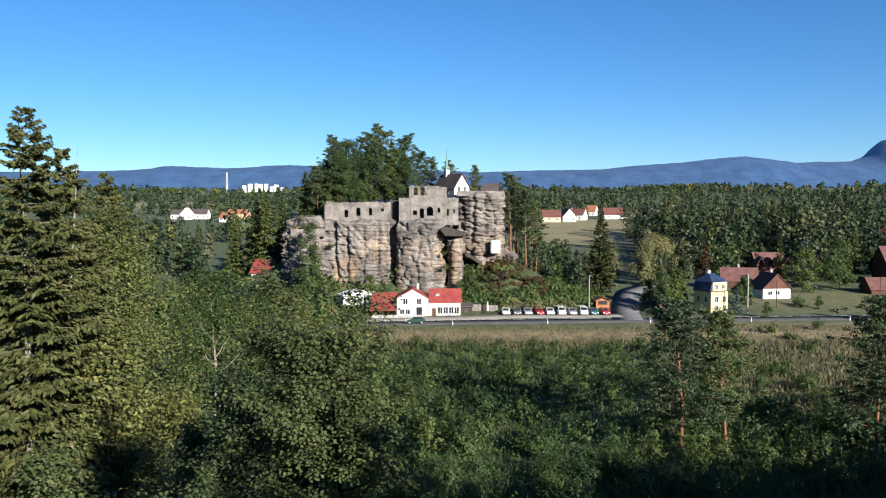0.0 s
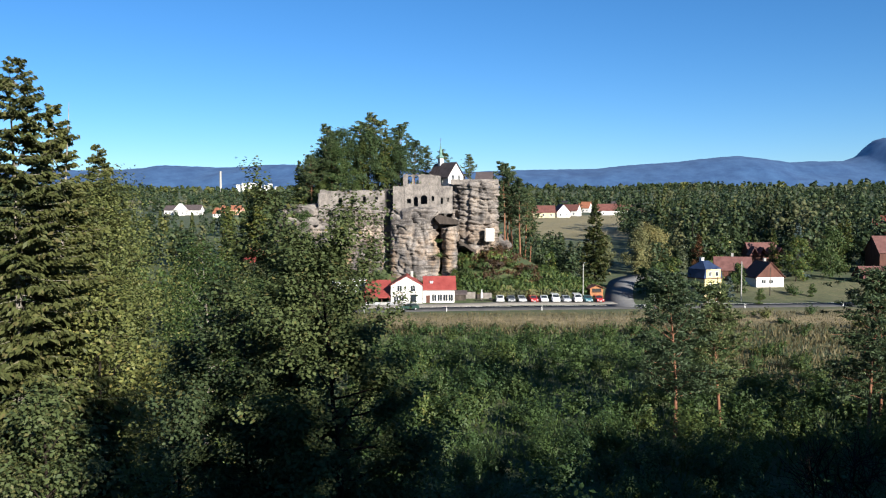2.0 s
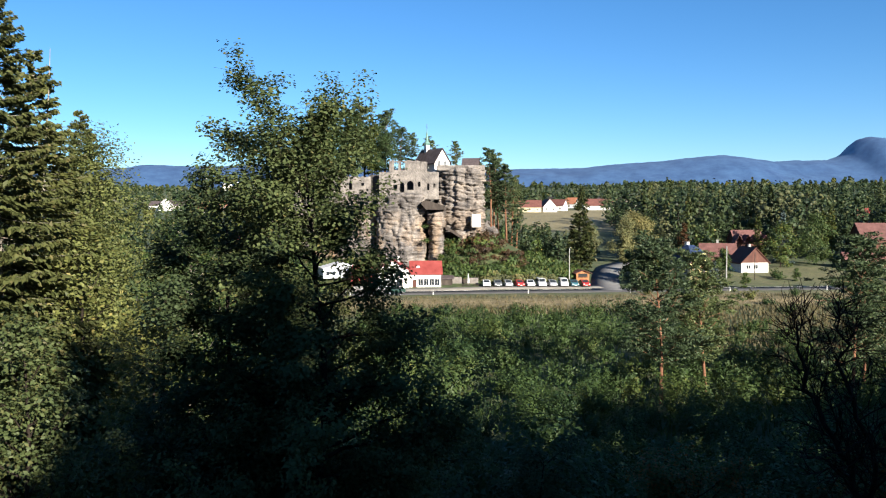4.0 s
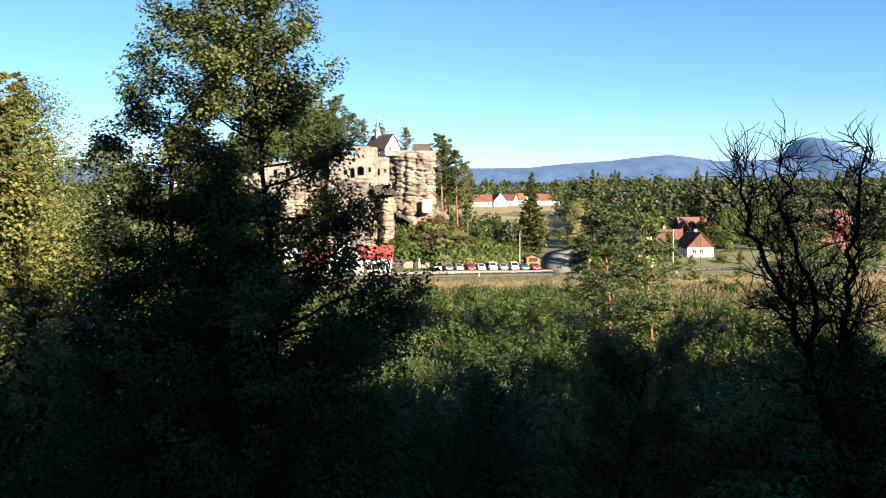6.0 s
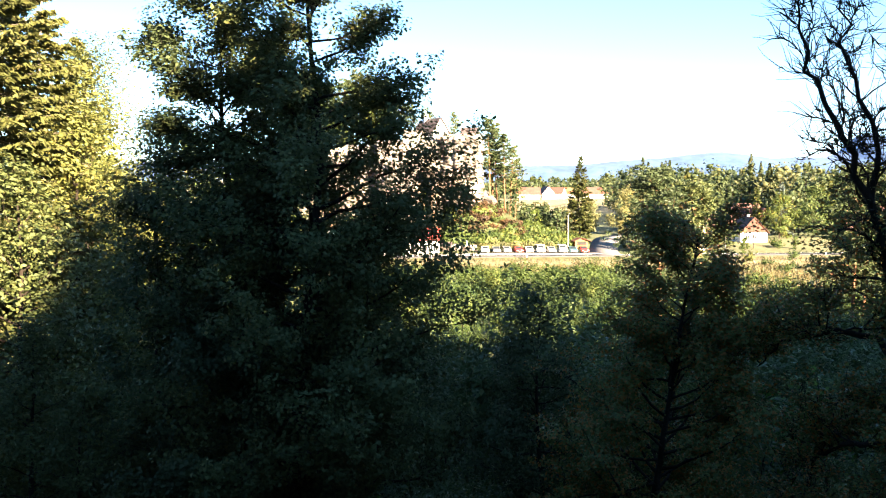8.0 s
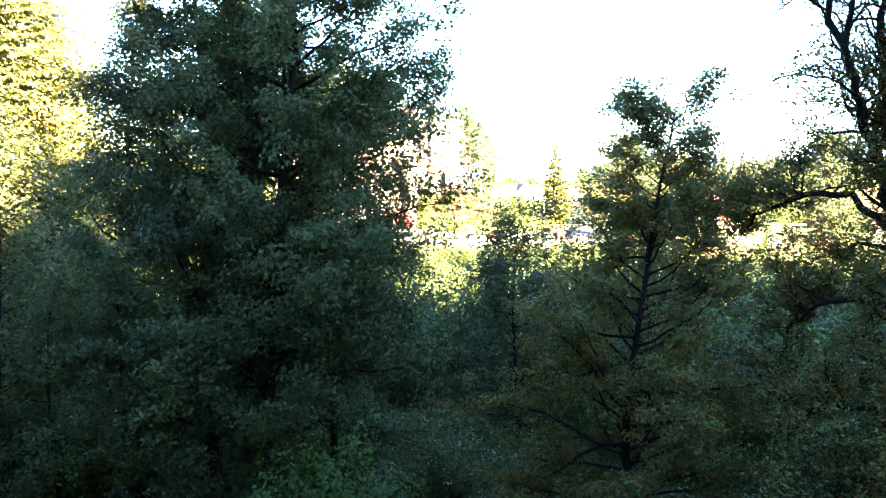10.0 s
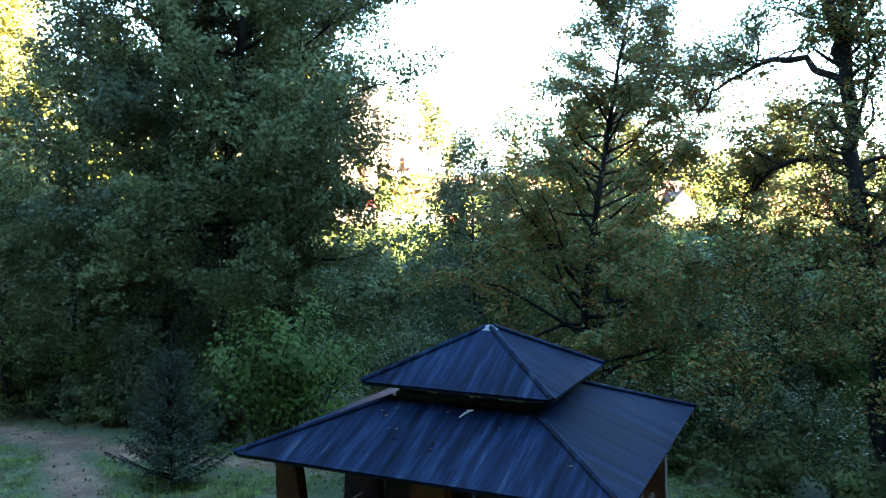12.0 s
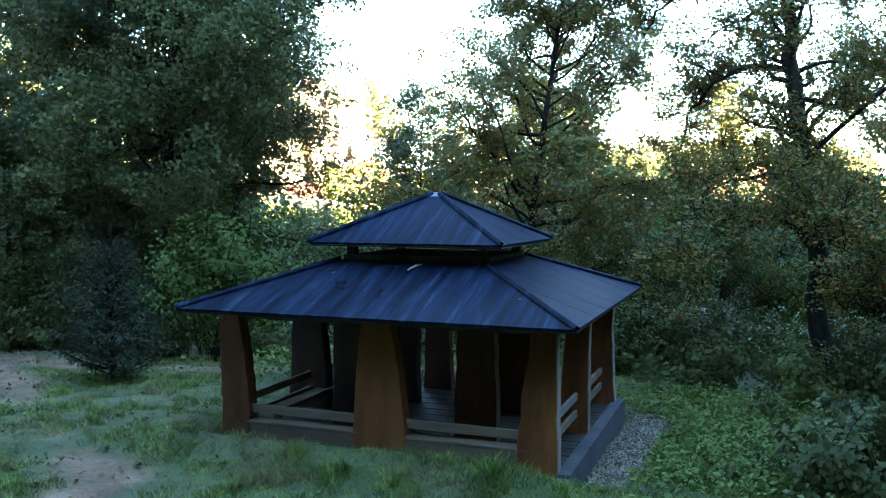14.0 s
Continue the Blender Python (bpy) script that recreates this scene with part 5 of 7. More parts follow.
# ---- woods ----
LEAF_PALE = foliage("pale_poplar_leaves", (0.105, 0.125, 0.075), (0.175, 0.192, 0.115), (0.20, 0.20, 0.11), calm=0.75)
LEAF_DEEP = foliage("deep_green_leaves", (0.032, 0.060, 0.032), (0.068, 0.100, 0.052), (0.09, 0.11, 0.055), calm=0.75)
def far_template(seed, kind, n):
    """Leaf centres of a tree of height 1, for woods that nobody could count."""
    rng = np.random.default_rng(seed)
    cores = []
    if kind == "cone":
        cores = [(0, 0, z, 0.09 * (1 - z), 0.08) for z in (0.2, 0.38, 0.56, 0.72)]
        f = rng.uniform(0, 1, n) ** 0.75
        r = 0.19 * (1 - f) ** 0.8 * np.sqrt(rng.uniform(0.3, 1, n)) * (1 + 0.25 * np.sin(f * 60))
        th = rng.uniform(0, 6.28, n)
        c = np.stack([np.cos(th) * r, np.sin(th) * r, 0.07 + 0.93 * f], 1)
        nrm = np.stack([np.cos(th), np.sin(th), 0 * th + 0.5], 1)
    else:
        lobes = 11 if kind == "round" else 9
        c, nrm = [], []
        for i in range(lobes):
            a, t = rng.uniform(0, 6.28), 0.14 + 0.74 * (i + rng.uniform(0, 1)) / lobes
            rr = (0.2 if kind == "round" else 0.11) * np.sin(np.pi * (t * 0.85 + 0.12)) * rng.uniform(0.3, 1.1)
            cen = np.array([np.cos(a) * rr, np.sin(a) * rr, t])
            q = rng.normal(size=(n // lobes, 3))
            q /= np.linalg.norm(q, axis=1)[:, None]
            wide = (0.18 if kind == "round" else 0.125) * (1.15 - 0.6 * t)
            grow = rng.uniform(0.8, 1.2)
            cores.append((*cen, wide * grow * 0.36, 0.115 * grow * 0.36))
            c.append(cen + q * rng.uniform(0.5, 1.08, (len(q), 1)) * np.array([wide, wide, 0.115]) * grow)
            nrm.append(q + cen * np.array([4, 4, 0]) + np.array([0, 0, 0.3]))
        c, nrm = np.concatenate(c), np.concatenate(nrm)
    return c, nrm, np.array(cores)


ICO = bmesh.new()
bmesh.ops.create_icosphere(ICO, subdivisions=1, radius=1.0)
ICO_V = np.array([v.co[:] for v in ICO.verts])
ICO_F = np.array([[v.index for v in f.verts] for f in ICO.faces])
ICO.free()


def woods(name, label, rows, per_tree, leaf, mats, seed, kinds=("round", "slim", "cone"), trunks=True, category="trees"):
    """Many trees as one object: rows of (x, y, height, kind index)."""
    rng = np.random.default_rng(seed)
    temps = [[far_template(seed + 10 * k + v, kd, per_tree) for v in range(3)] for k, kd in enumerate(kinds)]
    C, S, M, T, N, K, KM = [], [], [], [], [], [], []
    for n, (x, y, h, k) in enumerate(rows):
        t, nn, lobes = temps[k][n % 3]
        a = rng.uniform(0, 6.28)
        ca, sa, w = np.cos(a), np.sin(a), rng.uniform(0.85, 1.25)
        p = np.stack([(t[:, 0] * ca - t[:, 1] * sa) * w, (t[:, 0] * sa + t[:, 1] * ca) * w, t[:, 2]], 1) * h
        N.append(np.stack([nn[:, 0] * ca - nn[:, 1] * sa, nn[:, 0] * sa + nn[:, 1] * ca, nn[:, 2]], 1))
        z = ground_at(x, y)
        C.append(p + np.array([x, y, z - 0.2]))
        S.append(np.full(len(p), leaf))
        if per_tree > 100:   # dense inner clumps, so that no light leaks through the crown
            L = np.stack([(lobes[:, 0] * ca - lobes[:, 1] * sa) * w, (lobes[:, 0] * sa + lobes[:, 1] * ca) * w, lobes[:, 2]], 1) * h + np.array([x, y, z - 0.2])
            R = np.stack([lobes[:, 3] * w, lobes[:, 3] * w, lobes[:, 4]], 1) * h
            K.append((L[:, None] + ICO_V[None] * R[:, None] * rng.uniform(0.8, 1.15, (len(L), len(ICO_V), 1))).reshape(-1, 3))
        M.append(np.full(len(p), 2 if k == 2 else (0, 0, 1, 3, 0, 4, 3)[n % 7] if len(mats) > 3 else (n % 5 == 0) * 1))
        if per_tree > 100:
            KM.append(np.full(len(lobes) * len(ICO_F), M[-1][0]))
        if trunks:
            T.append([(x, y, z - 0.3, h * 0.009), (x + rng.normal() * 0.3, y, z + h * 0.75, h * 0.004)])
    V, F = leaves(rng, np.concatenate(C), np.concatenate(S), aspect=0.75, up=0.4, facing=np.concatenate(N), loose=0.32)
    ids = np.concatenate(M)
    tone = np.repeat(rng.uniform(0, 1, len(rows)), [4 * len(c) for c in C])
    groups, allm = [F], list(mats)
    if trunks:
        TV, TF = tubes(T, 4)
        groups[0] = np.concatenate([F, TF + len(V)])
        V = np.concatenate([V, TV])
        ids = np.concatenate([ids, np.full(len(TF), len(allm))])
        allm.append(BARK)
    if K:
        KV, KM = np.concatenate(K), np.concatenate(KM)
        many = len(KV) // len(ICO_V)
        groups.append((ICO_F[None] + (np.arange(many) * len(ICO_V))[:, None, None]).reshape(-1, 3) + len(V))
        V, ids = np.concatenate([V, KV]), np.concatenate([ids, KM])
    me = mesh_np(name, V, groups, allm, ids)
    mask(me, "tone", np.concatenate([tone, np.zeros(len(V) - len(tone))]))
    return tagged(new(name, me), label, category, kind="stuff")


KEEP_CLEAR = [(o.location.x, o.location.y) for o in scene.objects if o.parent is None and o.get("category") in ("house", "shed", "barn", "hall", "kiosk", "roof")]


def clear_of(x, y, r):
    for hx, hy in KEEP_CLEAR:
        if abs(x - hx) < r + (3 if hy > 400 else 0) and -r - (26 if hy > 400 else 12) < y - hy < r:
            return False
    # side road and its verge
    rx = np.interp(y, [180, 205, 232, 268, 292], [40, 45, 52, 61, 67])
    return not (y < 300 and abs(x - rx) < 6.5)


def scatter(seed, n, x0, x1, y0, y1, gap, test=None, heights=(14, 22), conifer=0.25, slim=0.3, clear=9):
    rng = np.random.default_rng(seed)
    got = []
    cells = {}
    for _ in range(n * 12):
        if len(got) >= n:
            break
        x, y = rng.uniform(x0, x1), rng.uniform(y0, y1)
        if (test and not test(x, y)) or not clear_of(x, y, clear):
            continue
        c = (int(x // gap), int(y // gap))
        if any((c[0] + i, c[1] + j) in cells for i in (0,) for j in (0,)):
            continue
        cells[c] = 1
        u = rng.uniform()
        got.append((x, y, rng.uniform(*heights), 2 if u < conifer else 1 if u < conifer + slim else 0))
    return got


def right_wood(x, y):
    return x > 74 + max(0, (y - 300)) * 0.16 and not (x < 128 and y < 238) and not (y < 252 and x < 88) and x < y * 0.75


woods("woodland", "dense mixed green woodland behind the houses", scatter(3, 330, 60, 330, 226, 440, 6.5, right_wood, (12, 25), 0.16, 0.10), 320, 1.0, (LEAF_FAR, LEAF_PALE, NEEDLE_DARK, LEAF_DEEP, LEAF_DEEP), 31)
woods("thicket", "dense low thicket below the woodland", scatter(12, 80, 58, 104, 228, 300, 5.5, lambda x, y: y > 236 or x < 66, (6, 11), 0.1, 0.1, 7), 170, 0.8, (LEAF_FAR, LEAF_PALE, NEEDLE_DARK, LEAF_DEEP, LEAF_GREEN), 33)
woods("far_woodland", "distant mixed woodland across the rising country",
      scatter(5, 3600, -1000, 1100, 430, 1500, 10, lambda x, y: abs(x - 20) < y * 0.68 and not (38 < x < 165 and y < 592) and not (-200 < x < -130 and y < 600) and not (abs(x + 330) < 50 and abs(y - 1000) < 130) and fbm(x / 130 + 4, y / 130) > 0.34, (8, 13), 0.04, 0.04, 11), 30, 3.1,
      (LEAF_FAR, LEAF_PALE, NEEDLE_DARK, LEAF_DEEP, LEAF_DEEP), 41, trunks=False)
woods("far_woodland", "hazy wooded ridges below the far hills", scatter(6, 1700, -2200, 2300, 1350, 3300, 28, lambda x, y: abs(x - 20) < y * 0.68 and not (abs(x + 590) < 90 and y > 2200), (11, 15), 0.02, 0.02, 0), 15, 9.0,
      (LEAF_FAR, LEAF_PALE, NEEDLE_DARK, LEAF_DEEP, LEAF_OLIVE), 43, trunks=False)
woods("woodland", "mixed woodland on the slope beside the rock", scatter(7, 190, -230, -44, 222, 430, 7, lambda x, y: x > -0.66 * y and fbm(x / 40 + 4, y / 40) > 0.38, (8, 14), 0.22, 0.1), 170, 1.25, (LEAF_FAR, LEAF_PALE, NEEDLE_DARK, LEAF_DEEP, LEAF_OLIVE), 51)
woods("thicket", "dense low thicket beside the side road", scatter(10, 90, 17, 46, 208, 335, 5, lambda x, y: not (x > 36 and y < 225), (4.5, 8.5), 0.05, 0.1, 5), 200, 0.7, (LEAF_FAR, LEAF_PALE, NEEDLE_DARK, LEAF_DEEP, LEAF_GREEN), 59)
woods("woodland", "leafy trees behind the castle rock", scatter(8, 90, -44, 60, 236, 360, 8, lambda x, y: x < 22 and not (y > 340), (9, 15), 0.2, 0.2), 160, 1.2, (LEAF_FAR, LEAF_PALE, NEEDLE_DARK, LEAF_DEEP, LEAF_OLIVE), 53)
woods("woodland", "bushy green trees on the valley's edge", [(x, y, min(h, 7.5) if x > -0.24 * y and y > 120 else h, k) for x, y, h, k in scatter(9, 150, -125, -19, 92, 205, 6.5, lambda x, y: x > -0.75 * y and not (abs(x + 45) < 8 and y > 190) and (x < -24 or y < 165), (7, 13), 0.05, 0.1, 8)], 230, 0.8, (LEAF_GREEN, LEAF_OLIVE, NEEDLE_DARK, LEAF_DEEP, LEAF_GREEN), 55)

# ---- trees on and round the rock ----
LEAF_MIDGREEN = foliage("mid_green_leaves", (0.066, 0.112, 0.044), (0.150, 0.205, 0.080), (0.21, 0.21, 0.075))
M_BROAD = [broadleaf(60 + i, 13, 4.6, 0.08, 32, 9000, 0.34, mat=(LEAF_GREEN, LEAF_MIDGREEN)[i], twigs=5, clump=0.6) for i in range(2)]
M_PINE = [pine(70 + i, 15, 4.0, 36, 11, 20, 0.22, 0.5) for i in range(2)]
M_SPR = [spruce(80 + i, 16, 3.0, 90, 22, 0.8, boughs=False) for i in range(2)]
ON_ROCK = [(-33.5, 214, 24, "s", 0.72), (-30, 217, 26, "b", 0.95), (-27, 213, 27.5, "p", 0.9), (-24.5, 216, 29, "b", 1.1), (-21, 218, 29.3, "p", 1.05), (-17.5, 214, 29.3, "b", 1.05), (-15.5, 219, 29.5, "p", 1.15),
           (-13, 212, 29.5, "s", 0.85), (-10, 217, 29.5, "p", 1.0), (-9.5, 212, 29.5, "b", 0.75), (-6, 219, 30, "p", 0.75), (-3, 221, 30, "p", 0.65), (2, 224, 30, "p", 0.6), (8.5, 221, 30.4, "p", 0.5), (-36, 217, 22, "s", 0.85), (-29, 209.5, 25, "b", 0.45), (-21, 210, 28.5, "b", 0.42), (-32, 212, 24.5, "p", 0.8), (-25.5, 212, 28.5, "b", 0.85), (-12, 214.5, 29.5, "b", 0.9), (-19, 212.5, 29, "s", 0.8), (-33.5, 222, 24, "b", 1.0), (-28, 223, 27, "p", 1.15)]
for i, (x, y, z, k, s) in enumerate(ON_ROCK):
    pair = {"b": M_BROAD, "p": M_PINE, "s": M_SPR}[k][i % 2]
    nm = {"b": "broadleaf_tree", "p": "pine_tree", "s": "spruce_tree"}[k]
    tree(nm, {"b": "leafy green tree growing on the rock top", "p": "Scots pine growing on the rock top", "s": "dark spruce growing on the rock top"}[k], (x, y, z), *pair, scale=s * 1.12, turn=i * 67, group="trees on the rock")
TALL_PINE = pine(75, 22, 3.6, 34, 10, 18, 0.36, 0.55, bark=BARK_PINE)
for i, (x, y, z, s) in enumerate([(17.2, 209, 12.5, 1.0), (19.2, 212, 12.3, 0.95), (21, 209, 11.5, 0.9), (18.4, 216, 12.5, 1.05), (22.8, 214, 11, 0.85), (24.5, 218, 10.5, 0.8)]):
    tree("pine_tree", "tall pine with bare pale trunk beside the rock", (x, y, ground_at(x, y) - 0.4), *TALL_PINE, scale=s, turn=i * 50, group="pines beside the rock")
tree("birch_tree", "weeping birch with hanging green foliage", (-31.5, 196.5, ground_at(-31.5, 196.5) - 0.2), *broadleaf(91, 19, 3.4, 0.06, 30, 7000, 0.4, BARK_PALE, LEAF_WILLOW, droop=1.2, lift=-0.12, shape=0.7))
BIG_SPRUCE = spruce(92, 22, 4.6, 150, 75, 0.85, slim=0.36, mat=NEEDLE_DARK)
tree("spruce_tree", "tall dark spruce beside the side road", (41.0, 214.0, ground_at(41.0, 214.0) - 0.3), *BIG_SPRUCE)
for i, (x, y, s) in enumerate([(-46.5, 217, 1.1), (-50, 222, 1.15), (-54, 214, 0.95), (-43.5, 224, 1.05), (92, 226, 0.75), (116, 238, 0.8), (121, 243, 0.85), (104, 236, 0.8)]):
    tree("spruce_tree", "dark spruce at the wood's edge", (x, y, ground_at(x, y) - 0.3), *M_SPR[i % 2], scale=s * 1.15, turn=i * 80, group="spruces at the wood's edge")
tree("blue_spruce", "pale blue spruce beside the cottage", (99, 226, ground_at(99, 226) - 0.3), *spruce(94, 15, 3.2, 80, 22, 0.8, mat=NEEDLE_BLUE))
tree("blue_spruce", "small blue spruce by the yellow house", (66.5, 187.5, ground_at(66.5, 187.5) - 0.2), *spruce(95, 6, 1.6, 60, 14, 0.5, mat=NEEDLE_BLUE))
tree("willow_tree", "pale weeping willow beside the lawn", (107, 224, ground_at(107, 224) - 0.3), *broadleaf(96, 14, 5.0, 0.15, 26, 5000, 0.5, BARK, LEAF_WILLOW, droop=1.4, lift=-0.14))
tree("maple_tree", "bright green leafy tree beside the cottage", (94.5, 217, ground_at(94.5, 217) - 0.3), *broadleaf(97, 12, 4.0, 0.12, 24, 4200, 0.45, BARK, LEAF_GREEN))
for i, (x, y, h) in enumerate([(58.5, 240, 12.5), (62.5, 246, 14), (56.5, 230, 8), (67, 250, 12), (48.5, 240, 10)]):
    tree("willow_tree", "yellowing willow beside the side road", (x, y, ground_at(x, y) - 0.3), *broadleaf(100 + i, h, h * 0.36, 0.1, 22, 3400, 0.48, BARK, LEAF_YELLOW), group="yellowing willows")
tree("rowan_tree", "rust-coloured slender tree at the wood's edge", (77, 243, ground_at(77, 243) - 0.3), *broadleaf(105, 11, 1.8, 0.1, 20, 1800, 0.45, BARK, foliage("russet_leaves", (0.15, 0.07, 0.035), (0.25, 0.12, 0.06))))
ROADSIDE = broadleaf(106, 8, 3.0, 0.08, 18, 2200, 0.45, BARK, LEAF_GREEN, twigs=3)
for i, (x, y, s) in enumerate([(50.5, 188, 0.85), (53.5, 189.5, 1.0), (52, 194, 1.05), (49.8, 199, 0.8), (66, 194, 0.8), (73, 200, 0.9), (57.5, 201, 1.05), (72, 183.0, 0.45), (93, 176.5, 0.7), (101, 174, 0.75), (110, 180, 0.9), (118, 186, 0.85), (89, 195, 0.4), (-14, 196, 0.55), (-17.5, 197.5, 0.7), (-6, 197, 0.45), (4, 196.5, 0.55), (7, 197.2, 0.7), (-29.5, 184, 0.45), (-33, 182, 0.6), (-36, 186, 0.8)]):
    tree("broadleaf_tree", "small leafy green tree near the road", (x, y, ground_at(x, y) - 0.2), *ROADSIDE, scale=s, turn=i * 71, group="small trees near the road")

# shrubs on the slope right of the rock
SLOPE = {"green": bush_mesh(110, 2.8, 2.9, 360, 0.56, LEAF_GREEN), "pale": bush_mesh(111, 2.2, 2.9, 360, 0.54, LEAF_YELLOW),
         "red": bush_mesh(112, 1.6, 2.9, 360, 0.52, foliage("red_bramble_leaves", (0.075, 0.045, 0.028), (0.145, 0.085, 0.050)))}
rng = np.random.default_rng(12)
for i in range(290):
    x, y = rng.uniform(5, 38), rng.uniform(190, 206)
    if 30 < x and y < 197 or (x < 13 and y < 192.5):
        continue
    k = "red" if y > 198 and x < 26 and rng.uniform() < 0.75 else "pale" if y < 193.5 and x > 13 else "green"
    ob = new("shrub", SLOPE[k])
    ob.matrix_world = pose(x, y, ground_at(x, y) - 0.2, 0, 0, rng.uniform(0, 360)) @ Matrix.Scale(rng.uniform(0.7, 1.2), 4)
    tagged(ob, {"red": "low red-brown bramble thicket on the slope", "pale": "yellow-green shrub above the car park", "green": "dense green shrub on the slope"}[k], "shrub", "shrubs on the slope")

for i in range(95):
    x, y = rng.uniform(-66, -18), rng.uniform(172, 208)
    if (x > -27 and y > 186) or (x > -20.5 and y > 180) or (abs(x + 46) < 6 and y > 200) or y < 176 + 0.1 * x:
        continue
    k = ("green", "pale", "green")[i % 3]
    ob = new("shrub", SLOPE[k])
    ob.matrix_world = pose(x, y, ground_at(x, y) - 0.2, 0, 0, rng.uniform(0, 360)) @ Matrix.Scale(rng.uniform(0.8, 1.5), 4)
    tagged(ob, "leafy shrub below the rock", "shrub", "shrubs below the rock")
for i, (x, y, z, s) in enumerate([(-36.2, 203.9, 22.4, 0.55), (-34.0, 203.9, 22.4, 0.55), (-31.8, 203.9, 22.4, 0.55), (-35.4, 206.4, 24.9, 0.5), (-33.0, 206.4, 24.9, 0.5), (-25, 204.0, 23.4, 0.4), (-18.5, 203.6, 23.2, 0.3), (-8.5, 202.6, 23.6, 0.35),
                                  (-4.6, 209.2, 30.6, 0.5), (-1.5, 209.4, 30.6, 0.5), (0.4, 197.6, 13.0, 0.5), (0.3, 198.0, 16.5, 0.4), (9.5, 205.6, 30.8, 0.35), (12.5, 205.8, 30.8, 0.3), (-27.4, 203.0, 18.0, 0.45)]):
    ob = new("shrub", SLOPE["green" if i % 3 else "pale"])
    ob.matrix_world = pose(x, y, z, 0, 0, i * 57) @ Matrix.Scale(s, 4)
    tagged(ob, "small green shrub growing on a rock ledge", "shrub", "shrubs on the rock")

# ---- left-hand trees over the valley ----
S1, S2 = spruce(120, 35, 7.4, 350, 260, 0.54, slim=0.40, sag=0.42, mat=NEEDLE_OLIVE, bark=BARK_PALE, power=0.7), spruce(121, 31, 6.6, 330, 230, 0.54, slim=0.40, sag=0.42, mat=NEEDLE_OLIVE, bark=BARK_PALE, power=0.7)
tree("spruce_tree", "very tall olive-green spruce with pale trunk", (-24.7, 49.3, -0.4), *S1, scale=0.97, turn=20)
tree("spruce_tree", "tall olive-green spruce among other trees", (-25.0, 54.5, -0.4), *S2, scale=1.03, turn=140)
tree("spruce_tree", "tall olive-green spruce among other trees", (-34.9, 86.0, -0.3), *S2, scale=1.02, turn=250)
tree("spruce_tree", "tall spruce with sunlit boughs", (-37, 66, 0), *M_SPR[0], scale=1.75, turn=260)
tree("larch_tree", "broad yellow-green tree with feathery crown", (-27.0, 69, -0.2), *broadleaf(123, 28, 7.0, 0.08, 60, 40000, 0.25, BARK, foliage("larch_needles", (0.160, 0.180, 0.058), (0.320, 0.330, 0.115), (0.36, 0.33, 0.12)), spread=0.25, shape=0.62, droop=0.4))
tree("maple_tree", "leafy tree with pale spreading limbs", (-21.0, 74, 0), *broadleaf(124, 22, 4.6, 0.3, 32, 13000, 0.24, BARK_PALE, LEAF_GREEN, spread=0.6))
MID = [broadleaf(126 + i, 15, 4.4, 0.08, 24, 4200, 0.32, BARK, (LEAF_LIGHT, LEAF_OLIVE, LEAF_WILLOW)[i], twigs=3) for i in range(3)]
for i, (x, y, s) in enumerate([(-17, 90, 1.1), (-24, 98, 1.15), (-31, 104, 1.1), (-15, 106, 0.85), (-20, 118, 0.9), (-27, 124, 0.95), (-36, 116, 1.1), (-14, 126, 0.62), (-19, 138, 0.55), (-26, 146, 0.8), (-14, 144, 0.5), (-33, 84, 1.2), (-45, 98, 1.1),
                               (-19.5, 60, 1.0), (-15.5, 55, 0.85), (-22.5, 50, 1.0), (-11, 62, 0.7), (-12, 76, 0.75), (-8, 90, 0.55)]):
    tree("broadleaf_tree", ("green leafy tree on the valley's edge", "yellowing leafy tree on the valley's edge", "dark green leafy tree on the valley's edge")[i % 3], (x, y, ground_at(x, y) - 0.2), *MID[i % 3], scale=s, turn=i * 49, group="trees on the valley's edge")

# ---- pines in the wet meadow ----
P1 = pine(130, 17.2, 5.0, 40, 15, 26, 0.24, 0.42)
P2 = pine(131, 16, 4.6, 38, 14, 26, 0.24, 0.42)
for i, (x, y, z, s, m) in enumerate([(25.4, 87, 0.4, 1.0, P1), (31.5, 91, 0.4, 0.98, P2), (45.5, 86, 0.4, 1.02, P1), (50, 92, 0.4, 0.9, P2)]):
    tree("pine_tree", "Scots pine with reddish trunk among willow shrubs", (x, y, z - 0.2), *m, scale=s, turn=i * 100 + 15, group="pines in the wet meadow")

# ---- willow shrubs of the wet meadow ----
LEAF_MEADOW = foliage("meadow_shrub_leaves", (0.060, 0.108, 0.040), (0.120, 0.182, 0.068), calm=0.8)
NEAR_W = [bush_mesh(140 + i, (5.0, 4.4, 5.8)[i], (2.15, 2.3, 2.0)[i], 1900, 0.225, (LEAF_WILLOW, LEAF_MEADOW, LEAF_MEADOW)[i], 0.5, 12) for i in range(3)]
FAR_W = [bush_mesh(150 + i, 4.2, (2.5, 2.3, 2.7)[i], 760, 0.36, (LEAF_WILLOW, LEAF_MEADOW, LEAF_MEADOW)[i], 0.5, 10) for i in range(3)]
rng = np.random.default_rng(14)
y, row = 41.0, 0
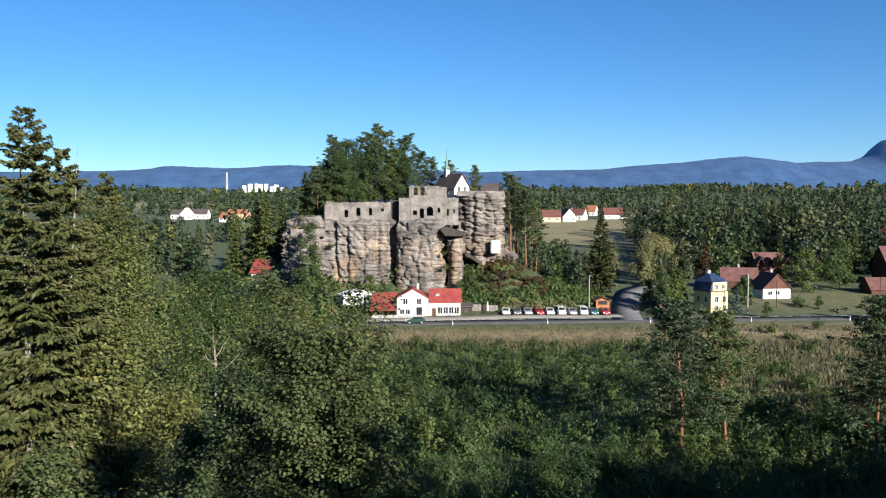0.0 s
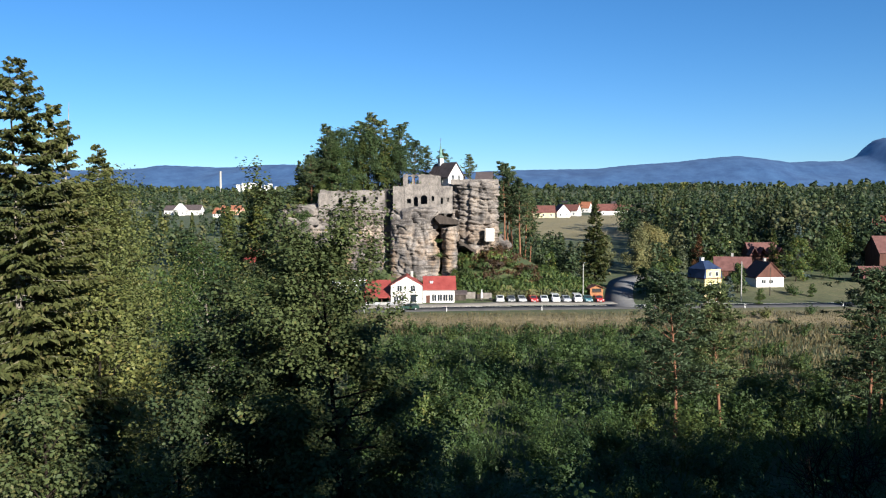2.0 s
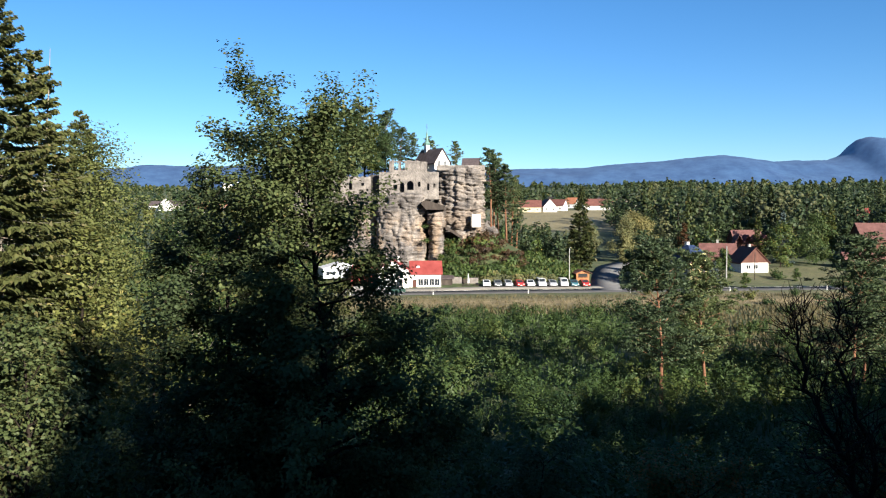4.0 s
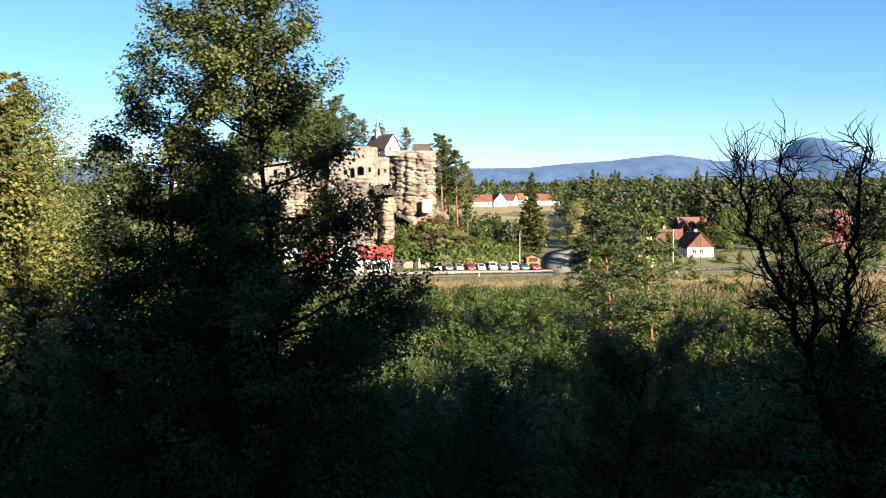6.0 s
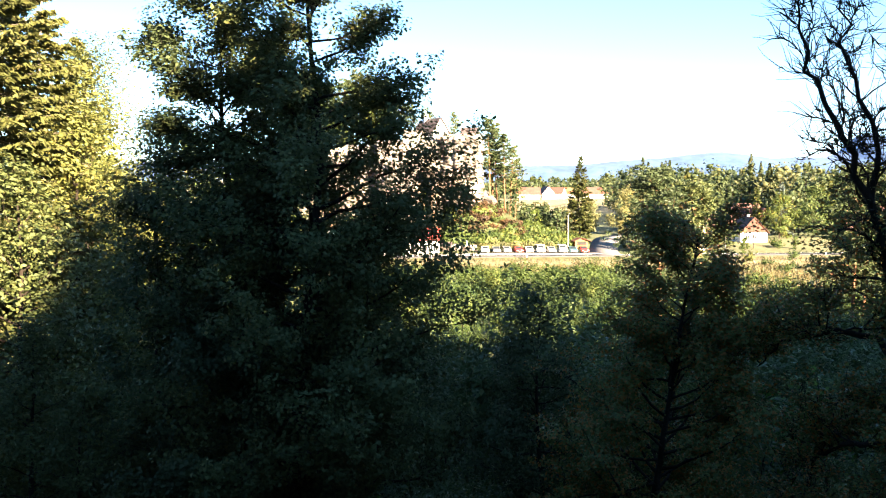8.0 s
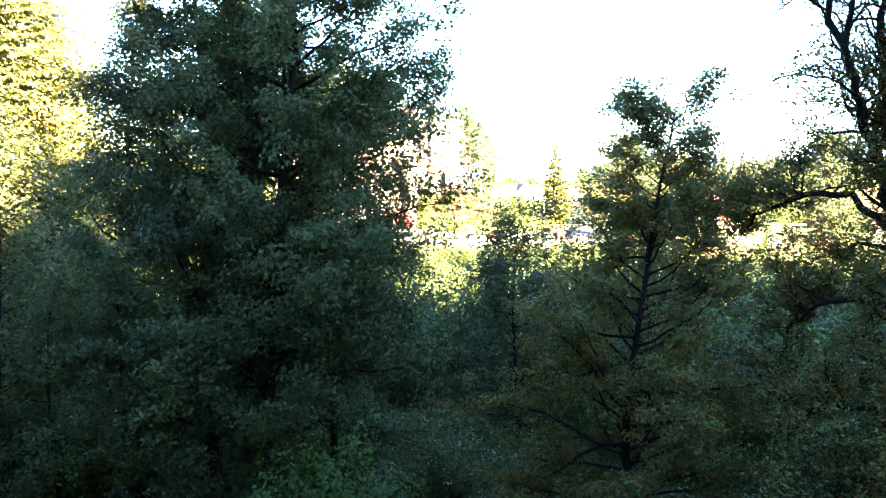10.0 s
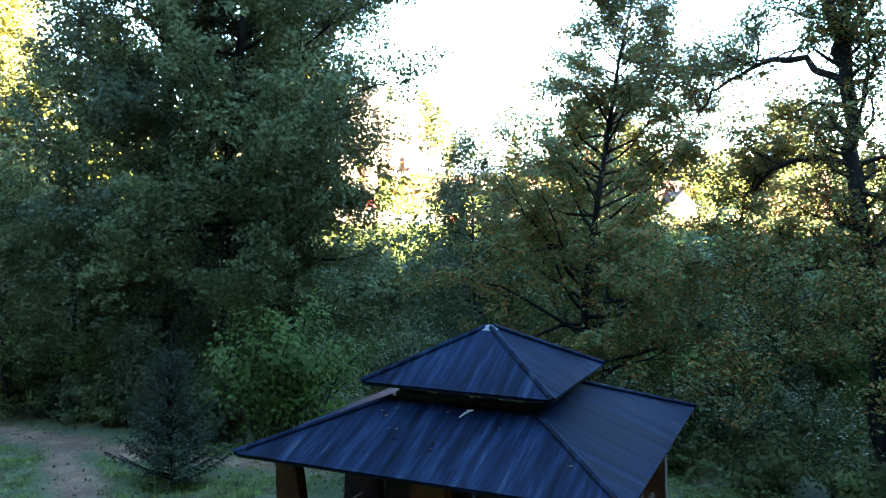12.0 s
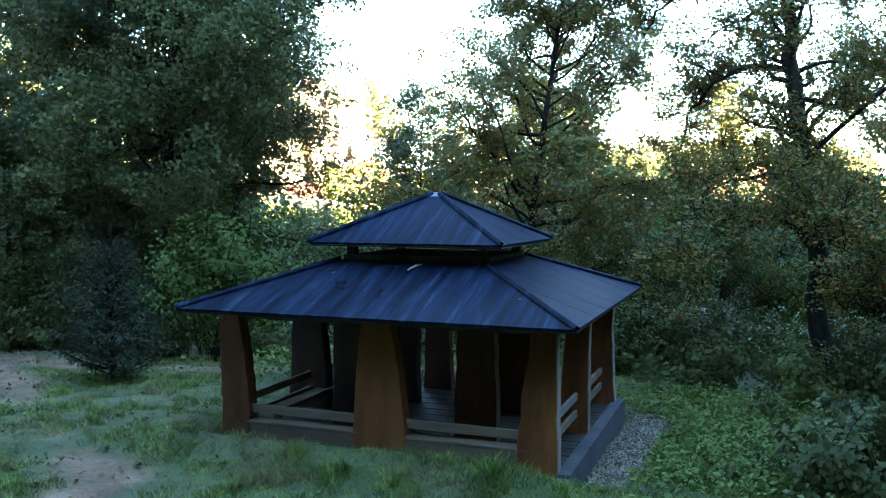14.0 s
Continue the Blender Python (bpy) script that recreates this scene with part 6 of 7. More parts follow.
while y < 150:
    gap = 3.5 + (y - 41) * 0.016
    for x in np.arange(-0.3 * y, 0.64 * y, gap * 1.12):
        px, py = x + rng.uniform(-0.4, 0.4) * gap + (row % 2) * gap * 0.5, y + rng.uniform(-0.4, 0.4) * gap
        hollow = np.hypot((px - 19) / 7, (py - 104) / 7) < 1 or np.hypot((px - 44) / 6, (py - 118) / 6) < 1
        if hollow or (-3.5 < px < 8 and py < 46) or (px > 40 + 20 * vnoise(py / 14, 3.3) and py > 104 + 12 * vnoise(px / 9, 1.1)) or (px < -11 and py > 55) or rng.uniform() < 0.06:
            continue
        near = py < 82
        ob = new("willow_shrub", (NEAR_W if near else FAR_W)[int(rng.integers(0, 3))])
        s = ((1.75 if px > 12 else 1.75) if py < 52 else 1.3 if py < 60 else 1.0) * (0.55 + 0.7 * float(fbm(px / 16 + 9, py / 16)) + rng.uniform(-0.22, 0.22)) * (1 if py < 135 else 0.75)
        w = s * 1.08
        ob.matrix_world = pose(px, py, ground_at(px, py) - 0.2, 0, 0, rng.uniform(0, 360)) @ Matrix.Diagonal((w, w, s, 1))
        tagged(ob, "dense grey-green willow shrub in the wet meadow", "shrub", "willow shrubs in the meadow")
    y += gap
    row += 1
SCRUB = [bush_mesh(155 + i, 3.4, 2.0, 420, 0.42, (LEAF_OLIVE, LEAF_MEADOW, LEAF_GREEN)[i], 0.5, 8) for i in range(3)]
rng = np.random.default_rng(25)
for i in range(120):
    px, py = rng.uniform(44, 118), rng.uniform(108, 205)
    if abs(py - 0.075 * px - 175) < 7 or (py > 182 and px < 72) or (py > 186 and rng.uniform() < 0.72) or px > 0.62 * py:
        continue
    ob = new("meadow_bush", SCRUB[i % 3])
    ob.matrix_world = pose(px, py, ground_at(px, py) - 0.15, 0, 0, rng.uniform(0, 360)) @ Matrix.Scale(rng.uniform(0.35, 0.95), 4)
    tagged(ob, "scrubby green bush in the dry meadow", "bush", "bushes in the dry meadow")
# tall dry reeds beyond the shrubs
rng = np.random.default_rng(15)
c = np.stack([rng.uniform(-22, 110, 32000), rng.uniform(104, 171, 32000)], 1)
c = c[(c[:, 1] < 167 + c[:, 0] * 0.04) & ((c[:, 0] > 42) | (c[:, 1] > 146))]
z = gz(c[:, 0], c[:, 1])
al = rng.normal(size=(len(c), 3)) * 0.25 + np.array([0, 0, 1.0])
tall = np.where(c[:, 1] > 155, 0.55, 1.0)
V, F = leaves(rng, np.column_stack([c, z + 0.4 * tall]), tall, along=al, aspect=0.2)
P = np.column_stack([rng.uniform(-0.3, 0.64, 26000), 40 + 112 * rng.uniform(0, 1, 26000) ** 0.8])
P[:, 0] *= P[:, 1]
P = P[((P[:, 0] > -12) | (P[:, 1] < 55)) & ((P[:, 0] < 44) | (P[:, 1] < 106))]
al2 = rng.normal(size=(len(P), 3)) * 0.35 + np.array([0, 0, 1.0])
SV, SF = leaves(rng, np.column_stack([P, gz(P[:, 0], P[:, 1]) + 0.35]), 1.0, along=al2, aspect=0.2)
tagged(new("sedge", mesh_np("sedge", SV, SF, LEAF_MEADOW)), "tall green sedge between the willow shrubs", "grass", kind="stuff")
tagged(new("reeds", mesh_np("reeds", V, F, foliage("dry_reeds", (0.19, 0.145, 0.07), (0.37, 0.285, 0.16), (0.13, 0.14, 0.05)))), "tall dry grass and reeds beside the road", "reeds", kind="stuff")

# ---- the wooded hillside behind, which shades the foreground ----
B_SPR = [spruce(160 + i, 30, 5.2, 100, 12, 2.1, boughs=False, slim=0.5) for i in range(2)]
rng = np.random.default_rng(16)
across, along_ = np.array([math.cos(SUN_AZ), math.sin(SUN_AZ)]), np.array([-math.sin(SUN_AZ), math.cos(SUN_AZ)])
for row in range(2):
    for k in range(31):
        t = -34 + k * 4.3 + row * 1.8 + rng.uniform(-0.8, 0.8)
        p = across * t - along_ * (22 + row * 6 + rng.uniform(-1.5, 1.5))
        g = ground_at(p[0], p[1])
        top = np.interp(t, [-40, 0, 4, 7, 9, 14, 22, 35, 60, 100], [31, 32, 33.5, 34.5, 38, 38, 37, 35, 33, 32]) + rng.uniform(-3.5, 0.8) + row
        tree("spruce_tree", "tall spruce on the wooded hillside", (p[0], p[1], g - 0.4), *B_SPR[k % 2], scale=(top - g) / 30, turn=k * 77, group="spruces on the hillside")

# woods out of view, added to keep bright sky off the foreground
woods("hillside_wood", "unseen spruce wood added on the hillside to block sky", [(x, y, h, k) for x, y, h, k in scatter(18, 210, -90, 110, -118, -34, 6.5, lambda x, y: y < -26 - x * 0.1, (22, 28), 0.8, 0.1, 0)], 130, 2.6, (LEAF_FAR, LEAF_PALE, NEEDLE_DARK, LEAF_DEEP, LEAF_OLIVE), 57)
woods("hillside_wood", "unseen leafy wood added beside the clearing to block sky", [(x, y, h, k) for x, y, h, k in scatter(17, 40, 26, 70, -8, 34, 7, lambda x, y: x > 16 + y * 0.72, (12, 18), 0.3, 0.1, 0)], 300, 1.2, (LEAF_FAR, LEAF_PALE, NEEDLE_DARK, LEAF_DEEP, LEAF_OLIVE), 58)

# unseen spruces close behind, added only to lower the skylight here
for i, (x, y, h) in enumerate(((-12, -5, 24), (-9, -9.5, 25), (-4, -11, 25), (1.5, -11.5, 25), (6.5, -10.5, 24), (11, -7, 23), (-15, 0.5, 25), (-15.5, 6, 25), (-17, 11, 24))):
    tree("spruce_tree", "unseen spruce added round the clearing to cut skylight", (x, y, ground_at(x, y) - 0.4), *B_SPR[i % 2], scale=h / 30, turn=i * 50, group="spruces on the hillside")
# more unseen wood on both sides, added to dim the clearing
woods("hillside_wood", "unseen tall wood added left of the clearing to cut skylight", scatter(19, 70, -62, -13, -24, 26, 5.5, lambda x, y: x < -14 - max(0, y) * 0.62, (22, 28), 0.5, 0.2, 0), 420, 1.5, (LEAF_FAR, LEAF_PALE, NEEDLE_DARK, LEAF_DEEP, LEAF_OLIVE), 61)
woods("hillside_wood", "unseen leafy wood added right of the clearing to cut skylight", scatter(20, 34, 14, 34, -8, 18, 4.5, lambda x, y: x > 13 + max(0, y) * 0.66, (13, 17), 0.3, 0.2, 0), 420, 1.0, (LEAF_FAR, LEAF_PALE, NEEDLE_DARK, LEAF_DEEP, LEAF_OLIVE), 62)

# three spruces out of view, added to block the glow near the sun
for x, y, h in ((13, -7, 27), (19.5, -1, 27), (25, 6, 26)):
    tree("spruce_tree", "unseen spruce added beside the clearing to block sky glow", (x, y, ground_at(x, y) - 0.4), *B_SPR[0], scale=h / 30, turn=x * 20, group="spruces on the hillside")

# ---- trees round the clearing ----
tree("alder_tree", "tall dark alder with dense crown", (-3.45, 24.8, 0.0), *broadleaf(170, 24.7, 5.4, 0.14, 100, 185000, 0.115, BARK, LEAF_ALDER, stems=1, shape=0.58, spread=0.26, clump=0.23, twigs=13, trunk_r=0.26, aspect=0.78, blunt=0.56, lean=(-0.004, 0), sprays=0.75, flat=0.6, hollow=1.5))
tree("alder_tree", "tall alder with forked dark trunks", (-6.0, 27.2, 0.0), *broadleaf(171, 21.4, 4.7, 0.1, 80, 122000, 0.125, BARK, LEAF_ALDER, stems=1, lean=(-0.015, 0), shape=0.66, spread=0.27, clump=0.24, aspect=0.78, blunt=0.58, twigs=11, trunk_r=0.26, sprays=0.75, flat=0.6, hollow=1.3))
L3 = broadleaf(172, 18.5, 4.0, 0.08, 40, 11000, 0.24, BARK, LEAF_ALDER, shape=0.66, clump=0.5, twigs=6, spread=0.36)
L4 = broadleaf(173, 16, 4.0, 0.08, 38, 10000, 0.24, BARK, LEAF_LIGHT, shape=0.66, clump=0.5, twigs=6, spread=0.36)
tree("alder_tree", "yellowing alder beside other alders", (-10.6, 34.5, -0.6), *broadleaf(174, 19.0, 3.6, 0.08, 38, 16000, 0.2, BARK, LEAF_OLIVE, shape=0.66, clump=0.46, twigs=6, spread=0.36))
for x, y, s_ in ((-11.0, 27.5, 0.46), (-9.0, 27.4, 0.5), (-13.2, 28.6, 0.57), (-16.6, 29.4, 0.62), (-19.8, 30.5, 0.64)):
    tree("alder_tree", "young dark alder behind the clearing", (x, y, ground_at(x, y) - 0.2), *L3, scale=s_, turn=x * 40, group="young alders")
tree("maple_tree", "light green leafy tree beyond the path", (-21.0, 52, -0.5), *L4, scale=1.3)
tree("maple_tree", "light green leafy tree beside the tall spruces", (-18.8, 39.0, -0.5), *L4, scale=1.06, turn=200)
tree("maple_tree", "young leafy tree at the clearing's edge", (-14.5, 31.0, -0.4), *L4, scale=0.5, turn=120)
tree("alder_tree", "dark alder behind the clearing", (-24, 36, -0.5), *L3, scale=0.6, turn=210)
tree("alder_tree", "dark alder behind the clearing", (-6.7, 35.0, -0.6), *L3, scale=1.15, turn=70)
tree("maple_tree", "sparse maple with twisting trunk and rusty leaves", (7.0, 23.6, -0.7), *broadleaf(175, 14.7, 4.5, 0.06, 96, 105000, 0.102, BARK, LEAF_RUST, spread=0.36, shape=0.5, clump=0.2, twigs=9, trunk_r=0.17, aspect=0.7, lean=(0.075, 0), blunt=0.46, sprays=0.5, flat=0.6, hollow=0.9))


def old_tree(seed, stems, n_leaves, leaf, leafy_to, mat, spacing=0.2, reach=2.3, bark=BARK):
    """Crooked stems along guide lines of (x, y, z, r), with long zigzag limbs and fine twigs; leaves below a height."""
    rng = np.random.default_rng(seed)
    paths, tips = [], []
    for guide, start in stems:
        g = np.array(guide, dtype=float)
        n = 4 * (len(g) - 1) + 1
        u = np.linspace(0, len(g) - 1, n)
        st = np.stack([np.interp(u, np.arange(len(g)), g[:, c]) for c in range(4)], 1)
        st[1:-1, :3] = (st[:-2, :3] + 2 * st[1:-1, :3] + st[2:, :3]) / 4 + rng.normal(size=(n - 2, 3)) * 0.07
        paths.append(st)
        length = np.sum(np.linalg.norm(np.diff(st[:, :3], axis=0), axis=1))
        m = int(length * (1 - start) / spacing)
        for i in range(m):
            f = start + (1 - start) * (i + rng.uniform(0, 1)) / m
            k = min(f * (n - 1), n - 1.01)
            j = int(k)
            p = st[j] + (st[j + 1] - st[j]) * (k - j)
            d0 = st[j + 1, :3] - st[j, :3]
            az = i * 2.4 + rng.uniform(-0.6, 0.6)
            el = rng.uniform(0.1, 0.5) if f < 0.45 else rng.uniform(0.5, 1.05)
            ln = reach * (1.15 - 0.75 * f) * rng.uniform(0.6, 1.25)
            dd = np.array([np.cos(az) * np.cos(el), np.sin(az) * np.cos(el), np.sin(el)]) + 0.3 * d0 / np.linalg.norm(d0)
            br = np.array(limb(rng, p[:3], dd, ln, max(0.018, p[3] * 0.42), 7, 0.3, 0.05, 0.009))
            paths.append(br)
            tips.extend(br[3:, :3])
            for t in range(int(7 + 4.5 * ln)):
                k2 = rng.uniform(1.2, 6.95)
                j2 = int(k2)
                q = br[j2] + (br[j2 + 1] - br[j2]) * (k2 - j2)
                td = br[j2 + 1, :3] - br[j2, :3]
                td = td / np.linalg.norm(td) + rng.normal(size=3) * 0.6 + np.array([0, 0, 0.25])
                tw = np.array(limb(rng, q[:3], td, rng.uniform(0.45, 1.0), 0.014, 4, 0.32, 0.04, 0.005))
                paths.append(tw)
                tips.extend(tw[1:, :3])
    V, F = tubes(paths)
    tips = np.array(tips)
    tips = tips[(tips[:, 2] < leafy_to + rng.normal(size=len(tips)) * 1.2) & (rng.uniform(size=len(tips)) < 0.34)]
    pick = tips[rng.integers(0, len(tips), n_leaves)]
    LV, LF = leaves(rng, pick + np.clip(rng.normal(size=(n_leaves, 3)), -1.7, 1.7) * np.array([0.19, 0.19, 0.09]), leaf, 0.2, 0.62, up=1.3)
    return mesh_np("trunk", V, F, bark, smooth=True), mesh_np("crown", LV, LF, mat)


tree("chestnut_tree", "old sparse tree with bare crooked upper limbs", (11.9, 17.6, -0.5),
     *old_tree(176, [([(0.65, 0.3, 0, 0.27), (0.55, 0.7, 2.6, 0.23), (0.47, 1.1, 5.2, 0.21), (0.28, 1.6, 8.0, 0.19), (0.25, 1.8, 10.3, 0.165), (0.1, 1.9, 12.8, 0.135), (-0.05, 1.8, 14.0, 0.105), (-0.3, 1.5, 15.6, 0.08), (-0.5, 1.0, 17.3, 0.05), (-0.4, 0.7, 19.4, 0.02)], 0.16),
                     ([(0.25, 1.8, 10.4, 0.13), (-0.2, 1.8, 11.7, 0.12), (-0.65, 1.75, 12.9, 0.11), (-1.2, 1.5, 14.1, 0.095), (-2.0, 1.2, 15.9, 0.07), (-2.9, 1.1, 17.5, 0.045), (-3.3, 1.0, 19.0, 0.02)], 0.15),
                     ([(-1.3, 1.4, 14.4, 0.08), (-1.4, 1.1, 15.9, 0.065), (-2.1, 1.2, 17.6, 0.045), (-2.2, 1.2, 19.2, 0.02)], 0.15),
                     ([(0.25, 1.8, 11.2, 0.10), (1.4, 2.2, 13.5, 0.08), (2.1, 2.0, 16.0, 0.05), (2.8, 2.1, 18.5, 0.02)], 0.15),
                     ([(0.25, 1.8, 10.1, 0.11), (-0.35, 2.9, 11.0, 0.09), (-1.2, 4.0, 11.0, 0.065), (-1.55, 5.5, 10.5, 0.035), (-1.9, 6.3, 9.6, 0.012)], 0.3),
                     ([(0.28, 1.6, 8.1, 0.10), (-0.6, 2.3, 8.5, 0.08), (-0.95, 3.6, 8.0, 0.06), (-1.12, 4.6, 7.4, 0.045), (-1.2, 4.7, 5.6, 0.015)], 0.3),
                     ([(0.45, 1.1, 5.4, 0.08), (0.0, 2.2, 5.7, 0.06), (-0.7, 3.4, 5.4, 0.03), (-1.3, 3.9, 4.4, 0.012)], 0.3),
                     ([(0.4, 1.2, 6.0, 0.09), (1.6, 0.6, 7.4, 0.07), (3.0, 0.4, 8.0, 0.045), (4.2, 0.3, 7.8, 0.015)], 0.3),
                     ([(0.5, 0.9, 4.2, 0.07), (-0.9, 0.4, 4.7, 0.05), (-2.3, 0.1, 4.0, 0.03), (-3.3, 0.0, 2.8, 0.012)], 0.35),
                     ([(0.5, 0.8, 3.8, 0.07), (0.2, -0.9, 4.5, 0.05), (-0.5, -2.0, 3.8, 0.03), (-1.0, -2.6, 2.7, 0.012)], 0.35),
                     ([(0.5, 0.8, 4.4, 0.07), (1.9, 0.0, 4.7, 0.05), (3.0, -0.5, 3.8, 0.03), (3.8, -0.8, 2.6, 0.012)], 0.35)],
               72000, 0.105, 13.4, LEAF_RUST))
tree("chestnut_tree", "sparse tree with long dark limbs", (18.5, 23.5, -1.2), *broadleaf(177, 15, 5.4, 0.08, 52, 46000, 0.125, BARK, LEAF_RUST, clump=0.2, twigs=11, sprays=0.6, flat=0.6))
UNDER = broadleaf(186, 8.5, 3.4, 0.03, 44, 24000, 0.13, BARK, LEAF_GREEN, clump=0.28, twigs=8, shape=0.55, blunt=0.5)
for i, (x, y, s_) in enumerate(((18.6, 21.0, 0.75), (15.8, 29.0, 0.62), (22.5, 25.0, 1.0))):
    tree("maple_tree", "young leafy maple under the taller trees", (x, y, ground_at(x, y) - 0.2), *UNDER, scale=s_, turn=i * 83, group="young maples")
tree("alder_tree", "young alder beside the tall alders", (-1.9, 26.5, -0.5), *broadleaf(181, 12.6, 3.4, 0.45, 46, 30000, 0.13, BARK, LEAF_ALDER, clump=0.34, twigs=5, shape=0.6, blunt=0.5))
tree("alder_tree", "young alder in the meadow's edge", (5.6, 37.5, -0.7), *broadleaf(178, 10.6, 3.3, 0.02, 44, 18000, 0.17, BARK, LEAF_ALDER, clump=0.34, twigs=6, shape=0.6, spread=0.4, blunt=0.45))
tree("alder_tree", "young alder in the meadow's edge", (10.2, 33, -0.7), *broadleaf(179, 10.8, 3.6, 0.05, 46, 18000, 0.16, BARK, LEAF_GREEN, clump=0.34, twigs=7, shape=0.6, blunt=0.45))



def bush(name, label, at, pair, scale, turn, group):
    ob = tagged(new(name), label, "bush", group)
    ob.matrix_world = pose(*at, 0, 0, turn) @ Matrix.Scale(scale, 4)
    child("stem", pair[0], ob)
    child("foliage", pair[1], ob)
    return ob


HAZEL = [bush_mesh(180 + i, 4.6, 2.6, 8000, 0.118, (LEAF_HAZEL, LEAF_ALDER)[i], 0.7, 14, True) for i in range(2)]
HAZEL_FAR = [bush_mesh(182 + i, 4.6, 2.6, 2600, 0.22, (LEAF_HAZEL, LEAF_ALDER)[i], 0.7, 12, True) for i in range(2)]
LOWB = [bush_mesh(184 + i, 1.7, 1.5, 2800, 0.12, (LEAF_GREEN, LEAF_ALDER)[i], 0.7, 10, True) for i in range(2)]
for i, (x, y, s) in enumerate([(-1.9, 21.9, 1.05), (-5.0, 24.8, 0.9), (-8.8, 28.2, 1.0), (-12.8, 29.8, 0.95), (-16.5, 30.5, 1.0), (1.6, 27, 0.75), (-1.8, 31, 0.8), (4.5, 28.0, 0.6), (11, 29, 0.85), (14.5, 28, 0.9), (18, 27, 0.9), (22, 26, 1.0), (-4, 29, 0.9), (8.5, 43.5, 1.3), (-19.5, 25, 0.9), (0.5, 44.5, 1.2), (-4.5, 41, 1.2), (-1.5, 35.5, 0.7), (9.4, 37.5, 0.85), (21, 26.5, 1.5), (25, 29.5, 1.7), (18, 31.5, 1.6), (22.5, 34, 1.7), (14, 34, 1.6), (29, 34, 1.8), (11, 37, 1.5), (17, 37.5, 1.7)]):
    bush("hazel_bush", "dense green hazel bush at the clearing's edge", (x, y, ground_at(x, y) - 0.15), (HAZEL if y < 28.5 else HAZEL_FAR)[i % 2], s, i * 63, "bushes round the clearing")
for i, (x, y, s) in enumerate([(7.8, 19.2, 0.9), (9.6, 18.2, 1.05), (11.2, 16.8, 0.95), (13.2, 16.2, 1.1), (8.6, 21.2, 1.1), (10.6, 21.5, 1.0), (14.4, 19, 1.1), (6.9, 9.3, 0.95), (7.9, 8.6, 0.9), (5.6, 20.2, 0.8), (3.6, 21.6, 0.9), (1.4, 21.5, 0.7), (16, 18, 1.2), (12.6, 22.5, 1.2), (9, 14.8, 0.5), (10.6, 13.6, 0.55), (-6.8, 25.2, 1.0), (-8.3, 26.6, 1.1), (-9.8, 27.8, 1.1), (-11.5, 29, 1.2), (-5.2, 23.9, 0.9), (-3.6, 22.8, 0.9), (-13.6, 30.2, 1.2), (-0.6, 21.2, 0.8)]):
    bush("low_bush", "low leafy bush at the clearing's edge", (x, y, ground_at(x, y) - 0.1), LOWB[i % 2], s, i * 77, "low bushes")
YOUNG = spruce(190, 2.75, 1.02, 170, 80, 0.085, mat=foliage("young_spruce_needles", (0.028, 0.052, 0.026), (0.075, 0.118, 0.056), through_light=0.1), bare=0.03, sag=-0.3, slim=0.26)
ys = tree("young_spruce", "small bluish young spruce beside the path", (-3.8, 17.9, ground_at(-3.8, 17.9) - 0.05), *YOUNG)
V, F = tubes([[(0, 0, 2.6, 0.016), (0.02, 0, 3.1, 0.012), (0.03, 0.01, 3.65, 0.005)]] + [[(0.01, 0, z, 0.008), (0.2 * math.cos(a), 0.2 * math.sin(a), z + 0.22, 0.004)] for z, a in ((2.75, 0.4), (2.85, 2.6), (2.95, 4.4), (3.1, 1.5), (3.2, 3.4))])
child("leader", mesh_np("leader", V, F, BARK, smooth=True), ys, "bare dry leader")
# herbs with white flower heads in the gaps
rng = np.random.default_rng(19)
spots = [(12.5, 24.5, 3.0, 900), (3.2, 33.5, 2.6, 700), (9.8, 25.2, 1.8, 400), (1.8, 30, 1.6, 300), (2.8, 37.5, 2.6, 600), (16.5, 31.5, 2.6, 900), (16, 22.5, 2.4, 500), (4.5, 24.8, 1.3, 200)]
C = np.concatenate([np.column_stack([rng.normal(x, r, n), rng.normal(y, r, n)]) for x, y, r, n in spots])
h = rng.uniform(0.5, 1.7, len(C))
base = gz(C[:, 0], C[:, 1])
V1, F1 = leaves(rng, np.repeat(np.column_stack([C, base]), 5, 0) + np.column_stack([rng.normal(size=(len(C) * 5, 2)) * 0.2, np.repeat(h, 5) * rng.uniform(0.2, 0.95, len(C) * 5)]), 0.2, aspect=0.5)
top = np.column_stack([C, base + h])[rng.uniform(size=len(C)) < 0.3]
V2, F2 = leaves(rng, np.repeat(top, 4, 0) + rng.normal(size=(len(top) * 4, 3)) * np.array([0.10, 0.10, 0.03]), 0.085, aspect=0.9, up=3)
WHITEF = foliage("white_flower_heads", (0.34, 0.37, 0.28), (0.56, 0.58, 0.48), through_light=0.3)
tagged(new("flowering_herbs", mesh_np("flowering_herbs", np.concatenate([V1, V2]), np.concatenate([F1, F2 + len(V1)]), [LEAF_GREEN, WHITEF], np.concatenate([np.zeros(len(F1)), np.ones(len(F2))]))),
       "tall herbs with whitish flower heads", "herbs", kind="stuff")

# ---- grass and ground plants of the clearing ----
PAV = pose(2.45, 14.335, 0.52, 0, 0, -30.3)
PAV_IN = PAV.inverted()


def off_pavilion(P, hx, hy):
    q = (np.array(PAV_IN)[:2, :2] @ (P - np.array([2.45, 14.335])).T).T
    return (np.abs(q[:, 0]) > hx) | (np.abs(q[:, 1]) > hy)


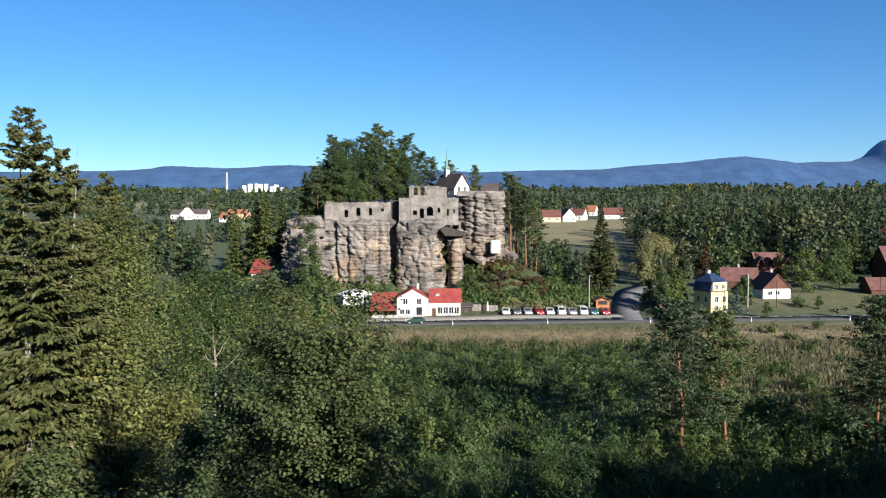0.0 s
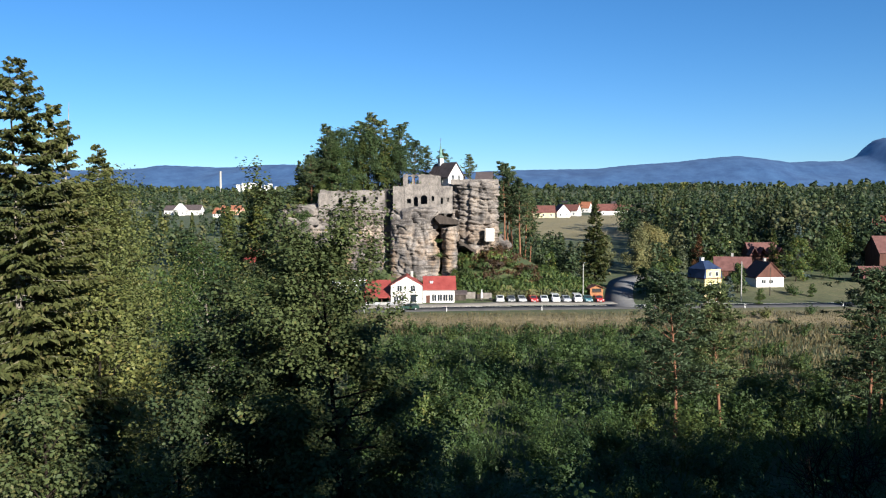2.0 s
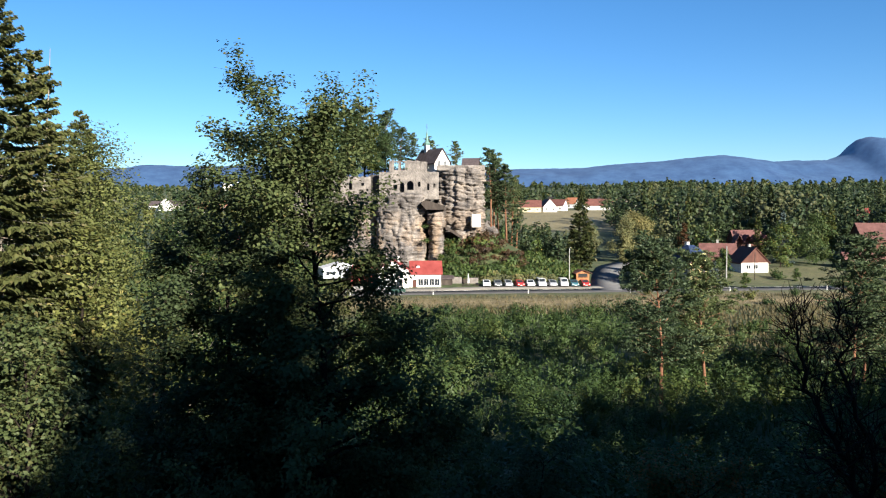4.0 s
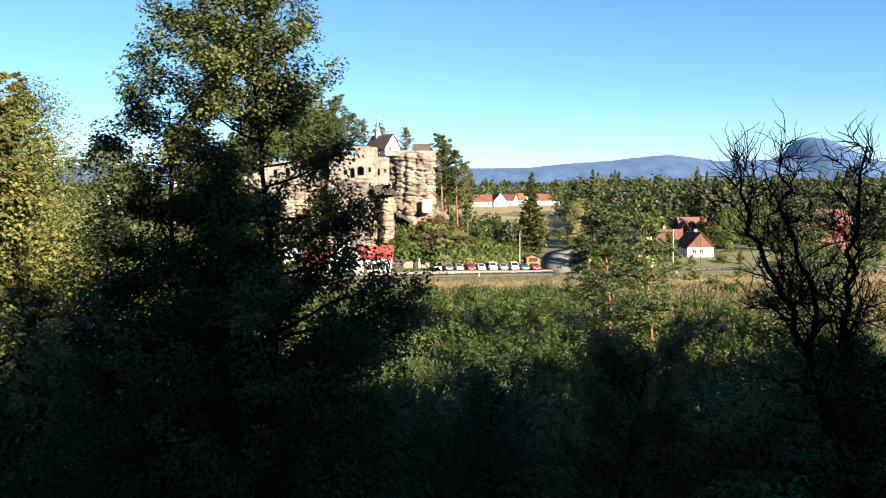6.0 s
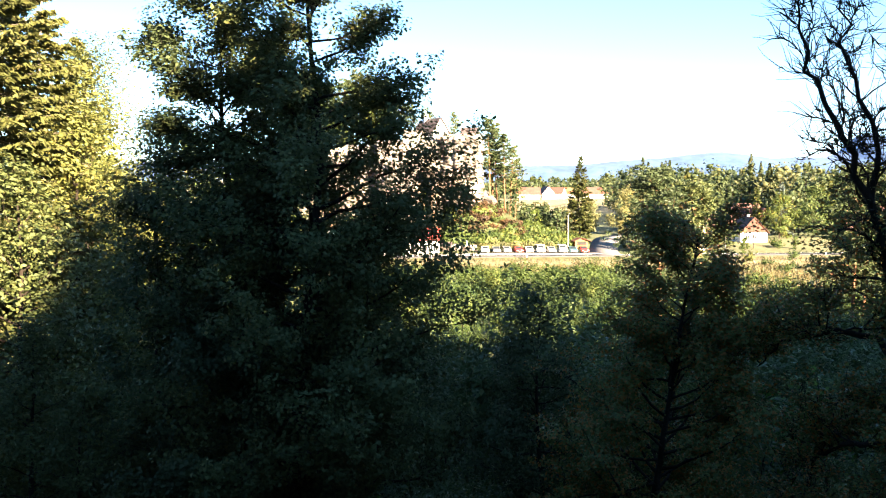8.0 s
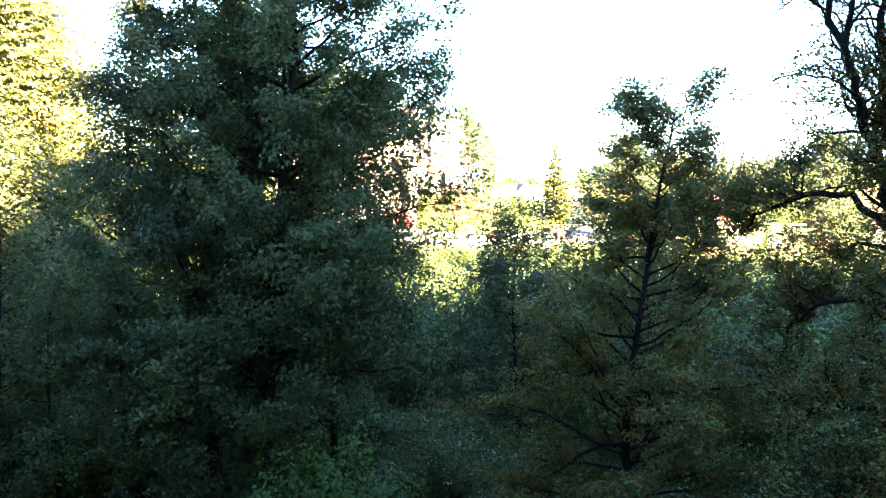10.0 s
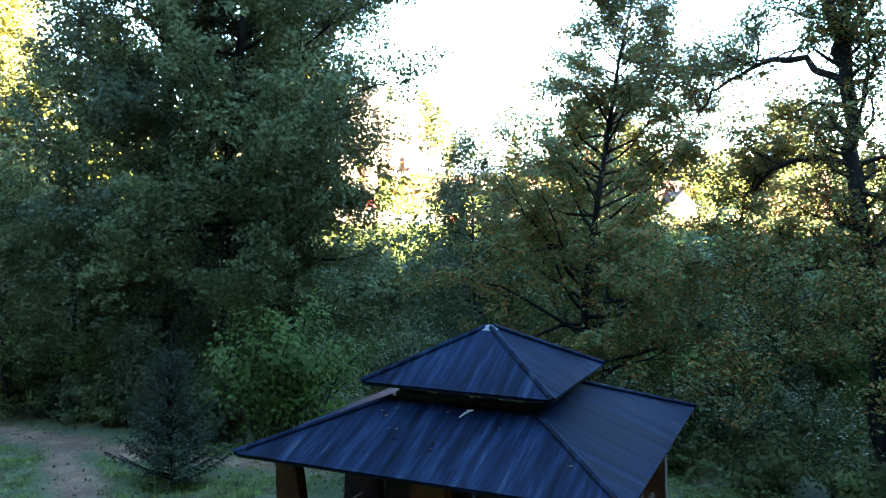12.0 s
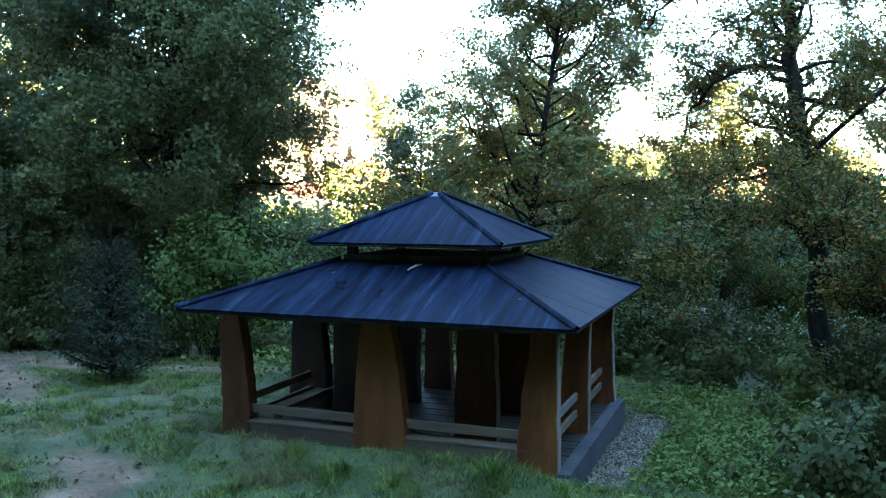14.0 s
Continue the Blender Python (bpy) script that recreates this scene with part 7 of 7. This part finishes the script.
rng = np.random.default_rng(20)
P = np.column_stack([rng.uniform(-9, 10, 390000), 7.6 + 14.5 * rng.uniform(0, 1, 390000) ** 1.3])
thick = fbm(P[:, 0] / 0.9, P[:, 1] / 0.9)
P = P[(thick + rng.uniform(-0.25, 0.25, len(P)) > 0.27) & (path_distance(P[:, 0], P[:, 1]) + 0.8 * np.exp(-(((P[:, 1] - 14.6) / 1.3) ** 2)) > 0.42 + rng.uniform(0, 0.5, len(P))) & off_pavilion(P, 3.0, 2.7)]
q = (np.array(PAV_IN)[:2, :2] @ (P - np.array([2.45, 14.335])).T).T
keep = ~((q[:, 0] > 2.9) & (q[:, 0] < 3.7) & (np.abs(q[:, 1]) < 2.9))
P, q = P[keep], q[keep]
tall = np.exp(-(((P[:, 1] - 9.9 - 0.1 * P[:, 0]) / 0.9) ** 2)) * np.clip((P[:, 0] + 2) / 2, 0, 1)
tuft = np.clip(fbm(P[:, 0] / 0.42 + 5, P[:, 1] / 0.42) * 3 - 1.2, 0, 1)
front = np.exp(-(((q[:, 1] + 3.5) / 0.6) ** 2)) * (np.abs(q[:, 0]) < 3.6)
hgt = (0.028 + 0.09 * tuft + 0.02 * tall + 0.035 * front * (0.3 + tuft)) * rng.uniform(0.6, 1.5, len(P))
n = len(P)
foot_ = np.column_stack([P, gz(P[:, 0], P[:, 1]) - 0.01])
lie = rng.normal(size=(n, 2)) * 0.6
tip = foot_ + np.column_stack([lie * hgt[:, None], hgt])
wide = np.column_stack([rng.normal(size=(n, 2)), np.zeros(n)])
wide *= (0.004 + 0.006 * hgt / 0.2)[:, None] / np.linalg.norm(wide, axis=1)[:, None]
V, F = np.stack([foot_ - wide, foot_ + wide, tip], 1).reshape(-1, 3), np.arange(n * 3).reshape(-1, 3)
m, nt, b = nodes_of("dewy_grass")
g = nt.nodes.new("ShaderNodeNewGeometry")
col = ramp(nt, tex(nt, 2.2, 5, 0.7), [(0.36, (0.030, 0.072, 0.010)), (0.50, (0.085, 0.165, 0.028)), (0.60, (0.165, 0.240, 0.060)), (0.72, (0.29, 0.31, 0.14))])
col = mix(nt, ramp(nt, tex(nt, 0.9, 5, 0.75), [(0.50, (0, 0, 0)), (0.62, (0.8, 0.8, 0.8))]), col, (0.19, 0.125, 0.055))
col = mix(nt, 1.0, col, ramp(nt, g.outputs["Random Per Island"], [(0, (0.6, 0.6, 0.6)), (0.9, (1.25, 1.25, 1.2)), (0.95, (1.6, 1.4, 1.2))]), "MULTIPLY")
# shading of the tufts, put into the colour as random spots
col = mix(nt, 1.0, col, ramp(nt, tex(nt, 6.0, 3, 0.6), [(0.36, (0.5, 0.5, 0.48)), (0.64, (1.3, 1.28, 1.22))]), "MULTIPLY")
nt.links.new(col, b.inputs["Base Color"])
b.inputs["Roughness"].default_value, b.inputs["Specular IOR Level"].default_value = 0.55, 0.22
tagged(new("grass", mesh_np("grass", V, F, m)), "short dewy tufted turf of the clearing", "grass", kind="stuff")
P = np.concatenate([np.column_stack([rng.normal(x, r, n), rng.normal(y, r, n)]) for x, y, r, n in ((8.2, 12.8, 1.5, 3800), (6.6, 10.8, 1.1, 2000), (8.6, 15.6, 1.0, 1200), (0.5, 18.8, 1.2, 500))])
P = P[off_pavilion(P, 3.2, 2.85)]
q = (np.array(PAV_IN)[:2, :2] @ (P - np.array([2.45, 14.335])).T).T
P = P[~((q[:, 0] > 2.9) & (q[:, 0] < 3.95) & (np.abs(q[:, 1]) < 2.6))]
P = np.repeat(P, 3, 0) + rng.normal(size=(len(P) * 3, 2)) * 0.09
V, F = leaves(rng, np.column_stack([P, gz(P[:, 0], P[:, 1]) + rng.uniform(0.04, 0.42, len(P))]), 0.105, aspect=0.55, up=1.5)
tagged(new("ground_plants", mesh_np("ground_plants", V, F, foliage("fresh_green_leaves", (0.085, 0.17, 0.045), (0.19, 0.30, 0.085)))), "low nettles and broad-leaved plants", "plants", kind="stuff")
P = np.column_stack([rng.uniform(-13, 9, 10000), rng.uniform(7.5, 27, 10000)])
P = P[off_pavilion(P, 3.1, 2.8) & (path_distance(P[:, 0], P[:, 1]) < 1.6 + rng.uniform(-1.2, 2.0, len(P)))]
V, F = leaves(rng, np.column_stack([P, gz(P[:, 0], P[:, 1]) + 0.03]), 0.085, aspect=0.7, up=5)
tagged(new("fallen_leaves", mesh_np("fallen_leaves", V, F, foliage("dead_leaves", (0.10, 0.055, 0.025), (0.27, 0.16, 0.06), (0.36, 0.26, 0.09), through_light=0.1))), "brown fallen leaves on the earth path", "leaf litter", kind="stuff")

# ---- pavilion ----
TIMBER = surface("rusty_brown_timber", (0.075, 0.019, 0.006), (0.37, 0.098, 0.026), 1.5, 16, 0.72, stretch=(1, 1, 0.25), relief=0.6, dist=0.012, mid=(0.20, 0.048, 0.013), spread=0.2)
CUT = surface("greyed_cut_timber", (0.14, 0.105, 0.08), (0.29, 0.235, 0.185), 2.0, 14, 0.8, stretch=(1, 1, 0.15), relief=0.35, dist=0.008)
# two darker copies of TIMBER: shade under the roof put into the colour
SLAB_DARK = surface("shade_darkened_slab", (0.012, 0.006, 0.004), (0.075, 0.024, 0.010), 1.5, 16, 0.75, stretch=(1, 1, 0.25), relief=0.6, dist=0.012, mid=(0.034, 0.012, 0.007), spread=0.16)
SLAB_RED = surface("shaded_red_slab", (0.030, 0.009, 0.005), (0.15, 0.042, 0.017), 1.5, 16, 0.75, stretch=(1, 1, 0.25), relief=0.6, dist=0.012, mid=(0.075, 0.021, 0.010), spread=0.18)
FOOTBOARD = surface("brown_foot_board", (0.055, 0.026, 0.018), (0.17, 0.095, 0.066), 1.6, 14, 0.8, stretch=(0.15, 1, 1), relief=0.35, dist=0.008)
RAILWOOD = surface("weathered_rail_timber", (0.095, 0.056, 0.036), (0.24, 0.155, 0.105), 1.6, 14, 0.8, stretch=(0.15, 1, 1), relief=0.35, dist=0.008)


def roof_sheet_material(name, stretch):
    m, nt, b = nodes_of(name)
    o = nt.nodes.new("ShaderNodeObjectInfo")
    run = tex(nt, 7.0, 6, 0.7, stretch)
    # the sky's blue reflection is put into these colours; the brown end is streaks
    col = ramp(nt, run, [(0.34, (0.001, 0.004, 0.007)), (0.45, (0.002, 0.008, 0.017)), (0.56, (0.002, 0.016, 0.034)), (0.63, (0.006, 0.030, 0.052)), (0.68, (0.060, 0.036, 0.022))])
    tone = ramp(nt, o.outputs["Random"], [(0, (0.85, 0.85, 0.86)), (1, (1.15, 1.14, 1.13))])
    nt.links.new(mix(nt, 1.0, col, tone, "MULTIPLY"), b.inputs["Base Color"])
    rr = nt.nodes.new("ShaderNodeMapRange")
    rr.inputs[1].default_value, rr.inputs[2].default_value, rr.inputs[3].default_value, rr.inputs[4].default_value = 0.3, 0.75, 0.42, 0.6
    nt.links.new(run, rr.inputs[0])
    nt.links.new(rr.outputs[0], b.inputs["Roughness"])
    b.inputs["Specular IOR Level"].default_value = 0.025
    bump(nt, b, tex(nt, 9, 5, 0.7), 0.25, 0.006)
    return m


BITUMEN = roof_sheet_material("dark_bitumen_sheet", (1, 0.07, 0.07))
BITUMEN_SIDE = roof_sheet_material("dark_bitumen_sheet_side", (0.07, 1, 0.07))
pav = tagged(new("pavilion"), "open timber pavilion with two-tiered dark hipped roof", "pavilion")
pav.matrix_world = PAV


def hip_tier(ex, ey, ez, tx, ty, tz, width, thick=0.035):
    """Four slopes of a hipped tier as single sheets running up the slope."""
    sheets = []
    for turn in range(4):
        a, b = (ex, ey) if turn % 2 == 0 else (ey, ex)
        ta, tb = (tx, ty) if turn % 2 == 0 else (ty, tx)
        n = max(2, int(round(2 * a / width)))
        nor = Vector((0, -(tz - ez), b - tb)).normalized()
        rot = Matrix.Rotation(turn * math.pi / 2, 4, "Z")
        for i in range(n):
            x0, x1 = -a + 2 * a * i / n, -a + 2 * a * (i + 1) / n
            def up_at(x):
                return 1.0 if abs(x) <= ta else (a - abs(x)) / (a - ta)
            def pt(x, f):
                return Vector((x, -b + (b - tb) * f, ez + (tz - ez) * f))
            xs = sorted({x0, x1, *[v for v in (-ta, ta) if x0 < v < x1], *([0.0] if x0 < 0 < x1 else [])})
            ring = [pt(x, 0) for x in (x0, x1)] + [pt(x, up_at(x)) for x in reversed(xs) if up_at(x) > 1e-4]
            bm = bmesh.new()
            lift = nor * (0.002 * (i % 2))
            lo = [bm.verts.new(rot @ (p + lift - nor * thick)) for p in ring]
            hi = [bm.verts.new(rot @ (p + lift)) for p in ring]
            bm.faces.new(hi)
            bm.faces.new(lo[::-1])
            for k in range(len(ring)):
                bm.faces.new((lo[k], lo[(k + 1) % len(ring)], hi[(k + 1) % len(ring)], hi[k]))
            sheets.append((bm, BITUMEN if turn % 2 == 0 else BITUMEN_SIDE))
    return sheets


FASCIA = surface("black_fascia_board", (0.004, 0.004, 0.004), (0.012, 0.011, 0.010), 2, 14, 0.8)
EX, EY, EZ = 3.12, 3.12, 2.235
lower = part("lower_roof", boxes((-EX + 0.05, EX - 0.05, -EY + 0.02, -EY + 0.06, EZ - 0.06, EZ - 0.035), (-EX + 0.05, EX - 0.05, EY - 0.06, EY - 0.02, EZ - 0.06, EZ - 0.035), (-EX + 0.02, -EX + 0.06, -EY + 0.05, EY - 0.05, EZ - 0.06, EZ - 0.035), (EX - 0.06, EX - 0.02, -EY + 0.05, EY - 0.05, EZ - 0.06, EZ - 0.035)), FASCIA, pav, "dark fascia boards and bitumen sheets")
for bm, sheet in hip_tier(EX, EY, EZ, 1.25, 1.25, 2.925, 0.44):
    part("roof_sheet", bm, sheet, lower)
UX, UY, UZ = 1.655, 1.62, 3.225
upper = part("upper_roof", boxes((-UX + 0.05, UX - 0.05, -UY + 0.02, -UY + 0.06, UZ - 0.06, UZ - 0.035), (-UX + 0.05, UX - 0.05, UY - 0.06, UY - 0.02, UZ - 0.06, UZ - 0.035), (-UX + 0.02, -UX + 0.06, -UY + 0.05, UY - 0.05, UZ - 0.06, UZ - 0.035), (UX - 0.06, UX - 0.02, -UY + 0.05, UY - 0.05, UZ - 0.06, UZ - 0.035)), FASCIA, pav, "dark fascia boards and bitumen sheets")
for bm, sheet in hip_tier(UX, UY, UZ, 0.06, 0.06, 4.02, 0.44):
    part("roof_sheet", bm, sheet, upper)
for sx in (-1, 1):
    for sy in (-1, 1):
        for tier, (x0, y0, z0_, x1, y1, z1_) in ((lower, (EX, EY, EZ, 1.25, 1.25, 2.925)), (upper, (UX, UY, UZ, 0.06, 0.06, 4.02))):
            V, F = tubes([[(sx * x0, sy * y0, z0_ + 0.016, 0.05), (sx * (x0 + x1) / 2, sy * (y0 + y1) / 2, (z0_ + z1_) / 2 + 0.016, 0.05), (sx * x1, sy * y1, z1_ + 0.016, 0.05)]], 6)
            child("hip_cap", mesh_np("hip_cap", V, F, BITUMEN, smooth=True), tier)
        part("neck_post", boxes((sx * 1.15 - 0.07, sx * 1.15 + 0.07, sy * 1.0 - 0.07, sy * 1.0 + 0.07, 2.73, 3.4)), OLDWOOD, pav)
bm = bmesh.new()
frustum(bm, 0.15, 0.15, 3.985, 0.05, 0.05, 4.06)
part("roof_cap", bm, surface("dull_zinc", (0.10, 0.115, 0.125), (0.20, 0.22, 0.235), 6, 30, 0.6), upper, "pale metal cap on the peak")
for s in (-1, 1):
    part("neck_beam", boxes((-1.25, 1.25, s * 1.08 - 0.05, s * 1.08 + 0.05, 2.82, 3.0)), OLDWOOD, pav)
    part("neck_beam", boxes((s * 1.22 - 0.05, s * 1.22 + 0.05, -1.02, 1.02, 2.82, 3.0)), OLDWOOD, pav)
    part("eaves_beam", boxes((-2.7, 2.7, s * 2.3 - 0.06, s * 2.3 + 0.06, 2.02, 2.16)), OLDWOOD, pav)
    part("eaves_beam", boxes((s * 2.55 - 0.06, s * 2.55 + 0.06, -2.2, 2.2, 2.02, 2.15)), OLDWOOD, pav)


def slab_post(x, y, w0, w1, seed, sawn=False, shade_mat=None, top=2.2, bias=0.0, power=0.55):
    """A slab sawn from a trunk, swelling towards the foot, with wavy edges; the sawn edge is greyer."""
    r = np.random.default_rng(seed)
    n = 14
    z = np.linspace(0.02, top, n)
    f = np.linspace(0, 1, n)
    swell = (w1 + (w0 - w1) * (1 - f) ** power - w1) / 2
    wl = w1 / 2 + swell * (1 - bias) + np.cumsum(r.normal(size=n)) * 0.010
    wr = w1 / 2 + swell * (1 + bias) + np.cumsum(r.normal(size=n)) * 0.010
    bm = bmesh.new()
    pts = [(-wl[i], z[i]) for i in range(n)] + [(wr[i], z[i]) for i in reversed(range(n))]
    prism(bm, pts, -0.12, 0.12)
    es = [e for e in bm.edges if abs(e.verts[0].co.y - e.verts[1].co.y) < 1e-5]
    bmesh.ops.bevel(bm, geom=es, offset=0.012, segments=1, affect="EDGES")
    bm.normal_update()
    cut = [k for k, f in enumerate(bm.faces) if abs(f.normal.x) > 0.75]
    bmesh.ops.transform(bm, matrix=pose(x, y, 0), verts=bm.verts)
    post = part("post", bm, shade_mat or TIMBER, pav, "timber slab darkened for the shade under the roof" if shade_mat else "broad rusty-brown timber slab")
    post.data.materials.append(CUT)
    for k in cut if sawn else ():
        post.data.polygons[k].material_index = 1
    return post


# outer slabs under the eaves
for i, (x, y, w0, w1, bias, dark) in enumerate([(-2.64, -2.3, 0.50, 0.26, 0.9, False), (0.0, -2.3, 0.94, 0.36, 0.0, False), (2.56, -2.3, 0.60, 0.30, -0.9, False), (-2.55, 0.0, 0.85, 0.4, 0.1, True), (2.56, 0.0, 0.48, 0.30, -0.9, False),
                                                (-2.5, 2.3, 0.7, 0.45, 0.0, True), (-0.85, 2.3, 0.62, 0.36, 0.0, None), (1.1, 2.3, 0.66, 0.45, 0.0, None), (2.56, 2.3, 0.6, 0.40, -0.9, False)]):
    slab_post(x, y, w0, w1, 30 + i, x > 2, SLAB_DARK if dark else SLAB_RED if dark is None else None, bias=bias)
# inner slabs carrying the upper roof, in the shade-darkened timber
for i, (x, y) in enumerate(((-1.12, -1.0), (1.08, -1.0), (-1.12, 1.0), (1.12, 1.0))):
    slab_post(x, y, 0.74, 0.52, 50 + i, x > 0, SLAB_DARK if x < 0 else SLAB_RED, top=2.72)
parts("plinth", surface("dark_grey_concrete", (0.035, 0.036, 0.042), (0.085, 0.085, 0.09), 1.2, 10, 0.85), pav, (-2.78, 2.9, -2.56, -2.4, -0.4, 0.05), (-2.78, 2.9, 2.4, 2.6, -0.4, 0.08), (-2.78, -2.7, -2.4, 2.4, -0.4, 0.05), (2.7, 2.9, -2.4, 2.4, -0.4, 0.10), label="dark grey concrete edge")
# floor colour is darkened to carry the shade inside the pavilion
FLOORW = surface("shaded_floor_boards", (0.014, 0.010, 0.008), (0.040, 0.031, 0.025), 1.6, 14, 0.75, stretch=(0.15, 1, 1), relief=0.3, dist=0.006)
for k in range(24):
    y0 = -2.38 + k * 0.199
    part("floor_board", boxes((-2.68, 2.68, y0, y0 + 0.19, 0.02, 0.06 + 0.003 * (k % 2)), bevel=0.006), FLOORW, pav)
for s in (-1, 1):
    for xa, xb in ((-2.35, -0.36), (0.36, 2.32)) if s == -1 else ():
        part("foot_plank", boxes((xa, xb, -2.42, -2.16, 0.364, 0.40), bevel=0.008), RAILWOOD, pav)
        part("rail", boxes((xa, xb, s * 2.3 - 0.03, s * 2.3 + 0.03, 0.50, 0.64), bevel=0.01), RAILWOOD, pav)
        part("rail", boxes((xa, xb, s * 2.38 - 0.03, s * 2.38 + 0.03, 0.07, 0.36), bevel=0.01), FOOTBOARD, pav, "broad brown foot board")
    for ya, yb in ((-2.22, -0.08), (0.08, 2.22)):
        for z0_, hh in ((0.62, 0.13), (0.34, 0.12)):
            part("rail", boxes((s * 2.5 - 0.03, s * 2.5 + 0.03, ya, yb, z0_, z0_ + hh), bevel=0.01), surface("weathered_side_rail", (0.13, 0.105, 0.085), (0.27, 0.23, 0.19), 1.6, 14, 0.8, stretch=(1, 0.15, 1), relief=0.3) if s == 1 and ya < -1 and z0_ > 0.5 else RAILWOOD, pav)
part("bench", boxes((-2.36, -2.08, -1.9, 1.9, 0.40, 0.45), (-2.28, -2.18, -1.7, -1.6, 0.06, 0.40), (-2.28, -2.18, 1.6, 1.7, 0.06, 0.40)), RAILWOOD, pav)

# things lying on the roof: a broken twig and a few leaves
def on_roof(y):
    return EZ + (2.925 - EZ) * (EY + y) / (EY - 1.25)


V, F = tubes([[(0.14, -1.64, on_roof(-1.64) + 0.03, 0.012), (0.2, -1.55, on_roof(-1.55) + 0.045, 0.02), (0.25, -1.47, on_roof(-1.47) + 0.04, 0.022), (0.30, -1.43, on_roof(-1.43) + 0.035, 0.012)],
              [(0.22, -1.52, on_roof(-1.52) + 0.045, 0.012), (0.2, -1.44, on_roof(-1.44) + 0.05, 0.007)]], 6)
tw = tagged(new("broken_twig", mesh_np("broken_twig", V, F, surface("pale_barkless_wood", (0.42, 0.36, 0.28), (0.62, 0.55, 0.45), 8, 30, 0.8))), "pale broken twig lying on the roof", "twig")
tw.matrix_world = PAV
rng = np.random.default_rng(23)
DEADL = bpy.data.materials["dead_leaves"]
for i in range(16):
    x, y = rng.uniform(-2.2, 2.2), rng.uniform(-2.6, -1.3)
    if abs(x) > EX - (EY + y) * 1.05:
        continue
    V, F = leaves(rng, np.array([[x, y, on_roof(y) + 0.02]]), 0.08, along=np.array([[1.0, rng.uniform(-1, 1), 0.3]]), aspect=0.7, up=6)
    tagged(new("fallen_leaf", mesh_np("fallen_leaf", V, F, DEADL)), "small dry leaf lying on the roof", "leaf", "leaves on the roof").matrix_world = PAV

# gravel strip beside the pavilion
rng = np.random.default_rng(24)
stone = bmesh.new()
bmesh.ops.create_icosphere(stone, subdivisions=1, radius=1.0)
sv = np.array([v.co[:] for v in stone.verts])
sf = np.array([[v.index for v in f.verts] for f in stone.faces])
stone.free()
n = 5200
lx, ly = rng.uniform(2.93, 3.95, n), rng.uniform(-2.9, 3.0, n)
keep = lx < 3.5 + 0.4 * fbm(ly * 1.3, lx)
lx, ly = lx[keep], ly[keep]
n = len(lx)
W = (np.array(PAV)[:2, :2] @ np.stack([lx, ly])).T + np.array([2.45, 14.335])
sz = rng.uniform(0.011, 0.025, n)
cen = np.column_stack([W, gz(W[:, 0], W[:, 1]) + 0.02])
V = (cen[:, None] + sv[None] * sz[:, None, None] * rng.uniform(0.6, 1.2, (n, 1, 3))).reshape(-1, 3)
F = (sf[None] + (np.arange(n) * len(sv))[:, None, None]).reshape(-1, 3)
m, nt, b = nodes_of("pale_gravel")
g = nt.nodes.new("ShaderNodeNewGeometry")
nt.links.new(ramp(nt, g.outputs["Random Per Island"], [(0, (0.075, 0.046, 0.032)), (0.5, (0.165, 0.115, 0.083)), (1, (0.30, 0.235, 0.18))]), b.inputs["Base Color"])
b.inputs["Roughness"].default_value = 0.9
tagged(new("gravel", mesh_np("gravel", V, F, m)), "pale loose gravel strip beside the pavilion", "gravel", kind="stuff")
